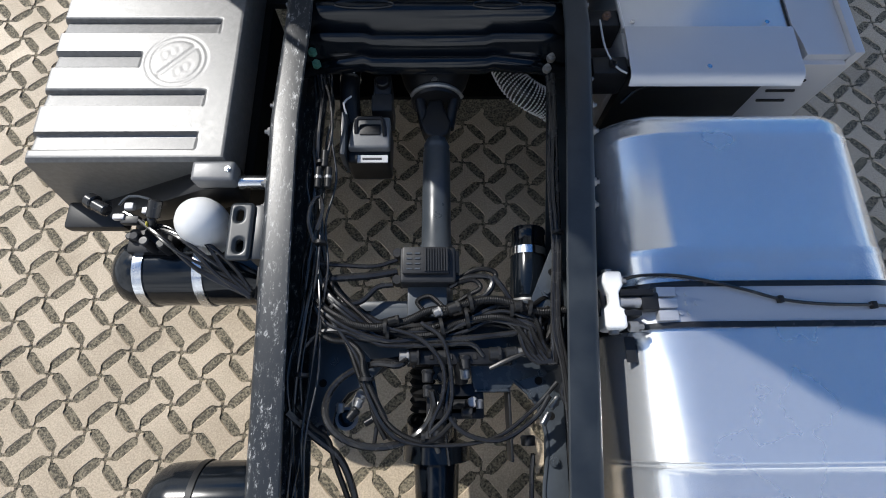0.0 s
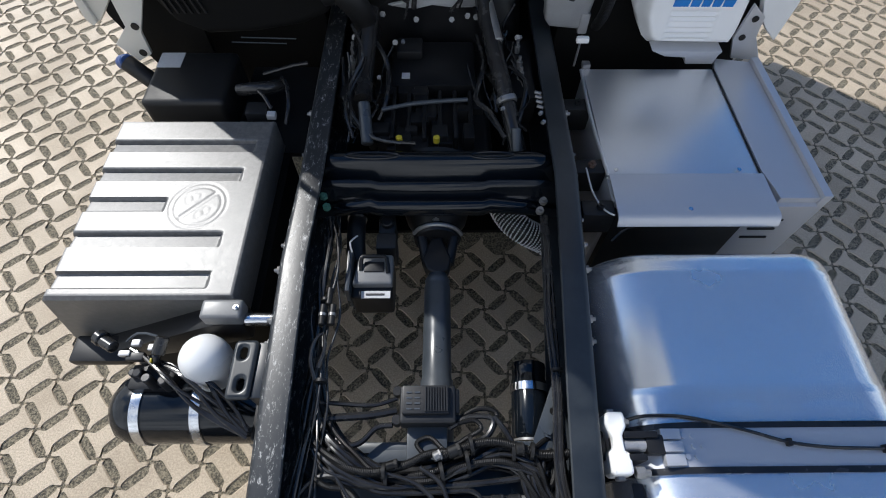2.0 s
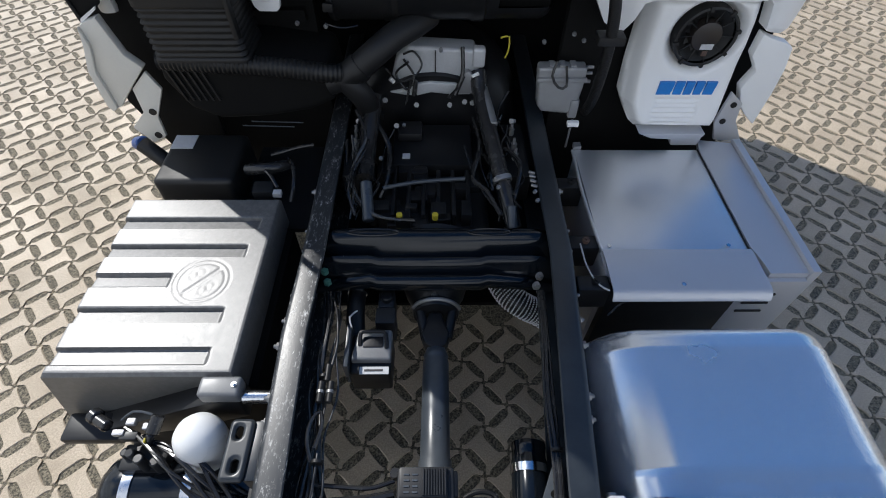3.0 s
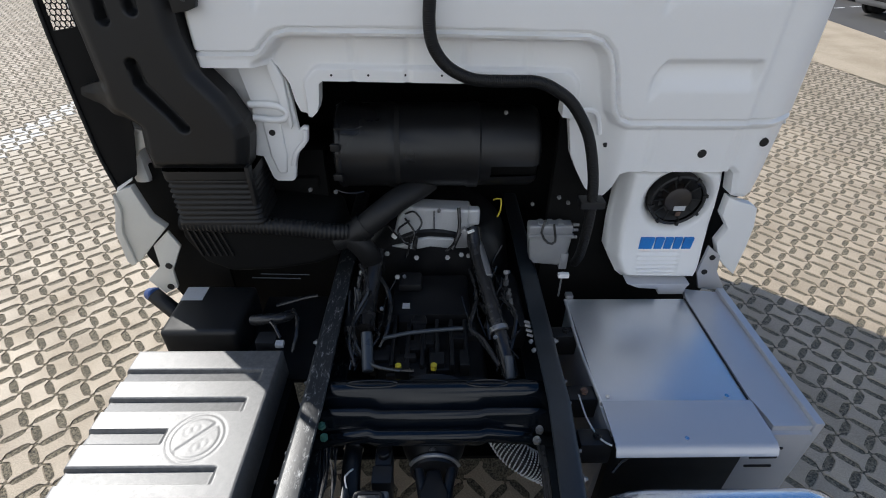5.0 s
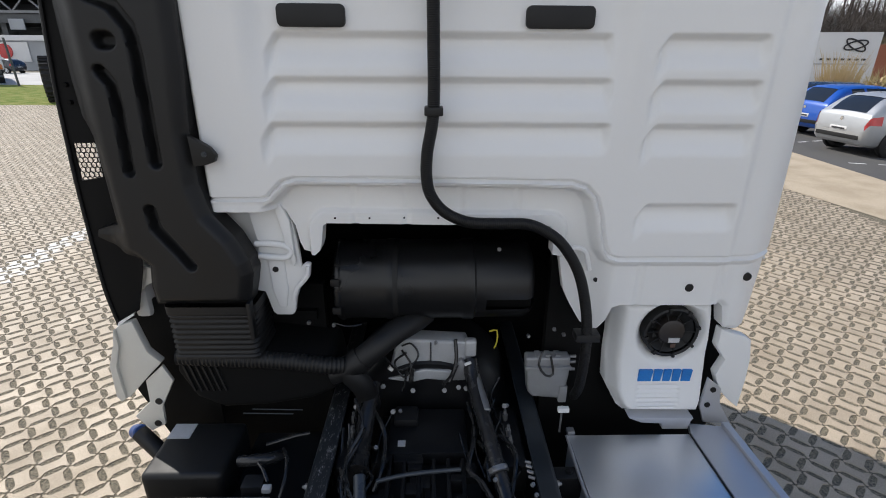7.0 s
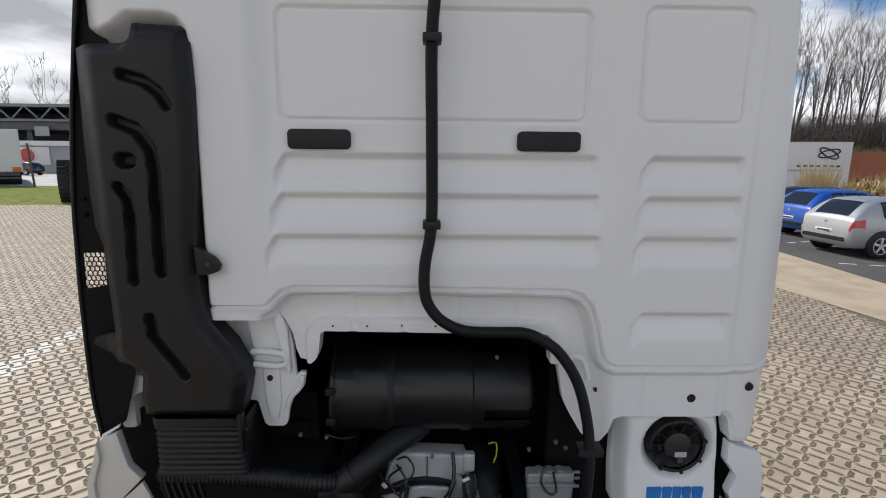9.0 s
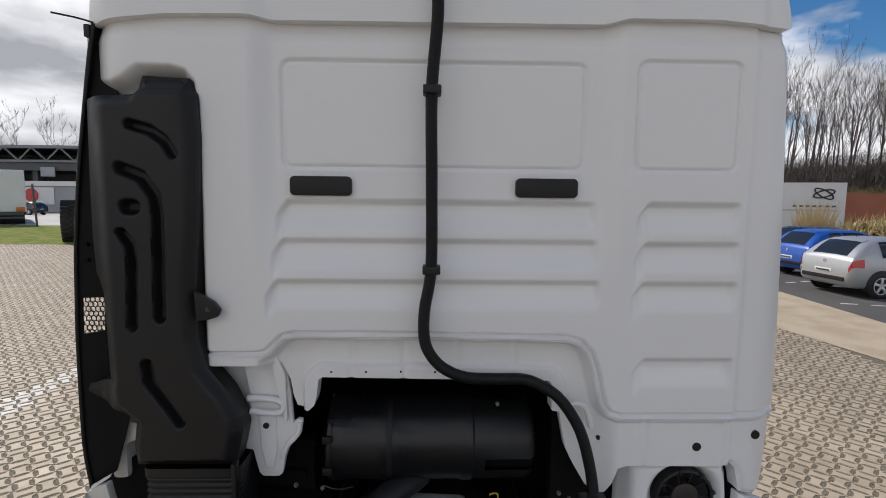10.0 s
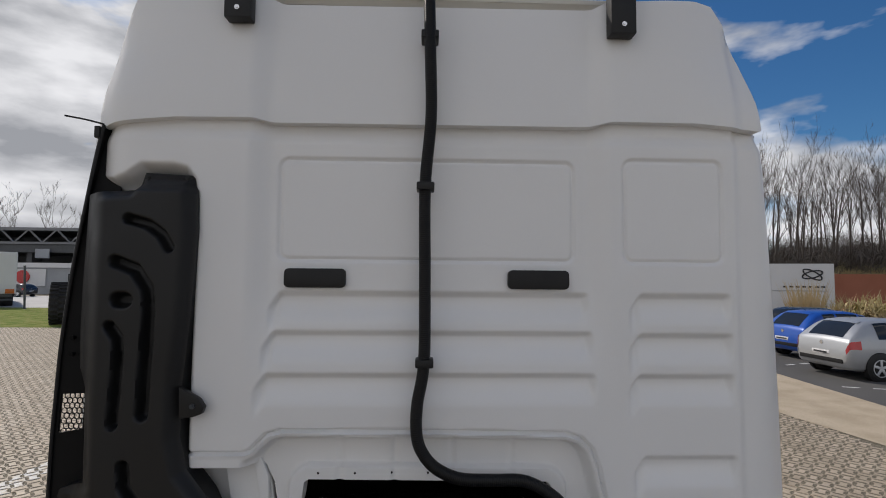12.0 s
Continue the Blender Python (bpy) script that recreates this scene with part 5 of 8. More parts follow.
part("air_line", sweep([(-0.80, 0.735, 0.885), (-0.77, 0.752, 0.90), (-0.72, 0.745, 0.90), (-0.69, 0.72, 0.89)], 0.0035, n=7), SHAFT, valves)
spring = thing("rear_air_reservoir", "black rounded reservoir end beside the rail", "reservoir", at=(-0.5, 0.05, 0.6))
part("dome", lathe((-0.70, 0.01, 0.72), (-0.376, 0.01, 0.72), [(0, 0.001), (0.006, 0.04), (0.03, 0.075), (0.06, 0.095), (0.10, 0.10), (0.324, 0.10)], 36), GLOSS_BLACK, spring)
part("band", lathe((-0.56, 0.01, 0.72), (-0.545, 0.01, 0.72), [(0, 0.1), (0, 0.103), (0.015, 0.103), (0.015, 0.1)], 36), FRAME_DARK, spring)

# ---- fuel tank ----
fuel = thing("fuel_tank", "large aluminium fuel tank with rounded edges and a wide strap", "fuel tank", at=(0.82, 0.1, 0.35))
FX0, FX1, FZ0, FZ1 = 0.450, 1.212, 0.22, 0.905


def tank_ring(inset, r):
    """Section of the tank: a wide upper inner corner, tighter ones elsewhere."""
    x0, x1, z0, z1 = FX0 + inset, FX1 - inset, FZ0 + inset, FZ1 - inset
    res = []
    for cx, cz, a0, rad in ((x1, z1, 0, r + 0.02), (x0, z1, 90, r + 0.065), (x0, z0, 180, r), (x1, z0, 270, r)):
        rad -= inset * 0.5
        ox, oz = (cx - rad if a0 in (0, 270) else cx + rad), (cz - rad if a0 < 180 else cz + rad)
        res += [(ox + rad * math.cos(radians(a0 + 6 * i)), oz + rad * math.sin(radians(a0 + 6 * i))) for i in range(16)]
    return res


ft = bmesh.new()
rings = []
for y, ins in ((-0.42, 0.03), (-0.40, 0.0), (-0.005, 0.0), (0.0, 0.0), (0.045, 0.0), (0.075, 0.0), (0.088, 0.0), (0.092, -0.0028), (0.097, -0.0005), (0.102, -0.0028), (0.106, 0.0), (0.582, 0.0), (0.588, -0.0022), (0.594, -0.0005), (0.600, -0.0022), (0.606, 0.0), (0.925, 0.0), (0.930, -0.0015), (0.935, 0.0), (0.960, 0.001), (0.975, 0.004), (0.988, 0.010), (0.998, 0.020), (1.004, 0.034), (1.006, 0.05)):
    rings.append([ft.verts.new((x, y, z)) for x, z in tank_ring(ins, 0.115)])
n = len(rings[0])
for a, b in zip(rings, rings[1:]):
    for i in range(n):
        ft.faces.new((a[i], a[(i + 1) % n], b[(i + 1) % n], b[i]))
ft.faces.new(rings[0]), ft.faces.new(rings[-1])
bmesh.ops.recalc_face_normals(ft, faces=ft.faces[:])
part("shell", ft, ALU, fuel, angle=50)
for x0, x1, y in ((0.685, 0.82, 0.545), (0.905, 1.075, 0.545), (0.64, 0.80, 0.037), (0.86, 1.02, 0.037)):
    dimple = bmesh.new()
    bmesh.ops.create_uvsphere(dimple, u_segments=32, v_segments=16, radius=1)
    for v in dimple.verts:
        v.co = Vector(((x0 + x1) / 2 + v.co.x * (x1 - x0) / 2, y + v.co.y * 0.019, FZ1 - 0.0008 + v.co.z * 0.0022))
    part("pressing", dimple, ALU, fuel, angle=80)


def strap_ring(y0, y1, out, name, mat, parent, label=""):
    bm = bmesh.new()
    path = tank_ring(-out, 0.115 + out * 0.5)
    inner = tank_ring(0.001, 0.115)
    vs = [[bm.verts.new((x, y, z)) for x, z in pth] for y, pth in ((y0, inner), (y0, path), (y1, path), (y1, inner))]
    k = len(path)
    for a, b in zip(vs, vs[1:]):
        for i in range(k):
            bm.faces.new((a[i], a[(i + 1) % k], b[(i + 1) % k], b[i]))
    bmesh.ops.recalc_face_normals(bm, faces=bm.faces[:])
    return part(name, bm, mat, parent, label)


strap = strap_ring(0.408, 0.503, 0.007, "strap", SILVERPAINT, fuel, "grey steel tank strap")
strap_ring(0.498, 0.512, 0.010, "rubber_edge", RUBBER, strap)
strap_ring(0.399, 0.413, 0.010, "rubber_edge", RUBBER, strap)
for x in (0.600, 0.622):
    for y in (0.435, 0.458, 0.481):
        part("rivet", rods((x + (0.02 if y == 0.458 else 0), y, FZ1 + 0.005), (x + (0.02 if y == 0.458 else 0), y, FZ1 + 0.0105), 0.0065, n=12), SILVERPAINT, strap)
part("end_fitting", boxed(0.545, 0.592, 0.415, 0.44, FZ1 - 0.01, FZ1 + 0.014, 0.003), SILVERPAINT, strap)
part("end_fitting", boxed(0.545, 0.592, 0.445, 0.468, FZ1 - 0.01, FZ1 + 0.016, 0.003), SILVERPAINT, strap)
part("end_fitting", boxed(0.545, 0.592, 0.473, 0.497, FZ1 - 0.01, FZ1 + 0.014, 0.003), SILVERPAINT, strap)
holder = thing("tank_bracket", "pale cast tank bracket bolted to the frame rail", "bracket", at=(0.45, 0.46, 0.8))
def waist(y0, y1, x0, x1, lug, neck):
    """Waisted casting seen from above."""
    m = (y0 + y1) / 2
    return [(x0, y0 + 0.006), (x0 + 0.006, y0), (x1 - 0.006, y0), (x1, y0 + 0.006), (x1, y0 + lug * 0.8), (x1 - 0.004, y0 + lug), (neck[1], m - 0.02), (neck[1], m + 0.015), (x1, y1 - lug * 0.7), (x1, y1 - 0.005),
            (x1 - 0.005, y1), (x0 + 0.012, y1), (x0 + 0.004, y1 - 0.008), (x0, y1 - lug * 0.6), (neck[0], m + 0.012), (neck[0], m - 0.012), (x0, y0 + lug)]


part("casting", prism(waist(0.395, 0.535, 0.413, 0.464, 0.05, (0.428, 0.452)), "z", 0.865, 0.930, 0.008, 3), WHITE_PL, holder)
part("rail_boss", boxed(0.372, 0.418, 0.43, 0.50, 0.82, 0.90, 0.01), FRAME_DARK, holder)
part("eye_bolt", rods((0.438, 0.387, 0.90), (0.438, 0.545, 0.90), 0.012, n=14), GALV, holder)
part("clevis", rods((0.45, 0.461, 0.905), (0.532, 0.463, 0.905), 0.015, n=16, cap=0.003), CAST, holder)
part("clevis_fork", boxed(0.505, 0.55, 0.440, 0.485, 0.888, 0.922, 0.008), FRAME_DARK, holder)
part("plate", boxed(0.455, 0.535, 0.475, 0.49, 0.80, 0.93, 0.004), FRAME_DARK, holder)
part("plate", boxed(0.455, 0.50, 0.425, 0.44, 0.80, 0.93, 0.004), FRAME_DARK, holder)
part("nut", bolt(bmesh.new(), (0.47, 0.402, 0.915), (1, 0, 0), 0.014, 0.020), GALV, holder)
part("nut", bolt(bmesh.new(), (0.455, 0.512, 0.915), (1, 0, 0), 0.014, 0.012), GALV, holder)
part("tag_plate", boxed(0.475, 0.50, 0.325, 0.385, 0.86, 0.864, 0.001), ECU, holder)
line = thing("tank_cable", "thin black cable lying across the fuel tank", "cable", at=(0.8, 0.5, 0.91))
zc = FZ1 + 0.012
part("cable", sweep([(0.44, 0.505, 0.89), (0.495, 0.524, zc - 0.004), (0.565, 0.528, zc - 0.002), (0.619, 0.523, zc), (0.686, 0.507, zc + 0.005), (0.764, 0.487, zc + 0.003), (0.842, 0.464, zc + 0.003), (0.935, 0.452, zc + 0.003), (1.064, 0.448, zc + 0.002), (1.12, 0.446, zc - 0.012), (1.19, 0.446, 0.86), (1.222, 0.446, 0.75), (1.222, 0.446, 0.6)], 0.0042, n=8), RUBBER, line)
for x, y in ((0.842, 0.464), (1.064, 0.448)):
    part("tie", boxed(x - 0.006, x + 0.006, y - 0.009, y + 0.009, FZ1 + 0.006, FZ1 + 0.021, 0.003), PLASTIC, line)

# ---- grey storage box ----
locker = thing("storage_box", "silver grey sheet metal storage box with a sloping lid", "storage box", at=(0.88, 1.45, 0.45))
part("body", boxed(0.575, 1.20, 1.19, 1.80, 0.26, 0.885, 0.006), SILVERPAINT, locker)
part("dark_end", boxed(0.59, 1.02, 1.155, 1.188, 0.27, 0.86, 0.004), PLASTIC, locker, "black rear panel")
end = part("end_cap", prism([(1.02, 0.45), (1.02, 0.86), (1.10, 0.888), (1.222, 0.888), (1.224, 0.87), (1.224, 0.45)], "y", 1.169, 1.19, 0.003), SILVERPAINT, locker)
for z in (0.815, 0.765, 0.715):
    part("slot", boxed(1.06, 1.15, 1.164, 1.170, z, z + 0.008), PLASTIC, end)
part("top_plate", boxed(0.572, 1.064, 1.285, 1.80, 0.885, 0.9085, 0.003), SHEET, locker, "bare metal top plate reflecting the sky")
lip = part("front_lip", prism([(1.285, 0.907), (1.285, 0.9125), (1.128, 0.9125), (1.112, 0.905), (1.100, 0.880), (1.104, 0.880), (1.114, 0.90), (1.13, 0.907)], "x", 0.575, 1.075, 0.0), SILVERPAINT, locker)
for x, y, z in ((0.60, 1.30, 0.912), (1.0, 1.30, 0.912), (0.80, 1.142, 0.912)):
    part("screw", rods((x, y, z), (x, y, z + 0.004), 0.007, n=12), STEEL, locker)
lid = bmesh.new()
join(lid, prism([(1.072, 1.80), (1.074, 1.30), (1.092, 1.225), (1.096, 1.185), (1.2235, 1.185), (1.2185, 1.84), (1.09, 1.86)], "z", 0.888, 0.911, 0.002))
part("side_lid", lid, SILVERPAINT, locker, "painted lid strip")
part("edge_trim", prism([(1.225, 1.18), (1.254, 1.18), (1.250, 1.85), (1.220, 1.85)], "z", 0.46, 0.925, 0.004), SILVERPAINT, locker)
part("lid_crease", boxed(1.064, 1.069, 1.28, 1.80, 0.9085, 0.9120, 0.001), PLASTIC, locker)
part("bead", sweep([(0.567, 1.80, 0.905), (0.562, 1.6, 0.905), (0.565, 1.45, 0.905), (0.575, 1.28, 0.905)], 0.006, n=8), SHEET, locker)
part("wire", sweep([(0.51, 1.32, 0.90), (0.515, 1.22, 0.90), (0.535, 1.15, 0.905), (0.565, 1.125, 0.905)], 0.003, n=6), LABEL, locker)
part("rod", rods((0.82, 1.14, 0.875), (1.02, 1.12, 0.86), 0.004, n=6), WHITE_PL, locker)
part("cable", sweep([(0.58, 1.10, 0.80), (0.63, 1.13, 0.83), (0.72, 1.13, 0.845), (0.80, 1.135, 0.85), (0.86, 1.15, 0.87)], 0.005, n=7), RUBBER, locker)
hang = thing("rail_hangers", "black steel hangers between rail and storage box", "hanger", at=(0.52, 1.4, 0.8))
for y in (1.16, 1.33, 1.62):
    part("hanger", boxed(0.472, 0.575, y - 0.03, y + 0.03, 0.80, 0.90, 0.008), FRAME_DARK, hang)
    part("bolt", bolt(bmesh.new(), (0.53, y, 0.90), (0, 0, 1), 0.013, 0.012), RUST if y == 1.33 else FRAME_DARK, hang)
part("grey_lug", boxed(0.57, 0.60, 1.80, 1.83, 0.905, 0.925, 0.004), GALV, hang)
part("sensor_rod", rods((0.545, 1.83, 0.90), (0.545, 1.83, 1.03), 0.004, n=6), GALV, hang)
part("white_plug", boxed(0.525, 0.57, 1.81, 1.83, 1.01, 1.03, 0.004, m=Matrix.Translation((0, 0, 0.0))), WHITE_PL, hang)

# ---- propeller shaft and what lies between the rails ----
shaft = thing("propeller_shaft", "dark painted propeller shaft with flange yoke", "shaft", at=(0.02, 0.7, 0.6))
part("tube", lathe((0.022, 1.02, 0.735), (0.015, 0.30, 0.69), [(0, 0.02), (0.0, 0.028), (0.02, 0.036), (0.03, 0.040), (0.035, 0.0385), (0.045, 0.0385), (0.05, 0.041), (0.20, 0.042), (0.34, 0.043), (0.345, 0.047), (0.72, 0.048)], 36), SHAFT, shaft)
part("yoke", prism([(-0.028, 1.06), (-0.012, 1.10), (0.0, 1.14), (0.04, 1.14), (0.052, 1.10), (0.068, 1.06), (0.058, 1.02), (0.022, 1.0), (-0.014, 1.02)], "z", 0.71, 0.765, 0.01, 3), FRAME_DARK, shaft)
part("flange", lathe((0.022, 1.14, 0.735), (0.022, 1.17, 0.735), [(0, 0.03), (0.0, 0.075), (0.012, 0.08), (0.03, 0.08), (0.03, 0.02)], 36), FRAME_DARK, shaft)
part("flange_lip", sweep([(0.022 + 0.082 * math.cos(radians(a)), 1.155, 0.735 + 0.082 * math.sin(radians(a))) for a in range(15, 170, 12)], 0.007, n=8), GALV, shaft)
for x in (-0.035, 0.082):
    part("yoke_arm", rods((x, 1.17, 0.76), (x * 0.6 + 0.01, 1.05, 0.74), 0.017, n=12), FRAME_DARK, shaft)
part("bolt", bolt(bmesh.new(), (0.018, 1.175, 0.80), (0, 0, 1), 0.012, 0.012), GALV, shaft)
part("output_housing", lathe((0.02, 1.17, 0.735), (0.02, 1.42, 0.735), [(0, 0.001), (0, 0.07), (0.05, 0.10), (0.25, 0.16)], 30), FRAME_DARK, shaft)

retard = thing("control_module", "black actuator module with white label strip", "module", at=(-0.18, 1.05, 0.7))
part("body", boxed(-0.235, -0.112, 0.895, 1.03, 0.70, 0.815, 0.012, 3), FRAME_DARK, retard)
part("cap", prism([(-0.232, 0.928), (-0.112, 0.928), (-0.112, 1.03), (-0.215, 1.03)], "z", 0.79, 0.838, 0.010, 3), MODULE, retard, "pale grey module cap")
part("handle", sweep([(-0.207, 0.975, 0.835), (-0.205, 1.005, 0.856), (-0.190, 1.012, 0.856), (-0.148, 1.012, 0.856), (-0.130, 1.005, 0.856), (-0.126, 0.965, 0.835)], 0.0065, n=8), FRAME_DARK, retard)
part("handle_inset", boxed(-0.198, -0.138, 0.968, 1.002, 0.836, 0.842, 0.003), FRAME_DARK, retard)
part("label", boxed(-0.204, -0.118, 0.893, 0.916, 0.812, 0.8165), LABEL, retard)
part("label_mark", boxed(-0.190, -0.135, 0.901, 0.907, 0.8165, 0.818), DARKPRINT, retard)
part("valve_unit", boxed(-0.172, -0.108, 1.065, 1.125, 0.70, 0.815, 0.008), ECU, retard)
part("valve_unit", boxed(-0.168, -0.114, 1.13, 1.20, 0.70, 0.805, 0.010), ECU, retard)
part("valve_cap", rods((-0.14, 1.165, 0.80), (-0.14, 1.165, 0.825), 0.020, n=16, cap=0.003), FRAME_DARK, retard)
part("pipe", sweep([(-0.235, 1.05, 0.76), (-0.240, 1.10, 0.78), (-0.243, 1.17, 0.785), (-0.243, 1.26, 0.77), (-0.243, 1.36, 0.75)], 0.030, n=16), FRAME_DARK, retard)
part("pipe", sweep([(-0.14, 1.19, 0.77), (-0.14, 1.25, 0.78), (-0.13, 1.34, 0.75)], 0.022, n=14), FRAME_DARK, retard)
part("clamp", rods((-0.243, 1.198, 0.784), (-0.243, 1.214, 0.783), 0.033, n=24), STEEL, retard, "bright steel hose clamp")
part("clamp_screw", rods((-0.262, 1.206, 0.812), (-0.225, 1.206, 0.816), 0.006, n=8), STEEL, retard)
part("bracket", boxed(-0.250, -0.235, 0.90, 1.04, 0.74, 0.85, 0.004), SHAFT, retard)
part("wire", sweep([(-0.236, 1.03, 0.85), (-0.244, 1.06, 0.86), (-0.225, 1.09, 0.85)], 0.003, n=6), LABEL, retard)
mesh_pipe = thing("exhaust_sleeve", "exhaust bend wrapped in shiny woven steel mesh", "exhaust", at=(0.3, 1.2, 0.5))
bend = [(0.242, 1.52, 0.70), (0.242, 1.42, 0.69), (0.254, 1.34, 0.68), (0.289, 1.27, 0.67), (0.337, 1.230, 0.66), (0.40, 1.215, 0.63), (0.46, 1.21, 0.58)]
part("pipe", sweep(bend, 0.045, n=18, step=0.008), FRAME_DARK, mesh_pipe)
weave = bmesh.new()
cp = curve_points(bend, 0.010)
for i in range(len(cp) - 1):
    d = Vector(cp[i + 1] - cp[i]).normalized()
    u = d.orthogonal().normalized()
    w = d.cross(u)
    for k in range(34):
        a = 2 * math.pi * (k + 0.5 * (i % 2)) / 34
        o = Vector(cp[i]) + (u * math.cos(a) + w * math.sin(a)) * 0.0475
        bmesh.ops.create_icosphere(weave, subdivisions=1, radius=0.0034, matrix=Matrix.Translation(o))
part("woven_mesh", weave, WOVEN, mesh_pipe, "bright woven steel sleeve")

can = thing("filter_canister", "black canister with a bright clamp band", "canister", at=(0.29, 0.62, 0.55))
part("body", lathe((0.270, 0.500, 0.735), (0.284, 0.718, 0.735), [(0, 0.02), (0.0, 0.040), (0.010, 0.047), (0.02, 0.0495), (0.165, 0.0495), (0.172, 0.047), (0.200, 0.047), (0.204, 0.0495), (0.214, 0.048), (0.218, 0.040), (0.218, 0.001)], 40), GLOSS_BLACK, can)
part("band", lathe((0.2783, 0.630, 0.735), (0.2798, 0.654, 0.735), [(0, 0.049), (0.001, 0.0528), (0.023, 0.0528), (0.024, 0.049)], 40), STEEL, can, "bright steel clamp band")
part("base_ring", lathe((0.2698, 0.498, 0.735), (0.2703, 0.506, 0.735), [(0, 0.038), (0.001, 0.050), (0.007, 0.050), (0.008, 0.038)], 40), GALV, can)

ecu = thing("brake_module", "grey finned brake control module above the shaft", "module", at=(0.0, 0.57, 0.8))
part("body", boxed(-0.072, 0.066, 0.516, 0.608, 0.845, 0.905, 0.008, 3), ECU, ecu)
part("lid", boxed(-0.066, 0.050, 0.535, 0.605, 0.905, 0.918, 0.006), ECU, ecu)
for k in range(9):
    part("fin", boxed(-0.010 + 0.0065 * k, -0.007 + 0.0065 * k, 0.540, 0.60, 0.918, 0.923), ECU, ecu)
for k in range(2):
    for j in range(4):
        part("lid_mark", boxed(-0.055 + 0.02 * k, -0.042 + 0.02 * k, 0.545 + 0.013 * j, 0.549 + 0.013 * j, 0.918, 0.920), SHAFT, ecu)
for x, y in ((-0.08, 0.53), (-0.08, 0.60), (0.066, 0.53)):
    part("ear", rods((x, y, 0.85), (x, y, 0.885), 0.012, n=12), FRAME_DARK, ecu)
part("plug", boxed(0.04, 0.075, 0.54, 0.60, 0.86, 0.90, 0.005), FRAME_DARK, ecu)
part("stand", boxed(-0.055, 0.045, 0.44, 0.53, 0.80, 0.86, 0.006), SHAFT, ecu)

beam = thing("rear_cross_member", "dark steel cross member with gusset plates and cut-outs", "cross member", at=(0.0, 0.4, 0.6))
part("web", prism([(-0.31, 0.47), (0.33, 0.47), (0.33, 0.32), (0.21, 0.285), (0.20, 0.265), (0.11, 0.265), (0.10, 0.325), (-0.02, 0.345), (-0.145, 0.34), (-0.20, 0.40), (-0.31, 0.41)], "z", 0.755, 0.780, 0.006), SHAFT, beam)
part("lip", boxed(0.112, 0.202, 0.264, 0.270, 0.735, 0.785, 0.002), SHAFT, beam)
part("lip", boxed(0.196, 0.203, 0.10, 0.270, 0.70, 0.775, 0.002), FRAME_DARK, beam)
part("upper_flange", boxed(-0.18, 0.33, 0.462, 0.490, 0.785, 0.825, 0.008), SHAFT, beam)
part("fold", prism([(-0.19, 0.43), (-0.14, 0.47), (0.10, 0.475), (0.10, 0.455), (-0.13, 0.44)], "z", 0.81, 0.826, 0.004), SHAFT, beam)
part("gusset", prism([(-0.31, 0.41), (-0.19, 0.415), (-0.105, 0.345), (-0.16, 0.285), (-0.205, 0.265), (-0.235, 0.225), (-0.245, 0.165), (-0.29, 0.155), (-0.31, 0.155)], "z", 0.764, 0.776, 0.004), SHAFT, beam)
part("gusset", prism([(0.16, 0.338), (0.29, 0.353), (0.338, 0.325), (0.330, 0.02), (0.322, -0.08), (0.275, -0.08), (0.270, 0.03), (0.286, 0.14), (0.265, 0.235), (0.21, 0.293)], "z", 0.764, 0.776, 0.004), SHAFT, beam)
part("gusset_rim", sweep([(0.21, 0.293, 0.776), (0.265, 0.235, 0.776), (0.286, 0.14, 0.776), (0.270, 0.03, 0.776), (0.275, -0.08, 0.776)], 0.005, n=8), SHAFT, beam)
part("gusset", prism([(0.24, 0.45), (0.318, 0.62), (0.345, 0.60), (0.338, 0.44)], "z", 0.838, 0.85, 0.003), SHAFT, beam)
part("arch_web", sweep([(-0.245, 0.165, 0.74), (-0.23, 0.24, 0.74), (-0.17, 0.30, 0.74), (-0.10, 0.345, 0.74)], 0.010, n=8), FRAME_DARK, beam)
for x, y, z in ((-0.245, 0.345, 0.776), (-0.285, 0.20, 0.776), (0.285, 0.31, 0.776), (0.305, 0.245, 0.776), (0.255, 0.255, 0.776), (0.300, 0.10, 0.776), (0.295, 0.50, 0.85), (0.21, 0.38, 0.78), (0.21, 0.335, 0.78)):
    part("bolt", bolt(bmesh.new(), (x, y, z), (0, 0, 1), 0.012, 0.010), SHAFT, beam)
for x, y, z in ((0.275, 0.29, 0.777), (0.30, 0.205, 0.777), (-0.27, 0.29, 0.777), (0.315, 0.555, 0.851)):
    part("bolt_hole", rods((x, y, z - 0.004), (x, y, z), 0.010, n=14), LINER, beam)
axle = thing("rear_axle", "black rear axle nose with ribbed bellows", "axle", at=(0.01, 0.1, 0.5))
part("nose", lathe((0.015, 0.20, 0.66), (0.015, -0.5, 0.60), [(0, 0.001), (0, 0.055), (0.05, 0.058), (0.06, 0.085), (0.10, 0.088), (0.11, 0.06), (0.20, 0.055), (0.24, 0.10), (0.40, 0.16), (0.7, 0.18)], 36), GLOSS_BLACK, axle)
part("bellows", lathe((-0.02, 0.34, 0.74), (-0.02, 0.22, 0.70), [(0.012 * k, 0.026 if k % 2 else 0.034) for k in range(11)], 24), LINER, axle)
part("throat", lathe((0.0, 0.20, 0.72), (0.0, 0.16, 0.70), [(0, 0.03), (0, 0.06), (0.04, 0.06), (0.04, 0.03)], 30), RUBBER, axle)
valve = thing("air_valve", "small pneumatic valve body with brass couplings", "valve", at=(0.05, 0.3, 0.8))
part("body", boxed(-0.05, 0.20, 0.325, 0.365, 0.80, 0.85, 0.008), FRAME_DARK, valve)
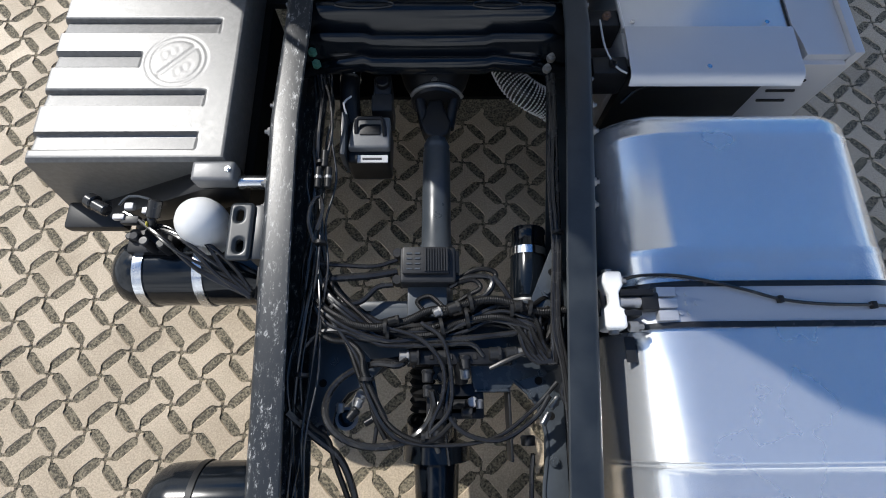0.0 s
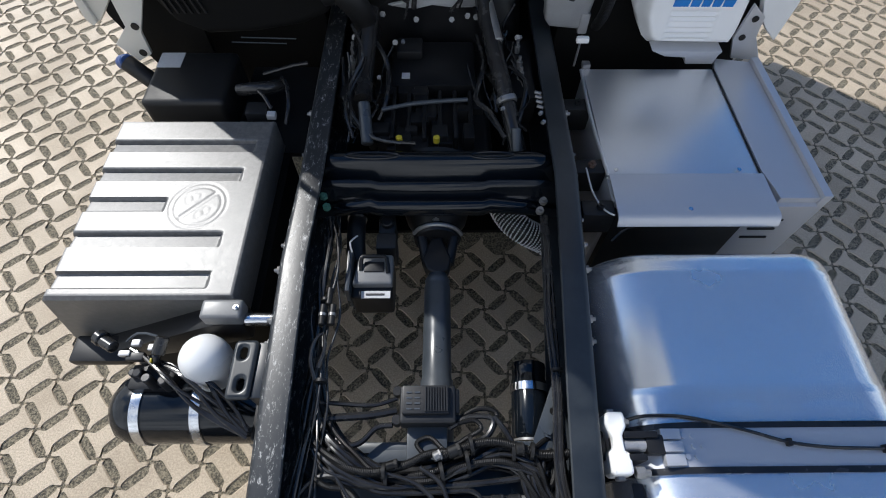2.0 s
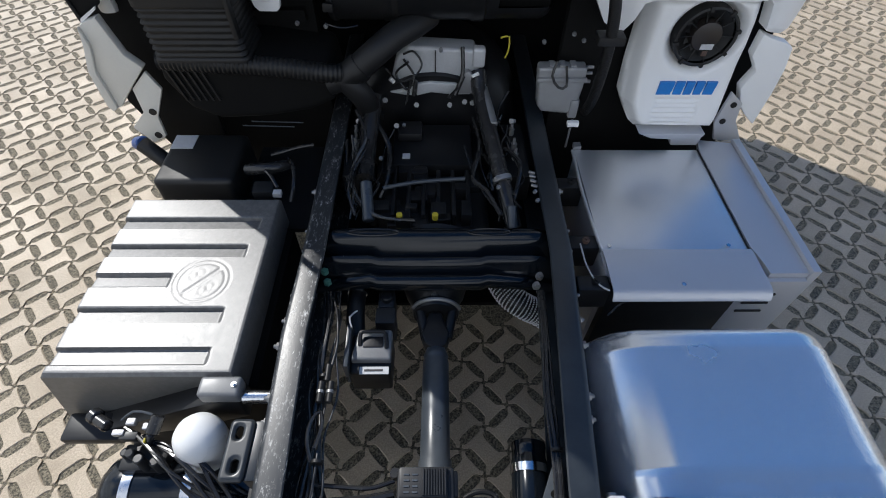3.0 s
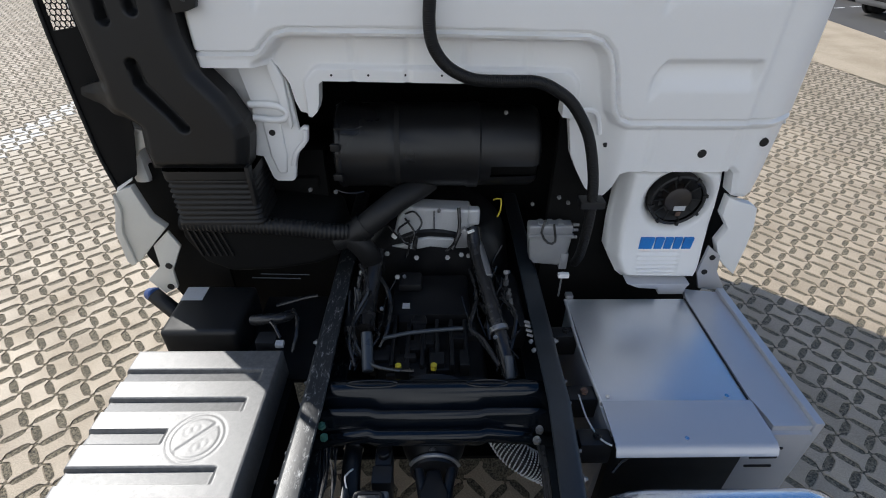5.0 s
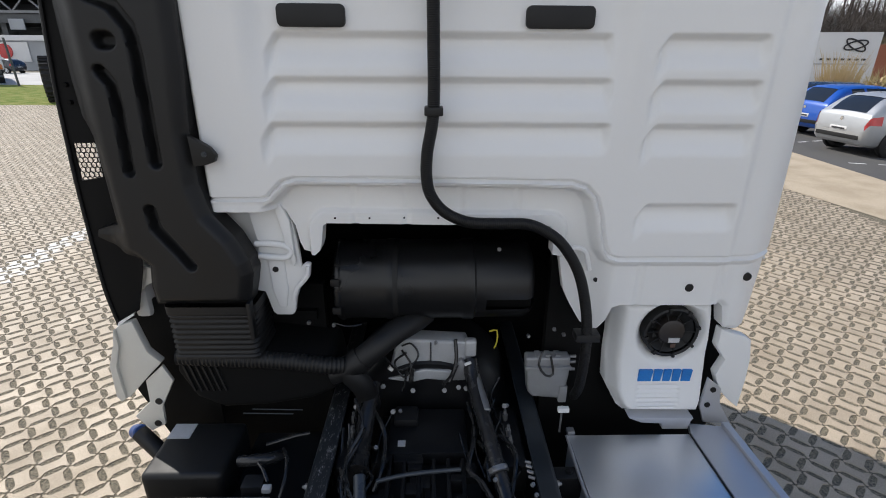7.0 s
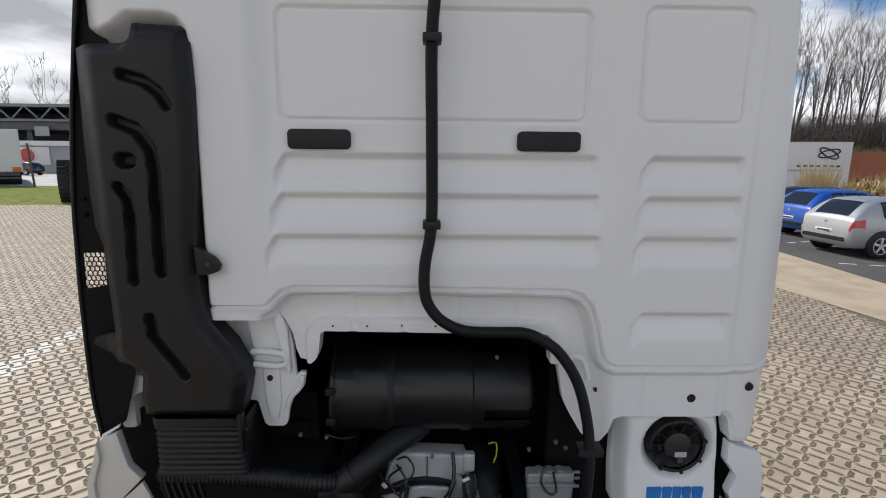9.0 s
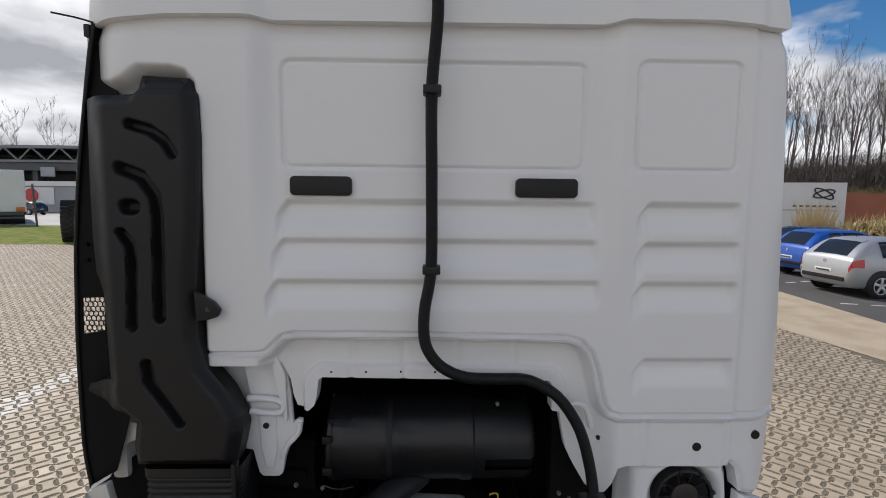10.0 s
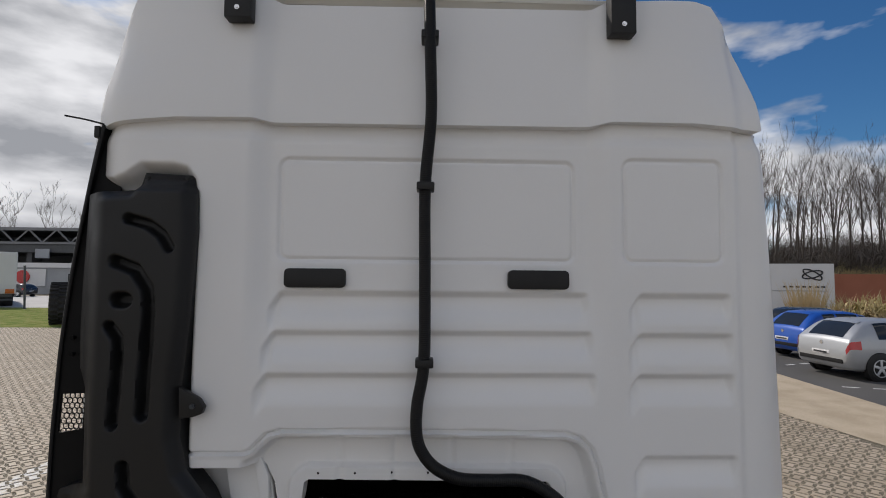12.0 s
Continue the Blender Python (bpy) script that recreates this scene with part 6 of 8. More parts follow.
for x in (-0.055, -0.02, 0.02, 0.06, 0.10, 0.14, 0.18):
    part("coupling", rods((x, 0.345, 0.82), (x + 0.018, 0.345, 0.82), 0.022 if x < 0.05 else 0.02, n=14), PLASTIC if x != -0.055 else ECU, valve)
for x, r, m in ((-0.045, 0.026, ECU), (0.0, 0.024, FRAME_DARK), (0.045, 0.025, ECU), (0.105, 0.024, FRAME_DARK), (0.145, 0.027, ECU), (0.19, 0.022, ECU)):
    part("hex_nut", rods((x, 0.345, 0.83), (x + 0.011, 0.345, 0.83), r, n=6, cap=0.002), m, valve)
for x, y, z in ((0.03, 0.30, 0.80), (0.03, 0.27, 0.79), (0.105, 0.24, 0.785)):
    part("port", rods((x, y, z), (x, y, z + 0.022), 0.013, n=12, cap=0.002), CAST if y < 0.25 else FRAME_DARK, valve)
part("block", boxed(-0.01, 0.135, 0.20, 0.285, 0.70, 0.775, 0.008), FRAME_DARK, valve)
part("drop_leg", rods((0.075, 0.34, 0.84), (0.078, 0.29, 0.80), 0.017, n=14), FRAME_DARK, valve)
part("plunger", rods((0.06, 0.235, 0.78), (0.09, 0.235, 0.80), 0.012, n=12), ECU, valve)
part("mount", boxed(0.03, 0.12, 0.21, 0.26, 0.74, 0.775, 0.005), FRAME_DARK, valve)
sensor = thing("level_sensor", "round black sensor with zinc collar on the gusset", "sensor", at=(-0.2, 0.23, 0.75))
part("base", lathe((-0.205, 0.205, 0.76), (-0.205, 0.205, 0.80), [(0, 0.022), (0.02, 0.024), (0.022, 0.017), (0.03, 0.02), (0.03, 0.012), (0.04, 0.012), (0.04, 0.001)], 24), GLOSS_BLACK, sensor)
part("collar", lathe((-0.205, 0.205, 0.775), (-0.205, 0.205, 0.782), [(0, 0.024), (0, 0.028), (0.007, 0.028), (0.007, 0.024)], 24), GALV, sensor)
part("plug", rods((-0.19, 0.23, 0.78), (-0.165, 0.265, 0.80), 0.013, n=12), CAST, sensor)


# ---- wiring ----
def harness(name, label, routes, mat=RUBBER, at=(0, 0.4, 0.8), ties=()):
    th = thing(name, label, "cables", at=at)
    for pts, r, kind in routes:
        if kind:
            part("conduit", sweep(pts, r * 0.95, n=8, ribs=r * 0.09, pitch=0.0042), CORR, th)
        else:
            part("cable", sweep(pts, r, n=8, step=0.012), mat, th)
    for p, r, d in ties:
        part("tie", rods(Vector(p) - Vector(d) * 0.004, Vector(p) + Vector(d) * 0.004, r * 0.8, n=12), PLASTIC, th)
    return th


rng = random.Random(21)
routes = []
for k in range(20):
    o = rng.uniform(-0.045, 0.045)
    o2 = o * rng.uniform(-0.4, 1.0) + rng.uniform(-0.01, 0.01)
    r = rng.choice((0.0035, 0.0045, 0.0055, 0.0065, 0.008, 0.0095))
    z = 0.85 + rng.uniform(-0.035, 0.03)
    j = lambda a=0.012: rng.uniform(-a, a)
    routes.append(([(-0.312 + j(0.008), 0.80 + j(0.1), z - 0.02), (-0.300 + 0.4 * o, 0.62 + j(0.02), z - 0.01), (-0.272 + o * 0.8, 0.515 + j(), z), (-0.21 + o * 0.6, 0.445 + o * 0.6 + j(), z + 0.01 + j()), (-0.11, 0.400 + o2 * 0.8 + j(0.008), z + j()), (0.0, 0.400 + o2 * 0.7 + j(0.006), z + j()),
                    (0.08, 0.425 + o2 * 0.7 + j(0.006), z + j()), (0.17, 0.448 + o * 0.6 + j(), z + j()), (0.245, 0.43 + o * 0.8 + j(), z + j()), (0.29 + j(), 0.42 + o + j(0.03), z - 0.02), (0.325, 0.46 + j(0.08), z - 0.03)], r, k % 3 == 1 and r > 0.005))
ties = [((-0.235, 0.465, 0.865), 0.03, (0.8, -0.6, 0)), ((-0.10, 0.405, 0.87), 0.034, (1, 0, 0)), ((0.03, 0.41, 0.875), 0.036, (1, 0.2, 0)), ((0.09, 0.435, 0.875), 0.036, (1, 0.2, 0)), ((0.20, 0.455, 0.87), 0.034, (1, 0, 0))]
harness("cable_bundle", "thick bundle of black cables tied across the frame", routes, ties=ties)
routes = []
for k in range(6):
    x = -0.318 + 0.010 * k
    r = rng.choice((0.003, 0.004, 0.005))
    routes.append(([(x - 0.012, -0.25, 0.90)] + [(x + rng.uniform(-0.016, 0.016) + 0.012 * (0.3 < yy < 0.9), yy, 0.895 + rng.uniform(-0.02, 0.015)) for yy in (0.0, 0.16, 0.30, 0.44, 0.56, 0.68, 0.80, 0.92, 1.03)] + [(x - 0.01, 1.14, 0.88)], r, False))
routes.append(([(-0.285, 0.62, 0.91), (-0.30, 0.67, 0.92), (-0.295, 0.72, 0.92), (-0.275, 0.74, 0.92), (-0.268, 0.70, 0.92), (-0.28, 0.65, 0.915)], 0.005, False))
routes.append(([(-0.27, 0.87, 0.90), (-0.262, 0.95, 0.90), (-0.275, 1.05, 0.90), (-0.30, 1.12, 0.89)], 0.004, False))
harness("rail_loom", "loom of thin black cables along the rail", routes, at=(-0.3, 0.4, 0.88), ties=[((-0.285, 0.845, 0.905), 0.014, (0, 1, 0)), ((-0.29, 0.30, 0.905), 0.02, (0, 1, 0)), ((-0.27, 0.62, 0.905), 0.02, (0, 1, 0))])
plugs = thing("inline_connectors", "two black inline connectors in the loom", "connector", at=(-0.28, 0.82, 0.9))
for x, y in ((-0.288, 0.80), (-0.262, 0.80)):
    part("connector", rods((x, y - 0.03, 0.905), (x, y + 0.03, 0.905), 0.009, n=12, cap=0.002), PLASTIC, plugs)
    part("ring", rods((x, y - 0.004, 0.905), (x, y + 0.004, 0.905), 0.0105, n=12), GALV, plugs)
part("connector", rods((-0.275, 0.83, 0.905), (-0.275, 0.88, 0.905), 0.009, n=12, cap=0.002), PLASTIC, plugs)
routes = []
for k in range(5):
    x = 0.325 - 0.004 * k
    r = rng.choice((0.004, 0.005, 0.006))
    routes.append(([(x, -0.25, 0.88), (x + 0.004, 0.10, 0.89), (x - 0.005 * math.sin(k), 0.30, 0.885), (x - 0.01, 0.42, 0.88), (x + 0.006, 0.60, 0.885), (x + 0.012 + 0.006 * math.cos(2 * k), 0.80, 0.88), (x + 0.03, 1.0, 0.88), (x + 0.04, 1.15, 0.87)], r, False))
for k in range(5):
    routes.append(([(0.245 + 0.008 * k, 0.46, 0.86), (0.22 + 0.012 * k, 0.40, 0.87), (0.235 + 0.012 * k, 0.345, 0.87), (0.27 + 0.008 * k, 0.325, 0.87), (0.30, 0.36 + 0.01 * k, 0.87), (0.31, 0.45, 0.87)], 0.0065, False))
harness("rail_loom", "black cables hanging along the inner rail face", routes, at=(0.3, 0.4, 0.88))
loop_c = Vector((-0.115, 0.235, 0.87))
big = [(loop_c.x + 0.125 * math.cos(a), loop_c.y + 0.092 * math.sin(a), 0.875 + 0.02 * math.sin(2 * a)) for a in [radians(d) for d in range(70, 400, 22)]]
routes = [([(-0.05, 0.345, 0.84)] + big, 0.0085, False)]
routes.append(([(-0.27, 0.47, 0.87), (-0.20, 0.38, 0.88), (-0.15, 0.27, 0.88), (-0.08, 0.18, 0.88), (0.0, 0.155, 0.88), (0.06, 0.20, 0.88)], 0.006, True))
routes.append(([(-0.26, 0.46, 0.88), (-0.17, 0.34, 0.885), (-0.14, 0.25, 0.89), (-0.08, 0.165, 0.885), (0.03, 0.145, 0.87), (0.15, 0.16, 0.86), (0.24, 0.22, 0.86), (0.30, 0.28, 0.87)], 0.005, False))
routes.append(([(-0.22, 0.40, 0.87), (-0.155, 0.33, 0.88), (-0.13, 0.22, 0.88), (-0.10, 0.16, 0.87)], 0.006, True))
routes.append(([(-0.10, 0.41, 0.89), (-0.02, 0.38, 0.895), (0.03, 0.32, 0.895), (0.03, 0.25, 0.89), (0.0, 0.18, 0.88), (0.02, 0.13, 0.86)], 0.0055, False))
routes.append(([(0.05, 0.30, 0.87), (0.04, 0.22, 0.88), (0.08, 0.17, 0.88), (0.16, 0.155, 0.87), (0.24, 0.20, 0.87), (0.28, 0.25, 0.87)], 0.006, False))
routes.append(([(-0.29, 0.42, 0.87), (-0.24, 0.385, 0.88), (-0.19, 0.375, 0.88), (-0.16, 0.345, 0.885), (-0.15, 0.30, 0.89), (-0.10, 0.20, 0.88)], 0.007, True))
routes.append(([(-0.32, 0.22, 0.90), (-0.26, 0.165, 0.86), (-0.21, 0.12, 0.83), (-0.18, 0.05, 0.80), (-0.16, -0.05, 0.78)], 0.009, False))
routes.append(([(0.05, 0.51, 0.88), (0.10, 0.535, 0.885), (0.155, 0.53, 0.885), (0.14, 0.49, 0.885), (0.09, 0.47, 0.88)], 0.007, False))
routes.append(([(0.06, 0.525, 0.875), (0.12, 0.555, 0.88), (0.165, 0.545, 0.88), (0.15, 0.50, 0.88), (0.10, 0.45, 0.88)], 0.0065, True))
routes.append(([(-0.08, 0.555, 0.87), (-0.15, 0.545, 0.865), (-0.24, 0.54, 0.86), (-0.29, 0.53, 0.86)], 0.0105, False))
routes.append(([(-0.08, 0.585, 0.87), (-0.14, 0.57, 0.865), (-0.22, 0.575, 0.86), (-0.29, 0.58, 0.86)], 0.006, False))
routes.append(([(-0.09, 0.52, 0.87), (-0.13, 0.515, 0.865), (-0.17, 0.48, 0.86), (-0.23, 0.47, 0.86)], 0.0075, False))
routes.append(([(0.0, 0.44, 0.87), (-0.03, 0.475, 0.87), (0.0, 0.49, 0.87), (0.03, 0.465, 0.875), (0.05, 0.44, 0.875)], 0.006, True))
harness("loose_cables", "looped black cables and conduits over the cross member", routes, at=(0, 0.3, 0.86), ties=[((-0.015, 0.165, 0.885), 0.014, (1, 0, 0)), ((-0.145, 0.29, 0.89), 0.022, (0, 1, 0))])

routes = [
    ([(-0.31, 0.36, 0.86), (-0.27, 0.40, 0.87), (-0.21, 0.405, 0.88), (-0.15, 0.385, 0.88), (-0.08, 0.382, 0.87), (0.06, 0.384, 0.87), (0.18, 0.395, 0.86), (0.28, 0.41, 0.86)], 0.0075, False),
    ([(-0.16, 0.395, 0.875), (-0.11, 0.370, 0.875), (0.02, 0.370, 0.87), (0.10, 0.372, 0.865), (0.13, 0.345, 0.85)], 0.006, False),
    ([(-0.145, 0.335, 0.83), (-0.10, 0.338, 0.83), (-0.055, 0.345, 0.83)], 0.008, False),
    ([(0.145, 0.315, 0.85), (0.19, 0.335, 0.86), (0.24, 0.35, 0.865), (0.30, 0.345, 0.86)], 0.0055, False),
    ([(0.22, 0.45, 0.87), (0.245, 0.41, 0.875), (0.262, 0.37, 0.875), (0.285, 0.345, 0.87), (0.305, 0.36, 0.87), (0.305, 0.42, 0.87), (0.295, 0.46, 0.865)], 0.0065, True),
    ([(0.25, 0.455, 0.87), (0.265, 0.41, 0.875), (0.275, 0.37, 0.87), (0.30, 0.35, 0.865), (0.32, 0.38, 0.865), (0.322, 0.47, 0.86)], 0.006, True),
    ([(0.19, 0.46, 0.865), (0.215, 0.41, 0.875), (0.245, 0.36, 0.875), (0.255, 0.345, 0.87)], 0.007, True),
    ([(-0.30, 0.52, 0.86), (-0.27, 0.475, 0.875), (-0.21, 0.43, 0.885), (-0.14, 0.412, 0.885), (-0.06, 0.425, 0.885), (0.0, 0.45, 0.885), (0.06, 0.455, 0.885)], 0.0095, True),
    ([(0.02, 0.44, 0.885), (0.10, 0.468, 0.89), (0.16, 0.475, 0.89), (0.22, 0.462, 0.885), (0.27, 0.448, 0.875), (0.335, 0.452, 0.87)], 0.0105, True),
    ([(0.07, 0.52, 0.885), (0.11, 0.525, 0.89), (0.125, 0.505, 0.89), (0.09, 0.485, 0.885), (0.05, 0.46, 0.88)], 0.006, True),
    ([(0.16, 0.535, 0.885), (0.185, 0.50, 0.885), (0.205, 0.465, 0.88)], 0.007, False),
    ([(0.335, 0.30, 0.87), (0.31, 0.26, 0.865), (0.325, 0.21, 0.86), (0.318, 0.12, 0.86), (0.325, 0.0, 0.86), (0.33, -0.12, 0.86)], 0.006, False),
    ([(0.245, 0.12, 0.80), (0.24, 0.05, 0.78), (0.235, -0.10, 0.76)], 0.006, False),
    ([(-0.30, 0.235, 0.89), (-0.27, 0.19, 0.87), (-0.235, 0.16, 0.85), (-0.215, 0.10, 0.83), (-0.185, 0.02, 0.80)], 0.0065, True),
    ([(-0.135, 0.30, 0.875), (-0.12, 0.22, 0.87), (-0.128, 0.14, 0.855)], 0.005, False),
    ([(0.04, 0.27, 0.86), (0.035, 0.19, 0.85), (0.045, 0.10, 0.82)], 0.0045, False),
    ([(-0.02, 0.42, 0.895), (0.03, 0.38, 0.90), (0.05, 0.30, 0.90), (0.045, 0.22, 0.89), (0.0, 0.17, 0.88)], 0.0055, False),
]
harness("valve_cables", "black hoses and corrugated conduits on the cross member", routes, at=(0.05, 0.35, 0.86), ties=[((-0.105, 0.412, 0.885), 0.026, (1, 0, 0)), ((0.10, 0.468, 0.89), 0.030, (1, 0.2, 0)), ((0.245, 0.455, 0.88), 0.026, (1, -0.2, 0)), ((0.285, 0.345, 0.87), 0.016, (1, 0, 0)), ((0.33, 0.65, 0.885), 0.02, (0, 1, 0))])
rng = random.Random(41)
joints = thing("hose_couplings", "black and zinc push-fit couplings on the cables", "couplings", at=(0.0, 0.3, 0.85))
for x, y, z, a, r, m in ((-0.06, 0.345, 0.85, 0, 0.017, GALV), (-0.035, 0.345, 0.85, 0, 0.021, ECU), (0.03, 0.346, 0.85, 0, 0.020, ECU), (0.085, 0.330, 0.85, 90, 0.016, ECU), (0.085, 0.305, 0.845, 90, 0.013, GALV), (0.16, 0.350, 0.85, 0, 0.019, ECU), (0.20, 0.352, 0.85, 0, 0.017, ECU),
                         (0.225, 0.353, 0.85, 0, 0.013, GALV), (-0.005, 0.30, 0.84, 90, 0.016, ECU), (-0.005, 0.265, 0.84, 90, 0.013, ECU), (0.015, 0.225, 0.84, 40, 0.011, GALV), (0.0, 0.205, 0.84, 60, 0.010, GALV), (0.04, 0.245, 0.83, 0, 0.012, FRAME_DARK), (0.09, 0.215, 0.81, 0, 0.013, ECU), (0.12, 0.235, 0.81, 90, 0.011, GALV),
                         (-0.17, 0.24, 0.83, 70, 0.012, GALV), (-0.185, 0.215, 0.82, 50, 0.013, FRAME_DARK), (-0.215, 0.23, 0.82, 90, 0.011, GALV), (-0.14, 0.20, 0.84, 30, 0.010, FRAME_DARK), (-0.085, 0.425, 0.90, 15, 0.012, CORR), (0.02, 0.445, 0.895, 25, 0.013, GALV), (0.06, 0.455, 0.895, 20, 0.017, PLASTIC), (0.215, 0.458, 0.895, 0, 0.017, PLASTIC),
                         (0.275, 0.20, 0.83, 60, 0.010, GALV), (0.30, 0.235, 0.83, 50, 0.009, GALV), (0.235, 0.15, 0.80, 90, 0.020, FRAME_DARK), (-0.255, 0.175, 0.85, 40, 0.013, FRAME_DARK)):
    d = Vector((math.cos(radians(a)), math.sin(radians(a)), 0)) * rng.uniform(0.010, 0.018)
    p = Vector((x, y, z))
    nut = part("coupling", rods(p - d, p + d, r * 0.85, n=14, cap=0.002), m, joints)
    part("collar", rods(p + d * 0.4, p + d * 0.75, r, n=6), m, nut)

# ---- background ----
def tree(name, x, y, h, seed, label, spread=0.28, mat=None, parent_group="bare trees", z=0.0, crown=0.0):
    rng = random.Random(seed)
    verts, faces = [], []

    def limb(p, d, length, r, depth):
        q = p
        segs = 4
        pts = [(p, r)]
        for k in range(segs):
            d = (d + Vector((rng.uniform(-1, 1), rng.uniform(-1, 1), rng.uniform(-0.1, 0.6))) * (0.07 if depth == 0 else 0.24)).normalized()
            q = q + d * (length / segs)
            pts.append((q, r * (1 - 0.62 * (k + 1) / segs)))
        n = 5 if depth < 2 else 3
        base = len(verts)
        for c, rad in pts:
            u = d.orthogonal().normalized()
            w = d.cross(u)
            for i in range(n):
                a = 2 * math.pi * i / n
                verts.append(tuple(c + (u * math.cos(a) + w * math.sin(a)) * rad))
        for k in range(segs):
            for i in range(n):
                faces.append((base + k * n + i, base + k * n + (i + 1) % n, base + (k + 1) * n + (i + 1) % n, base + (k + 1) * n + i))
        if depth < 4:
            for _ in range(rng.choice((3, 4)) if depth else 7):
                k = rng.uniform(0.3, 1.0) if depth else rng.uniform(0.3, 0.98)
                i = min(segs - 1, int(k * segs))
                o = pts[i][0].lerp(pts[i + 1][0], k * segs - i)
                side = Vector((rng.uniform(-1, 1), rng.uniform(-1, 1), rng.uniform(0.2, 1.0))).normalized()
                nd = (d * 0.9 + side * (0.55 + 0.35 * crown) + Vector((0, 0, 0.25 - 0.1 * crown))).normalized()
                limb(o, nd, length * rng.uniform(0.38, 0.6 + 0.05 * crown), max(0.007 + 0.016 * crown, pts[i + 1][1] * rng.uniform(0.35, 0.6)), depth + 1)

    limb(Vector((x, y, z)), Vector((rng.uniform(-0.05, 0.05), rng.uniform(-0.05, 0.05), 1)), h * 0.68, h * (0.0095 + 0.001 * crown), 0)
    me = bpy.data.meshes.new(name)
    me.from_pydata(verts, [], faces)
    me.update()
    return tagged(part(name, me, mat or BARK), label, "tree", parent_group)


BARK = material("bark", (0.105, 0.088, 0.075), 0.9, second=(0.06, 0.05, 0.043), scale=4, grain=30, bump=0.3)
GRASS = material("grass", (0.13, 0.19, 0.03), 0.95, spec=0.08, second=(0.30, 0.28, 0.10), scale=1.6, amount=0.8, grain=18, bump=0.6, bump_dist=0.05)
DRYGRASS = material("dry_grass", (0.62, 0.49, 0.29), 0.85, second=(0.44, 0.34, 0.18), scale=3, grain=20, bump=0.3)
SHRUB = material("shrub_leaves", (0.36, 0.31, 0.11), 0.8, second=(0.60, 0.46, 0.29), scale=1.5, amount=0.9, grain=10)
SLOPE = material("dry_bank", (0.26, 0.21, 0.12), 0.95, spec=0.1, second=(0.13, 0.13, 0.06), scale=0.6, amount=0.9, grain=6, bump=0.8, bump_dist=0.1)
REDWALL = material("red_brown_wall", (0.36, 0.13, 0.075), 0.8, second=(0.30, 0.11, 0.065), scale=1.0, grain=40)
SIGNWHITE = material("sign_panel", (0.72, 0.72, 0.72), 0.5, second=(0.64, 0.64, 0.65), scale=0.7)
TRAILER = material("trailer_side", (0.66, 0.67, 0.68), 0.5, second=(0.58, 0.59, 0.60), scale=0.8)
GREYBUILD = material("far_building", (0.36, 0.38, 0.40), 0.7, second=(0.30, 0.31, 0.33), scale=0.4)
TRUSS = material("grey_truss_steel", (0.20, 0.205, 0.21), 0.6, second=(0.15, 0.155, 0.16), scale=0.5)
STEELDARK = material("truss_steel", (0.09, 0.095, 0.10), 0.6)
GLASS = material("dark_car_glass", (0.02, 0.022, 0.025), 0.06, rough_var=0.02, bump=0.0)
SILVERCAR = material("silver_car_paint", (0.45, 0.46, 0.47), 0.32, 0.45, coat=0.25, bump=0.0, second=(0.43, 0.44, 0.45), fine_amp=0.0, rough_var=0.02)
BLUECAR = material("blue_car_paint", (0.015, 0.09, 0.42), 0.30, 0.1, coat=0.4, bump=0.0, second=(0.015, 0.08, 0.40), fine_amp=0.0, rough_var=0.02)
DARKCAR = material("dark_car_paint", (0.02, 0.022, 0.03), 0.25, 0.2, coat=0.8, bump=0.0)
REDLIGHT = material("red_tail_light", (0.55, 0.02, 0.02), 0.15, coat=0.6, bump=0.0)
STRAW = material("straw", (0.42, 0.34, 0.18), 0.9, second=(0.26, 0.21, 0.11), scale=2, grain=20)
ORANGELIGHT = material("orange_reflector", (0.6, 0.16, 0.03), 0.3, bump=0.0)
TYRE = material("tyre_rubber", (0.018, 0.018, 0.018), 0.8, grain=60, bump=0.4)
PAINTLINE = material("white_road_paint", (0.62, 0.62, 0.60), 0.8, second=(0.35, 0.35, 0.34), scale=5, amount=0.8)


def patch(name, pts, z, mat, label, category):
    bm = bmesh.new()
    bm.faces.new([bm.verts.new((x, y, z)) for x, y in pts])
    return tagged(part(name, bm, mat), label, category, "", "structure")


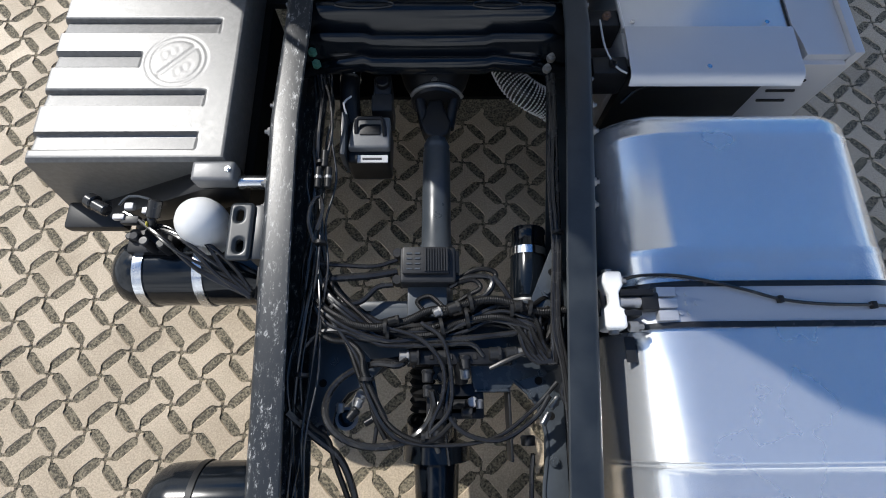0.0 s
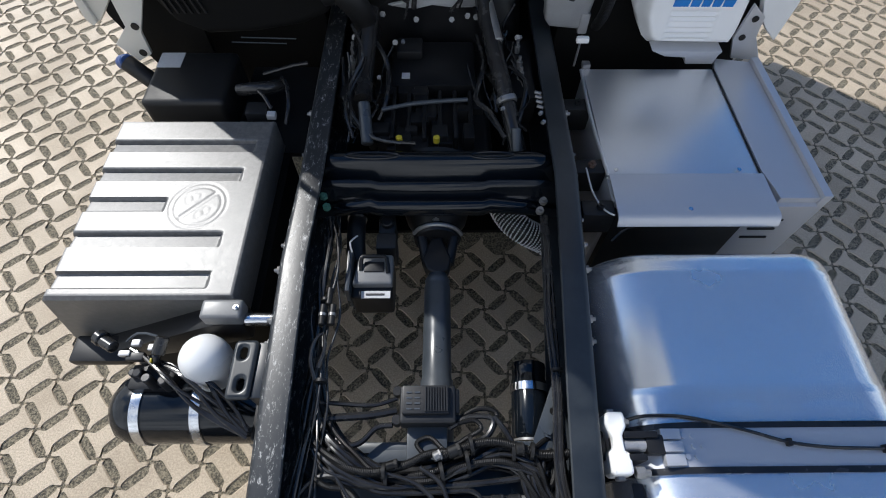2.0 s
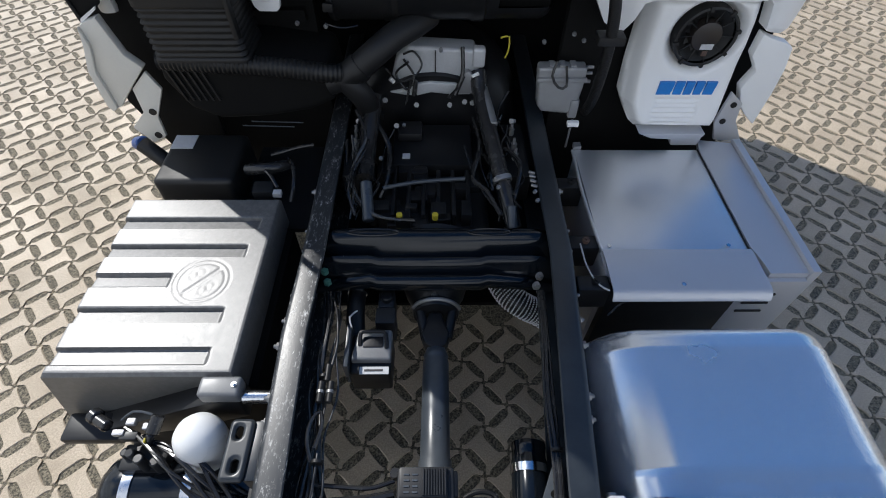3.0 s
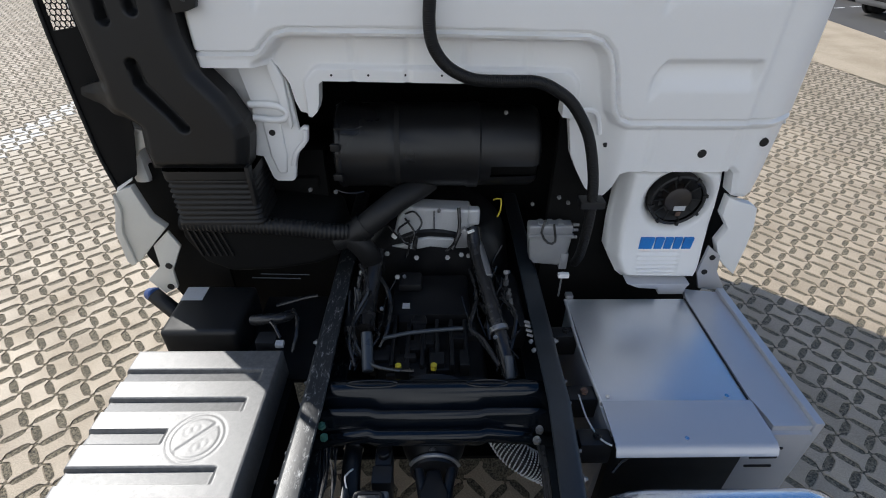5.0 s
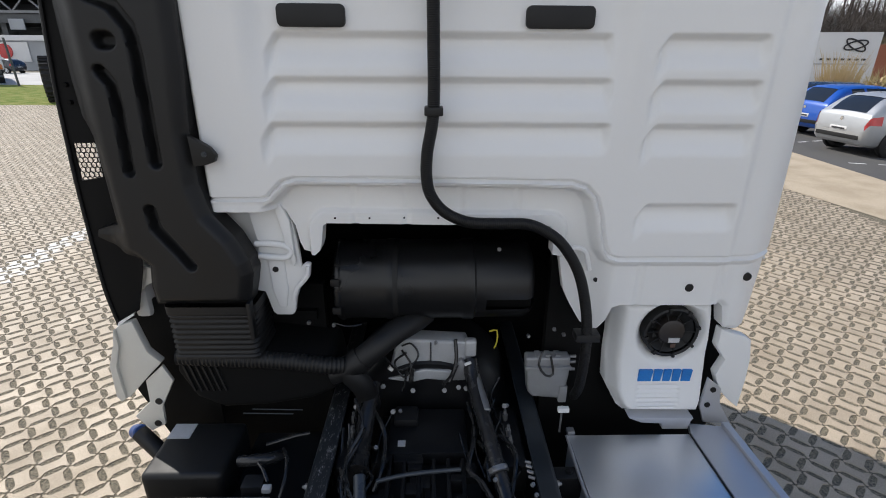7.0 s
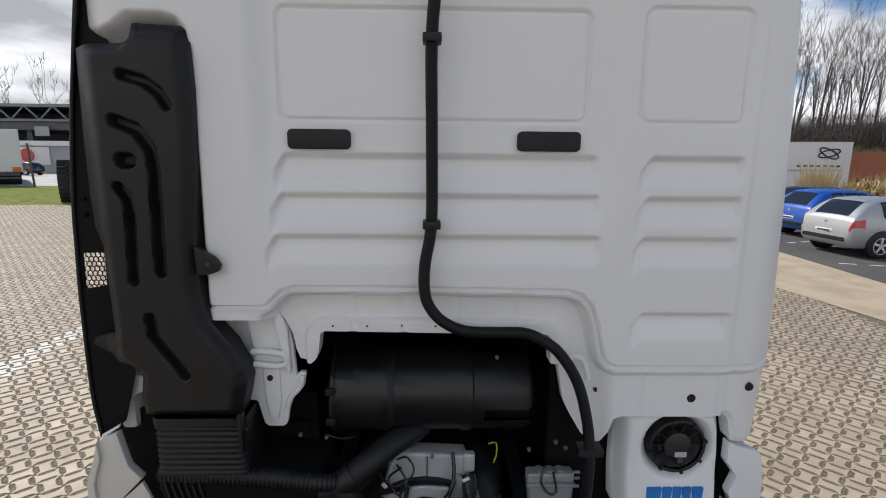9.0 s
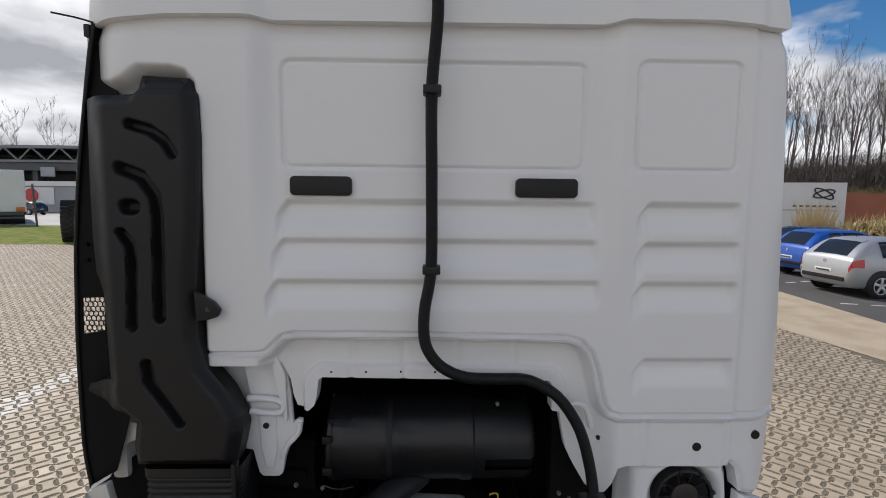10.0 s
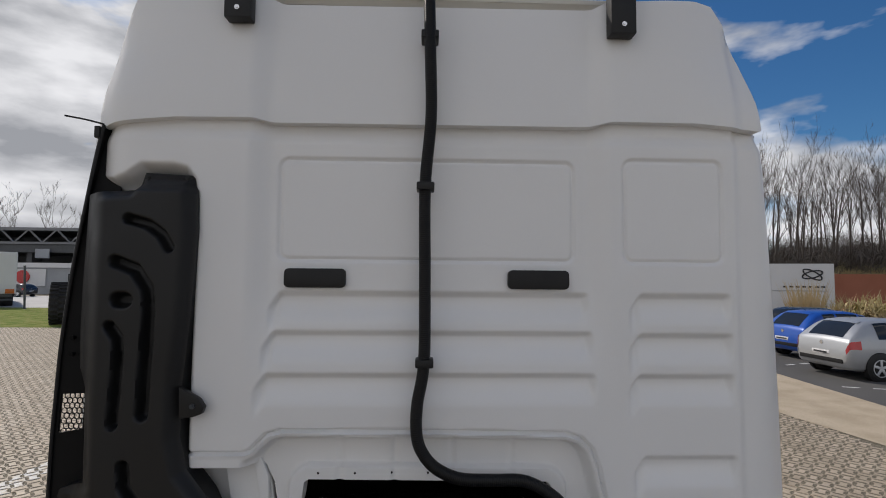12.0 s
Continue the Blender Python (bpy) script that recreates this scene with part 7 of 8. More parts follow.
def hatchback(paint, name, label, x, y, heading, scale=1.0, roof=1.48):
    """A five-seat hatchback; its rear bumper at the origin, nose along +y."""
    car = thing(name, label, "car", "parked cars")
    ys = [0.0, 0.02, 0.06, 0.10, 0.15, 0.22, 0.32, 0.45, 0.58, 0.75, 1.1, 1.6, 2.0, 2.35, 2.65, 2.95, 3.25, 3.75, 4.05, 4.16, 4.2]
    tops = [0.60, 0.74, 0.90, 0.985, 1.03, 1.10, 1.20, 1.31, roof - 0.09, roof - 0.03, roof, roof, roof - 0.02, roof - 0.10, roof - 0.27, 1.03, 0.98, 0.89, 0.76, 0.62, 0.54]
    lows = [0.42, 0.36, 0.30, 0.27, 0.25, 0.24, 0.23, 0.22, 0.22, 0.22, 0.22, 0.22, 0.22, 0.22, 0.22, 0.22, 0.22, 0.23, 0.26, 0.32, 0.38]
    halves = [0.66, 0.74, 0.79, 0.815, 0.83, 0.845, 0.86, 0.87, 0.875, 0.88, 0.88, 0.88, 0.88, 0.88, 0.875, 0.87, 0.86, 0.82, 0.74, 0.66, 0.60]

    def section(y):
        """Half section from sill to roof centre."""
        top, low, hw = (float(np.interp(y, ys, v)) for v in (tops, lows, halves))
        belt = min(0.94, top - 0.03)
        c = min(1.0, max(0.0, (top - belt) / 0.50))
        rise = top - belt
        return [(0.0, low), (0.86 * hw, low), (0.97 * hw, low + 0.07), (hw, low + 0.5 * (belt - low) - 0.03), (0.995 * hw, low + 0.75 * (belt - low)), (0.975 * hw, belt), (hw * (0.97 - 0.08 * c), belt + rise * 0.40), (hw * (0.96 - 0.17 * c), belt + rise * 0.78),
                (hw * (0.92 - 0.22 * c), belt + rise * 0.93), (hw * (0.70 - 0.13 * c), belt + rise * 0.985), (0.36 * hw, top + 0.012), (0.0, top + 0.016)]

    def skin(y0, y1, v0, v1, out=0.0, n=12, both=True, flip=False):
        """A strip of the body's skin between two rows of the section, raised by out."""
        bm = bmesh.new()
        rows = []
        span = np.linspace(v0, v1, 8)
        for y in np.linspace(y0, y1, n):
            sec = section(float(y))
            idx = np.arange(len(sec))
            xs, zs = np.interp(span, idx, [p[0] for p in sec]), np.interp(span, idx, [p[1] for p in sec])
            line = list(zip(xs, zs))
            if both:
                line = line + [(-a, b) for a, b in line[::-1] if a > 1e-4]
            rows.append([bm.verts.new(((-a if flip else a), float(y), b)) for a, b in line])
        for a, b in zip(rows, rows[1:]):
            for i in range(len(a) - 1):
                bm.faces.new((a[i], a[i + 1], b[i + 1], b[i]))
        bmesh.ops.recalc_face_normals(bm, faces=bm.faces[:])
        bm.normal_update()
        mid = bm.faces[len(bm.faces) // 2]
        k = 1 if mid.normal.dot(Vector((mid.calc_center_median().x, mid.calc_center_median().y - 2.0, mid.calc_center_median().z - 0.7))) > 0 else -1
        for v in bm.verts:
            v.co += v.normal * out * k
        return bm

    bm = bmesh.new()
    rows = []
    for sy in ys[:9] + [0.66, 0.75, 0.9, 1.1, 1.35, 1.6, 1.8, 2.0, 2.2, 2.35, 2.5, 2.65, 2.8, 2.95, 3.1, 3.25, 3.5, 3.75, 3.9, 4.05, 4.16, 4.2]:
        sec = section(sy)
        rows.append([bm.verts.new((a, sy, b)) for a, b in sec + [(-a, b) for a, b in sec[-2:0:-1]]])
    m = len(rows[0])
    for a, b in zip(rows, rows[1:]):
        for i in range(m):
            bm.faces.new((a[i], a[(i + 1) % m], b[(i + 1) % m], b[i]))
    bm.faces.new(rows[0]), bm.faces.new(rows[-1])
    bmesh.ops.recalc_face_normals(bm, faces=bm.faces[:])
    part("body", bm, paint, car, angle=60)
    part("rear_window", skin(0.155, 0.60, 9.15, 11, 0.006), GLASS, car, angle=60)
    part("windscreen", skin(2.40, 2.93, 9.0, 11, 0.006), GLASS, car, angle=60)
    part("bumper", skin(0.0, 0.62, 1.0, 3.0, 0.016), PLASTIC, car, "black lower bumper", angle=60)
    part("bumper_face", boxed(-0.66, 0.66, -0.012, 0.03, 0.40, 0.505, 0.01), PLASTIC, car)
    part("bumper_step", skin(0.015, 0.12, 3.3, 4.2, 0.012), paint, car, angle=60)
    part("tailgate_spoiler", skin(0.56, 0.72, 9.0, 11, 0.014), paint, car, angle=60)
    for s in (-1, 1):
        for y0, y1 in ((0.82, 1.22), (1.30, 2.02), (2.10, 2.50)):
            part("side_window", skin(y0, y1, 5.35, 7.6, 0.006, both=False, flip=s < 0), GLASS, car, angle=60)
        part("tail_light", skin(0.025, 0.33, 4.0, 5.3, 0.014, n=12, both=False, flip=s < 0), REDLIGHT, car, angle=60)
        part("mirror", boxed(s * 0.93 - 0.08, s * 0.93 + 0.08, 2.55, 2.65, 0.95, 1.08, 0.03), paint, car)
        for yy in (0.80, 3.40):
            part("wheel_arch", lathe((s * 0.80, yy, 0.33), (s * 0.893, yy, 0.33), [(0, 0.001), (0, 0.375), (0.090, 0.375), (0.093, 0.370), (0.093, 0.001)], 32), PLASTIC, car)
            tyre = part("wheel", lathe((s * 0.66, yy, 0.315), (s * 0.905, yy, 0.315), [(0, 0.2), (0, 0.29), (0.03, 0.315), (0.20, 0.315), (0.232, 0.29), (0.235, 0.222), (0.185, 0.215)], 32), TYRE, car)
            rim = bmesh.new()
            join(rim, lathe((s * 0.82, yy, 0.315), (s * 0.904, yy, 0.315), [(0, 0.001), (0, 0.21), (0.084, 0.215), (0.084, 0.195), (0.02, 0.185), (0.02, 0.001)], 32))
            for k in range(5):
                c = Matrix.Translation((s * 0.898, yy, 0.315)) @ Matrix.Rotation(radians(72 * k), 4, "X")
                box(rim, -0.012, 0.012, -0.03, 0.03, 0.0, 0.20, 0.006, m=c)
            part("rim", rim, SHEET, tyre, "silver five-spoke rim")
    part("number_plate", boxed(-0.26, 0.26, 0.0, 0.02, 0.57, 0.68, 0.004), SIGNWHITE, car, "plain white plate")
    part("plate_bar", boxed(-0.2, 0.2, -0.004, 0.001, 0.605, 0.645), DARKPRINT, car)
    part("badge", rods((0, 0.07, 0.86), (0, 0.035, 0.86), 0.05, n=20), STEEL, car)
    part("aerial", rods((0, 0.9, roof), (0, 0.75, roof + 0.12), 0.006, n=5), PLASTIC, car)
    car.matrix_basis = Matrix.Translation((x, y, 0.0)) @ Matrix.Rotation(heading, 4, "Z") @ Matrix.Scale(scale, 4)
    return car


HEADING = -radians(72)
hatchback(SILVERCAR, "parked_car", "silver hatchback parked with its tail towards the yard", 10.42, 12.96, radians(-87))
hatchback(BLUECAR, "parked_car", "bright blue hatchback parked beside the silver one", 11.55, 15.9, radians(-85), roof=1.50)
hatchback(DARKCAR, "parked_car", "dark car parked beyond the blue hatchback", 13.4, 18.6, HEADING, roof=1.45)

# parking strip, kerb and planting
patch("parking_lot", [(9.6, 40.0), (9.35, 13.0), (9.1, 9.8), (8.6, 4.0), (8.4, -6), (60, -10), (60, 60), (12, 60)], -0.001, ASPHALT, "dark asphalt parking strip", "parking")
patch("pavement", [(6.75, 40), (6.65, 9.2), (6.92, 7.5), (7.3, 4.0), (7.4, -6), (8.4, -6), (8.6, 4.0), (9.1, 9.8), (9.35, 13.0), (9.6, 40)], 0.006, CONCRETE, "sandy concrete strip beside the paving", "pavement")
for o, d, n in ((Vector((9.75, 11.5)), Vector((0.93, -0.30)), 7), (Vector((10.6, 14.4)), Vector((0.95, 0.31)), 6)):
    for k in range(n):
        a = o + d * (0.62 * k)
        b = a + d * 0.36
        nrm = Vector((-d.y, d.x)) * 0.09
        patch("bay_line", [tuple(a), tuple(b), tuple(b + nrm), tuple(a + nrm)], 0.003, PAINTLINE, "worn white dash of a parking bay", "marking")
patch("lawn", [(-60, 23.2), (-6, 24.2), (-6, 38.4), (-60, 38.4)], 0.004, GRASS, "patchy green grass strip", "grass")


def tufts(name, label, places, mat, h, spread, n, seed, category="grass", lean_max=0.45, thin=1.0):
    rng = random.Random(seed)
    verts, faces = [], []
    for x, y, z in places:
        for _ in range(n):
            a = rng.uniform(0, 2 * math.pi)
            r = spread * math.sqrt(rng.random())
            lean = rng.uniform(0.03, lean_max)
            hh = h * rng.uniform(0.5, 1.08)
            bx, by = x + r * math.cos(a) * 0.5, y + r * math.sin(a) * 0.5
            tx, ty = bx + math.cos(a) * lean * hh, by + math.sin(a) * lean * hh
            w = rng.uniform(0.01, 0.025) * h * thin
            o = len(verts)
            verts += [(bx - w, by, z), (bx + w, by, z), ((bx + tx) / 2 + w, (by + ty) / 2, z + hh * 0.6), ((bx + tx) / 2 - w, (by + ty) / 2, z + hh * 0.6), (tx, ty, z + hh)]
            faces += [(o, o + 1, o + 2, o + 3), (o + 3, o + 2, o + 4)]
    me = bpy.data.meshes.new(name)
    me.from_pydata(verts, [], faces)
    me.update()
    return tagged(part(name, me, mat), label, category, "", "stuff")


def thicket(name, label, places, mat, h, reach, n, seed, width, category):
    """Tangled twigs: bent ribbons that start low and wander upwards."""
    rng = random.Random(seed)
    verts, faces = [], []
    for x, y, z in places:
        for _ in range(n):
            p = Vector((x + rng.gauss(0, reach * 0.4), y + rng.gauss(0, reach * 0.4), z + rng.uniform(0, 0.55) * h))
            d = Vector((rng.uniform(-1, 1), rng.uniform(-1, 1), rng.uniform(0.1, 1.3))).normalized()
            length = h * rng.uniform(0.15, 0.5)
            w = width * rng.uniform(0.5, 1.2)
            side = Vector((d.y + 0.3, -d.x, 0.2)).normalized() * w
            o = len(verts)
            for k in range(4):
                verts += [tuple(p - side * (1 - k / 3.2)), tuple(p + side * (1 - k / 3.2))]
                p = p + d * (length / 3)
                d = (d + Vector((rng.uniform(-1, 1), rng.uniform(-1, 1), rng.uniform(-1, 0.6))) * 0.35).normalized()
            faces += [(o + 2 * k, o + 2 * k + 1, o + 2 * k + 3, o + 2 * k + 2) for k in range(3)]
    me = bpy.data.meshes.new(name)
    me.from_pydata(verts, [], faces)
    me.update()
    return tagged(part(name, me, mat), label, category, "", "stuff")


rng = random.Random(8)
tufts("grass_blades", "short uneven grass blades on the strip", [(rng.uniform(-48, -8), rng.uniform(23.5, 38), 0) for _ in range(1500)], GRASS, 0.10, 0.6, 10, 4)
tufts("pampas_grass", "tall dry golden ornamental grass", [(16.15, 21.0, 0), (16.5, 21.1, -0.1), (16.75, 21.2, 0.15), (17.1, 21.2, -0.45)], DRYGRASS, 2.4, 0.45, 130, 6, "grass", lean_max=0.36, thin=0.45)
thicket("shrub_bed", "dry yellow green shrubs behind the cars", [(18.2 + 0.55 * k, 20.7 - 0.3 * k + rng.uniform(-0.5, 0.5), 0.1 + rng.uniform(-0.1, 0.3)) for k in range(26)], SHRUB, 2.1, 1.0, 620, 7, 0.045, "shrub")

# sign wall and red wall behind the cars
sign = thing("sign_wall", "large white sign board with dark emblem and unreadable lettering", "sign", at=(16, 25, 0))
S0, S1 = Vector((13.2, 27.2)), Vector((20.75, 24.55))
sd = (S1 - S0).normalized()
sn = Vector((sd.y, -sd.x))


def on_sign(u, z, out):
    p = S0 + sd * u + sn * out
    return (p.x, p.y, z)


bm = bmesh.new()
SL = (S1 - S0).length
crn = [on_sign(0, 0.0, 0), on_sign(SL, 0.0, 0), on_sign(SL, 3.36, 0), on_sign(0, 3.36, 0)]
bk = [on_sign(0, 0.0, -0.25), on_sign(SL, 0.0, -0.25), on_sign(SL, 3.36, -0.25), on_sign(0, 3.36, -0.25)]
va, vb = [bm.verts.new(c) for c in crn], [bm.verts.new(c) for c in bk]
bm.faces.new(va), bm.faces.new(vb[::-1])
for i in range(4):
    bm.faces.new((va[i], vb[i], vb[(i + 1) % 4], va[(i + 1) % 4]))
bmesh.ops.recalc_face_normals(bm, faces=bm.faces[:])
part("board", bm, SIGNWHITE, sign)
for ang in (16, -30):
    pts = [on_sign(SL - 0.95 + 0.46 * math.cos(a) * math.cos(radians(ang)) - 0.17 * math.sin(a) * math.sin(radians(ang)), 2.80 + 0.46 * math.cos(a) * math.sin(radians(ang)) + 0.17 * math.sin(a) * math.cos(radians(ang)), 0.03) for a in [2 * math.pi * k / 28 for k in range(29)]]
    part("emblem_ring", sweep(pts, 0.034, n=6, smoothed=False), DARKPRINT, sign)
for k in range(7):
    a, b = on_sign(SL - 2.25 + 0.28 * k, 2.17, 0.01), on_sign(SL - 2.10 + 0.28 * k, 2.17, 0.01)
    part("letter_bar", rods(a, b, 0.06, n=4), DARKPRINT, sign)
a, b = on_sign(SL - 2.75, 1.96, 0.01), on_sign(SL - 0.3, 1.96, 0.01)
part("letter_bar", rods(a, b, 0.045, n=4), LABEL, sign)
tagged(part("retaining_wall", prism([(20.4, 26.2), (40, 20.0), (40, 20.4), (20.5, 26.6)], "z", 0, 2.85), REDWALL), "long red brown wall behind shrubs", "wall", "", "structure")

# planted bank with a row of bare trees
BANK = ((0, 0.0), (3, 2.0), (8, 4.6), (14, 5.4), (30, 6.0))


def bank_z(u, d):
    return float(np.interp(d, [k for k, _ in BANK], [h for _, h in BANK])) * (0.55 + 0.55 * u)


bank = bmesh.new()
bank_rows = []
for k, (d, h) in enumerate(BANK):
    row = []
    for i in range(60):
        u = i / 59
        x, y = 8 + 60 * u, 46 - 22 * u
        row.append(bank.verts.new((x + 0.35 * d, y + d, bank_z(u, d) + (0.2 * math.sin(i * 1.9 + k) if d else -0.1))))
    bank_rows.append(row)
for a, b in zip(bank_rows, bank_rows[1:]):
    for i in range(59):
        bank.faces.new((a[i], a[i + 1], b[i + 1], b[i]))
bmesh.ops.recalc_face_normals(bank, faces=bank.faces[:])
tagged(part("planted_bank", bank, SLOPE, angle=80), "sloping bank with dry grass and scrub", "bank", "", "structure")
rng = random.Random(31)
for k in range(64):
    u = rng.uniform(0.22, 0.64)
    d = rng.uniform(5, 18)
    tree("bare_tree", 8 + 60 * u + 0.35 * d, 46 - 22 * u + d, rng.uniform(8.0, 12.0), 100 + k, "tall bare winter tree with fine branches", z=bank_z(u, d) - 0.1)
spots = [(rng.uniform(0.2, 0.66), rng.uniform(5, 17)) for _ in range(200)]
thicket("undergrowth", "dark tangled undergrowth below the trees", [(8 + 60 * u + 0.35 * d, 46 - 22 * u + d, bank_z(u, d)) for u, d in spots], BARK, 2.8, 1.8, 150, 9, 0.024, "undergrowth")
spots = [(rng.uniform(0.2, 0.68), rng.uniform(12, 26)) for _ in range(330)]
thicket("young_growth", "fine grey brown brushwood between the trunks", [(8 + 60 * u + 0.35 * d, 46 - 22 * u + d, bank_z(u, d)) for u, d in spots], BARK, 4.6, 2.2, 46, 19, 0.016, "undergrowth")
spots = [(rng.uniform(0.3, 0.75), rng.uniform(1, 7)) for _ in range(330)]
tufts("bank_grass", "dry pale grass tussocks on the bank", [(8 + 60 * u + 0.35 * d, 46 - 22 * u + d, bank_z(u, d) - 0.1) for u, d in spots], STRAW, 0.7, 1.6, 60, 12, "grass")

# far left: trailer, building, bridge, trees, pole and tyre
trailer = thing("semi_trailer", "white box trailer parked beyond the grass", "trailer", at=(0, 0, 0))
part("box", boxed(-2.55, 0.0, 0.0, 13.0, 1.0, 4.15, 0.05), TRAILER, trailer)
part("rear_frame", prism(rounded(-2.5, -0.05, 1.06, 4.09, 0.02), "y", -0.03, 0.0), SIGNWHITE, trailer)
part("chassis", boxed(-2.35, -0.2, 0.1, 12.5, 0.72, 1.0, 0.03), STEELDARK, trailer)
part("underride_bar", boxed(-2.4, -0.15, -0.02, 0.1, 0.48, 0.62, 0.02), STEELDARK, trailer)
for x in (-2.2, -0.36):
    part("rear_light", boxed(x - 0.26, x + 0.26, -0.08, 0.0, 1.02, 1.36, 0.02), ORANGELIGHT, trailer)
for y in (2.0, 3.4):
    part("wheel", rods((-2.45, y, 0.5), (-0.1, y, 0.5), 0.5, n=20), TYRE, trailer)
trailer.matrix_basis = Matrix.Translation((-31.1, 39.2, 0)) @ Matrix.Rotation(radians(40.5), 4, "Z")
bridge = thing("truss_bridge", "long dark steel truss canopy in the distance", "bridge", at=(-60, 78, 0))
br = bmesh.new()
for z, hh in ((9.25, 0.4), (7.15, 0.35)):
    box(br, -110, -28, 77.8, 78.4, z, z + hh)
for k in range(20):
    x = -109 + 4.2 * k
    rod(br, (x, 78, 7.4), (x + 2.1, 78, 9.4), 0.13, n=4)
    rod(br, (x + 2.1, 78, 9.4), (x + 4.2, 78, 7.4), 0.13, n=4)
part("truss", br, TRUSS, bridge)
part("roof", boxed(-110, -28, 79, 96, 9.3, 9.8), STEELDARK, bridge)
part("deck", boxed(-110, -28, 78.2, 92, 5.9, 7.1), STEELDARK, bridge)
part("back_wall", boxed(-110, -28, 92, 92.5, 0, 9.4), STEELDARK, bridge)
for k in range(11):
    part("pier", boxed(-106 + 7.4 * k, -105.2 + 7.4 * k, 79, 81, 0, 6.0), STEELDARK, bridge)
part("sign_panel", boxed(-59.3, -57.2, 77.6, 77.75, 5.0, 6.4), GREYBUILD, bridge)
building = thing("low_building", "low grey building with banner panels", "building", at=(-50, 66, 0))
part("wall", boxed(-75, -30, 66, 72, 0, 3.4), GREYBUILD, building)
part("roof", boxed(-75.3, -29.7, 65.7, 72.3, 3.4, 4.0), SIGNWHITE, building)
part("banner", boxed(-53.0, -48.8, 65.85, 65.95, 1.0, 3.2), SIGNWHITE, building)
part("banner_emblem", rods((-51.6, 65.7, 2.2), (-51.6, 65.84, 2.2), 0.85, n=24), REDLIGHT, building, "red round emblem")
for k in range(7):
    w = part("window", boxed(-46 + 2.2 * k, -44.6 + 2.2 * k, 65.9, 66.02, 1.2, 2.6), GLASS, building)
hatchback(DARKCAR, "parked_car", "dark car standing before the low building", -44.0, 57.5, radians(80), roof=1.45)
pole = tagged(part("sign_pole", rods((-28.6, 36.9, 0), (-28.75, 36.9, 3.1), 0.07, n=8), STEELDARK), "thin dark leaning pole", "pole")
wheel = thing("tyre", "large black truck tyre standing behind the deflector", "tyre", at=(-18.3, 25.8, 0))
part("tread", lathe((-18.55, 25.6, 1.02), (-17.9, 26.0, 1.02), [(0, 0.5), (0, 0.90), (0.08, 1.02), (0.68, 1.02), (0.76, 0.90), (0.76, 0.5)], 36), TYRE, wheel)
ax = (Vector((-17.9, 26.0, 1.02)) - Vector((-18.55, 25.6, 1.02))).normalized()
for k in range(26):
    a = 2 * math.pi * k / 26
    side = Vector((-ax.y, ax.x, 0))
    for half in (0, 1):
        c = Vector((-18.55, 25.6, 1.02)) + ax * (0.20 + 0.36 * half) + (side * math.cos(a + 0.12 * half) + Vector((0, 0, 1)) * math.sin(a + 0.12 * half)) * 1.03
        lug = bmesh.new()
        m = Matrix.Translation(c) @ Matrix.Rotation(math.atan2(ax.y, ax.x), 4, "Z") @ Matrix.Rotation(-(a + 0.12 * half) + math.pi / 2, 4, "X")
        box(lug, -0.19, 0.19, -0.065, 0.065, -0.03, 0.045, 0.012, m=m)
        part("tread_lug", lug, TYRE, wheel)
for k, (x, h) in enumerate(((-95, 17), (-88.5, 15.5), (-82.0, 17.0), (-74.8, 18.4), (-66.5, 17.0), (-58, 17))):
    tree("bare_tree", x, 102 + 1.3 * math.sin(5 * k), h, 300 + k, "distant bare tree with a rounded crown", parent_group="distant trees", crown=1.0)

# wheels under the truck, out of view, added to block light below the chassis
front = thing("front_axle", "front axle with unseen black truck tyres under the cab", "axle", at=(0, 2.66, 0))
for own, x0, x1, y in ((front, -1.16, -0.84, 2.66), (front, 0.88, 1.20, 2.66), (axle, -1.22, -0.58, -0.95), (axle, 0.62, 1.26, -0.95)):
    part("tyre", lathe((x0, y, 0.5), (x1, y, 0.5), [(0, 0.3), (0, 0.46), (0.03, 0.5), (x1 - x0 - 0.03, 0.5), (x1 - x0, 0.46), (x1 - x0, 0.3)], 40), TYRE, own)
    part("hub", lathe((x0 + 0.02, y, 0.5), (x1 - 0.02, y, 0.5), [(0, 0.1), (0, 0.29), (x1 - x0 - 0.04, 0.29), (x1 - x0 - 0.04, 0.1)], 32), SILVERPAINT, own)
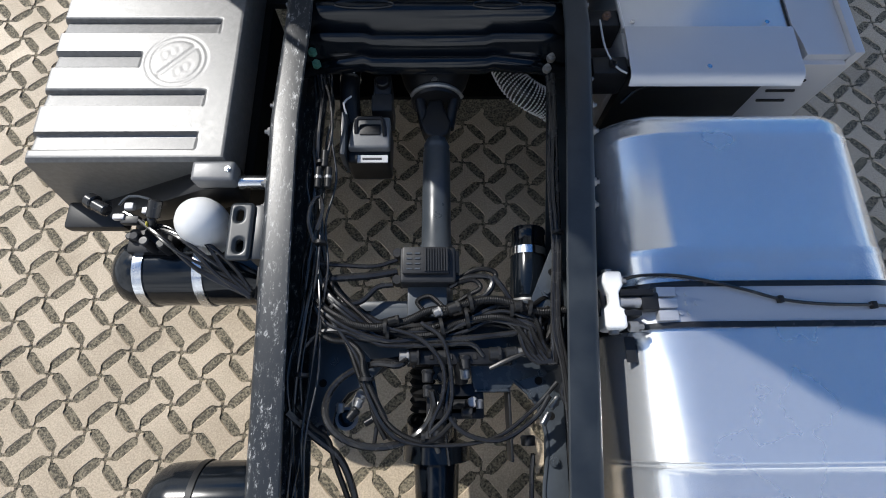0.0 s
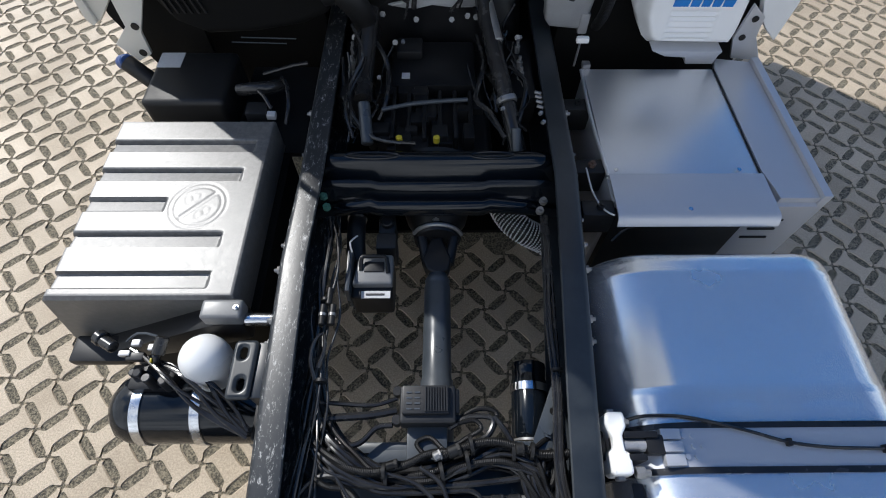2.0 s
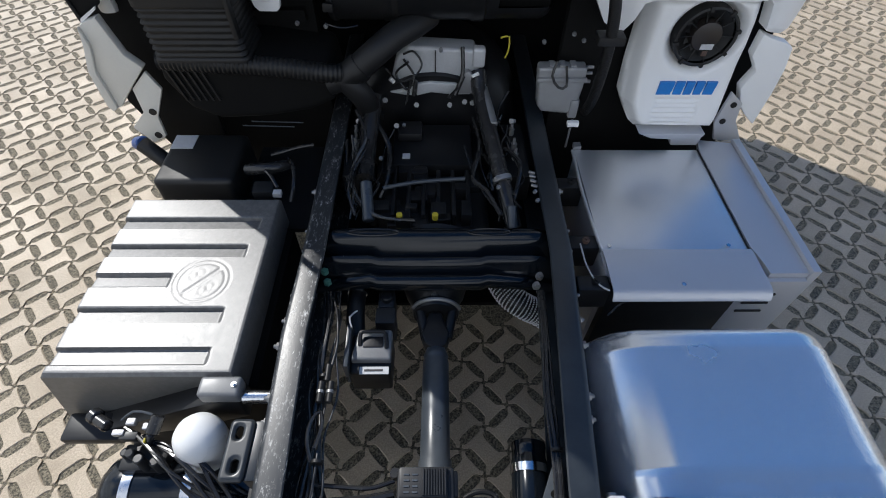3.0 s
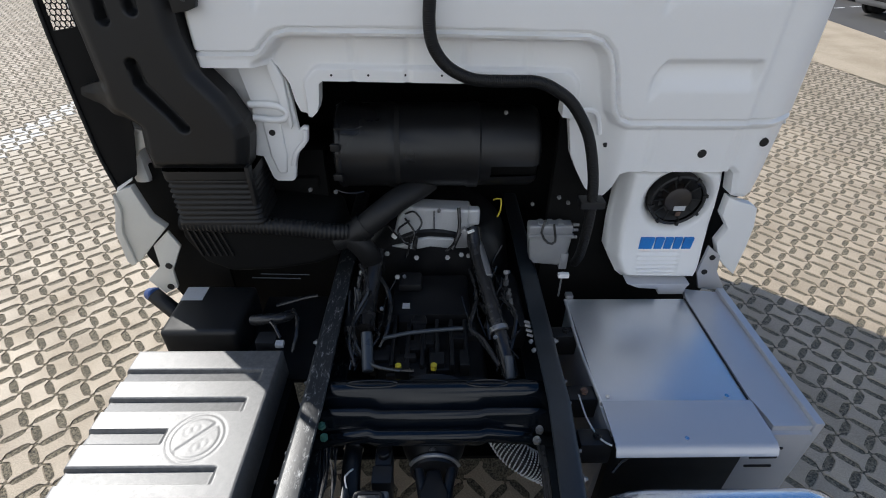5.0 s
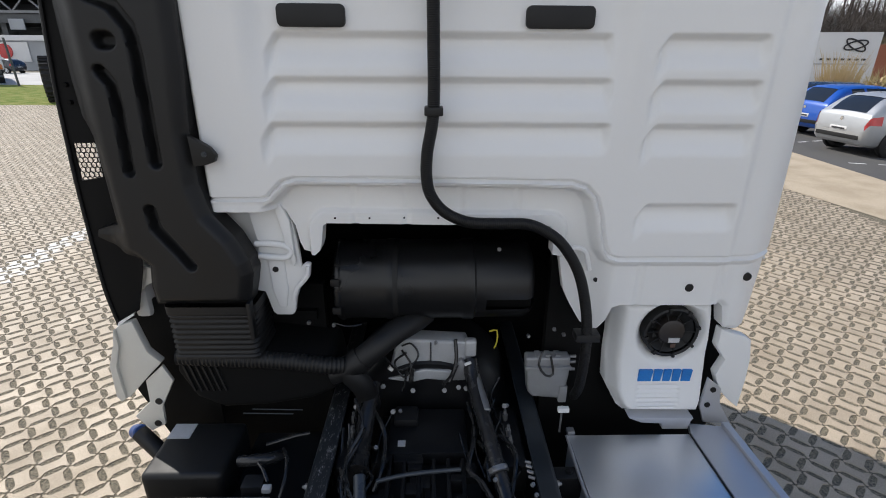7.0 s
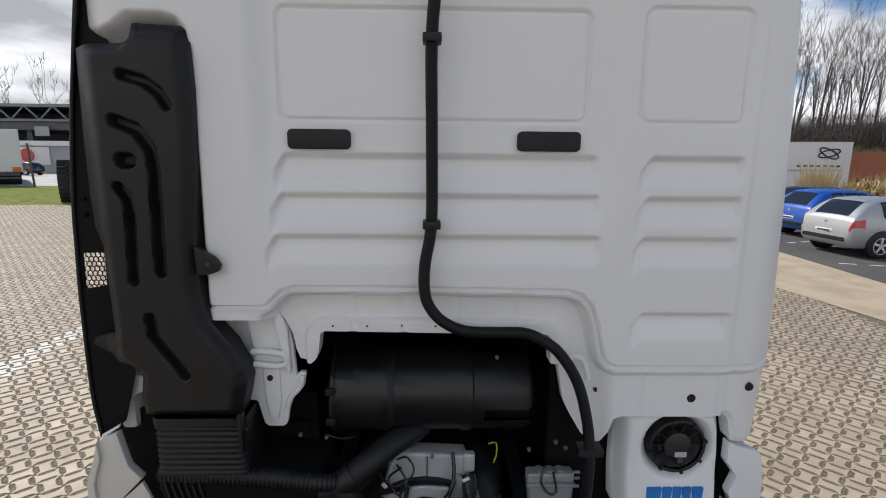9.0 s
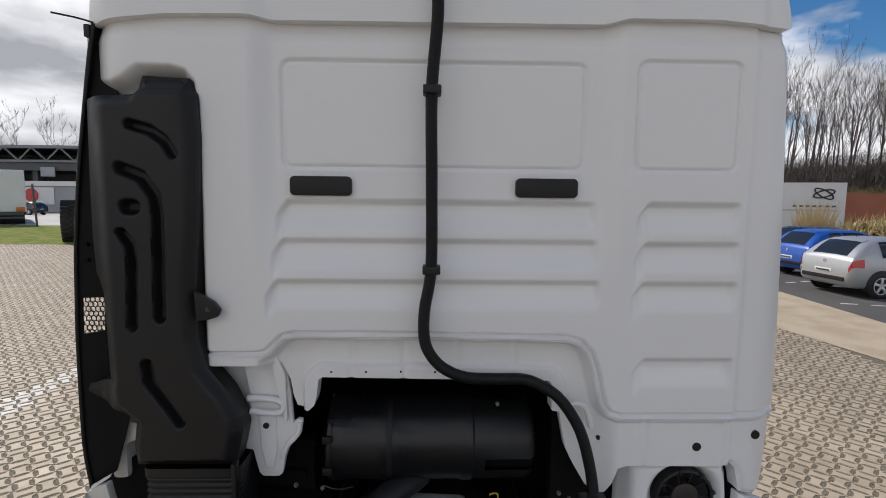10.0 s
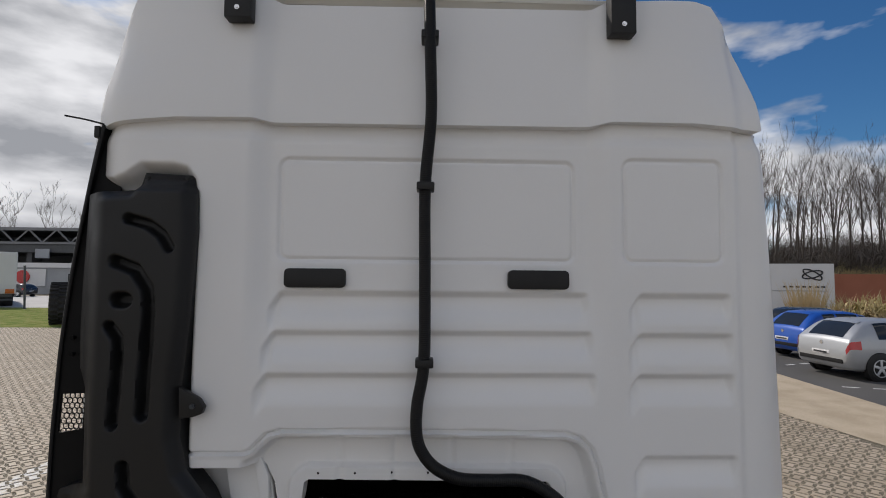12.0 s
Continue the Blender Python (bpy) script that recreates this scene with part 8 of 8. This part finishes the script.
part("beam", rods((-0.9, 2.66, 0.48), (0.9, 2.66, 0.48), 0.07, n=16), FRAME_DARK, front)
part("beam", rods((-0.7, -0.95, 0.5), (0.7, -0.95, 0.5), 0.09, n=16), FRAME_DARK, axle)

# ---- paving stones ----
pave = tagged(part("pavement", boxed(-0.01, 0.01, -0.01, 0.01, -0.05, -0.04), PAVER), "beige interlocking concrete pavers with gravel filled gaps", "paving", "", "structure")
meshes = {s: paver_mesh(s) for s in (False, True)}
rng = random.Random(2)
near, mid, far, painted = [], [], [], []
for j in range(-90, 230):
    for i in range(-260, 130):
        if (i + j) % 2 == 0:
            continue
        p = cell_xy(i, j)
        if p.x > 6.6 + 0.02 * p.y or p.y > 23.3 + 0.018 * (p.x + 60) or p.y < -7 or p.x < -22:
            continue
        wedge = p.y > 0.45 * abs(p.x) - 1.0
        if not wedge:
            if abs(p.x) < 9 and p.y > -7:
                far.append((i, j))
            continue
        if -4.92 < p.x < -4.58 and p.y < 14:
            painted.append((i, j))
        elif p.x < -0.42 and p.x > -2.15 and -0.2 < p.y < 1.75:
            near.append((i, j))
        elif abs(p.x) < 4.6 and p.y < 6.2:
            if not (abs(p.x) < 0.9 and p.y > 1.6):
                mid.append((i, j))
        else:
            if not (abs(p.x) < 1.0 and p.y < 20):
                far.append((i, j))
near.sort(key=lambda c: (cell_xy(*c) - Vector((-1.2, 0.55))).length)
mid += near[300:]
for i, j in near[:300]:
    ob = new("paver", meshes[bool(j % 2)])
    p = cell_xy(i, j)
    ob.parent = pave
    ob.matrix_basis = Matrix.Translation((p.x, p.y, rng.uniform(-0.0015, 0.0015))) @ Matrix.Rotation(TURN_PAVE, 4, "Z") @ Matrix.Rotation(rng.uniform(-0.012, 0.012), 4, "X")
tagged(part("paver_field", paved(mid, True), PAVER, pave, angle=20), "", "", "", "stuff")
tagged(part("paver_field", paved(far, False), PAVER, pave), "", "", "", "stuff")
tagged(part("painted_pavers", paved(painted, True), PAVER_WHITE, pave, "worn white painted line on the pavers", angle=20), "", "", "", "stuff")
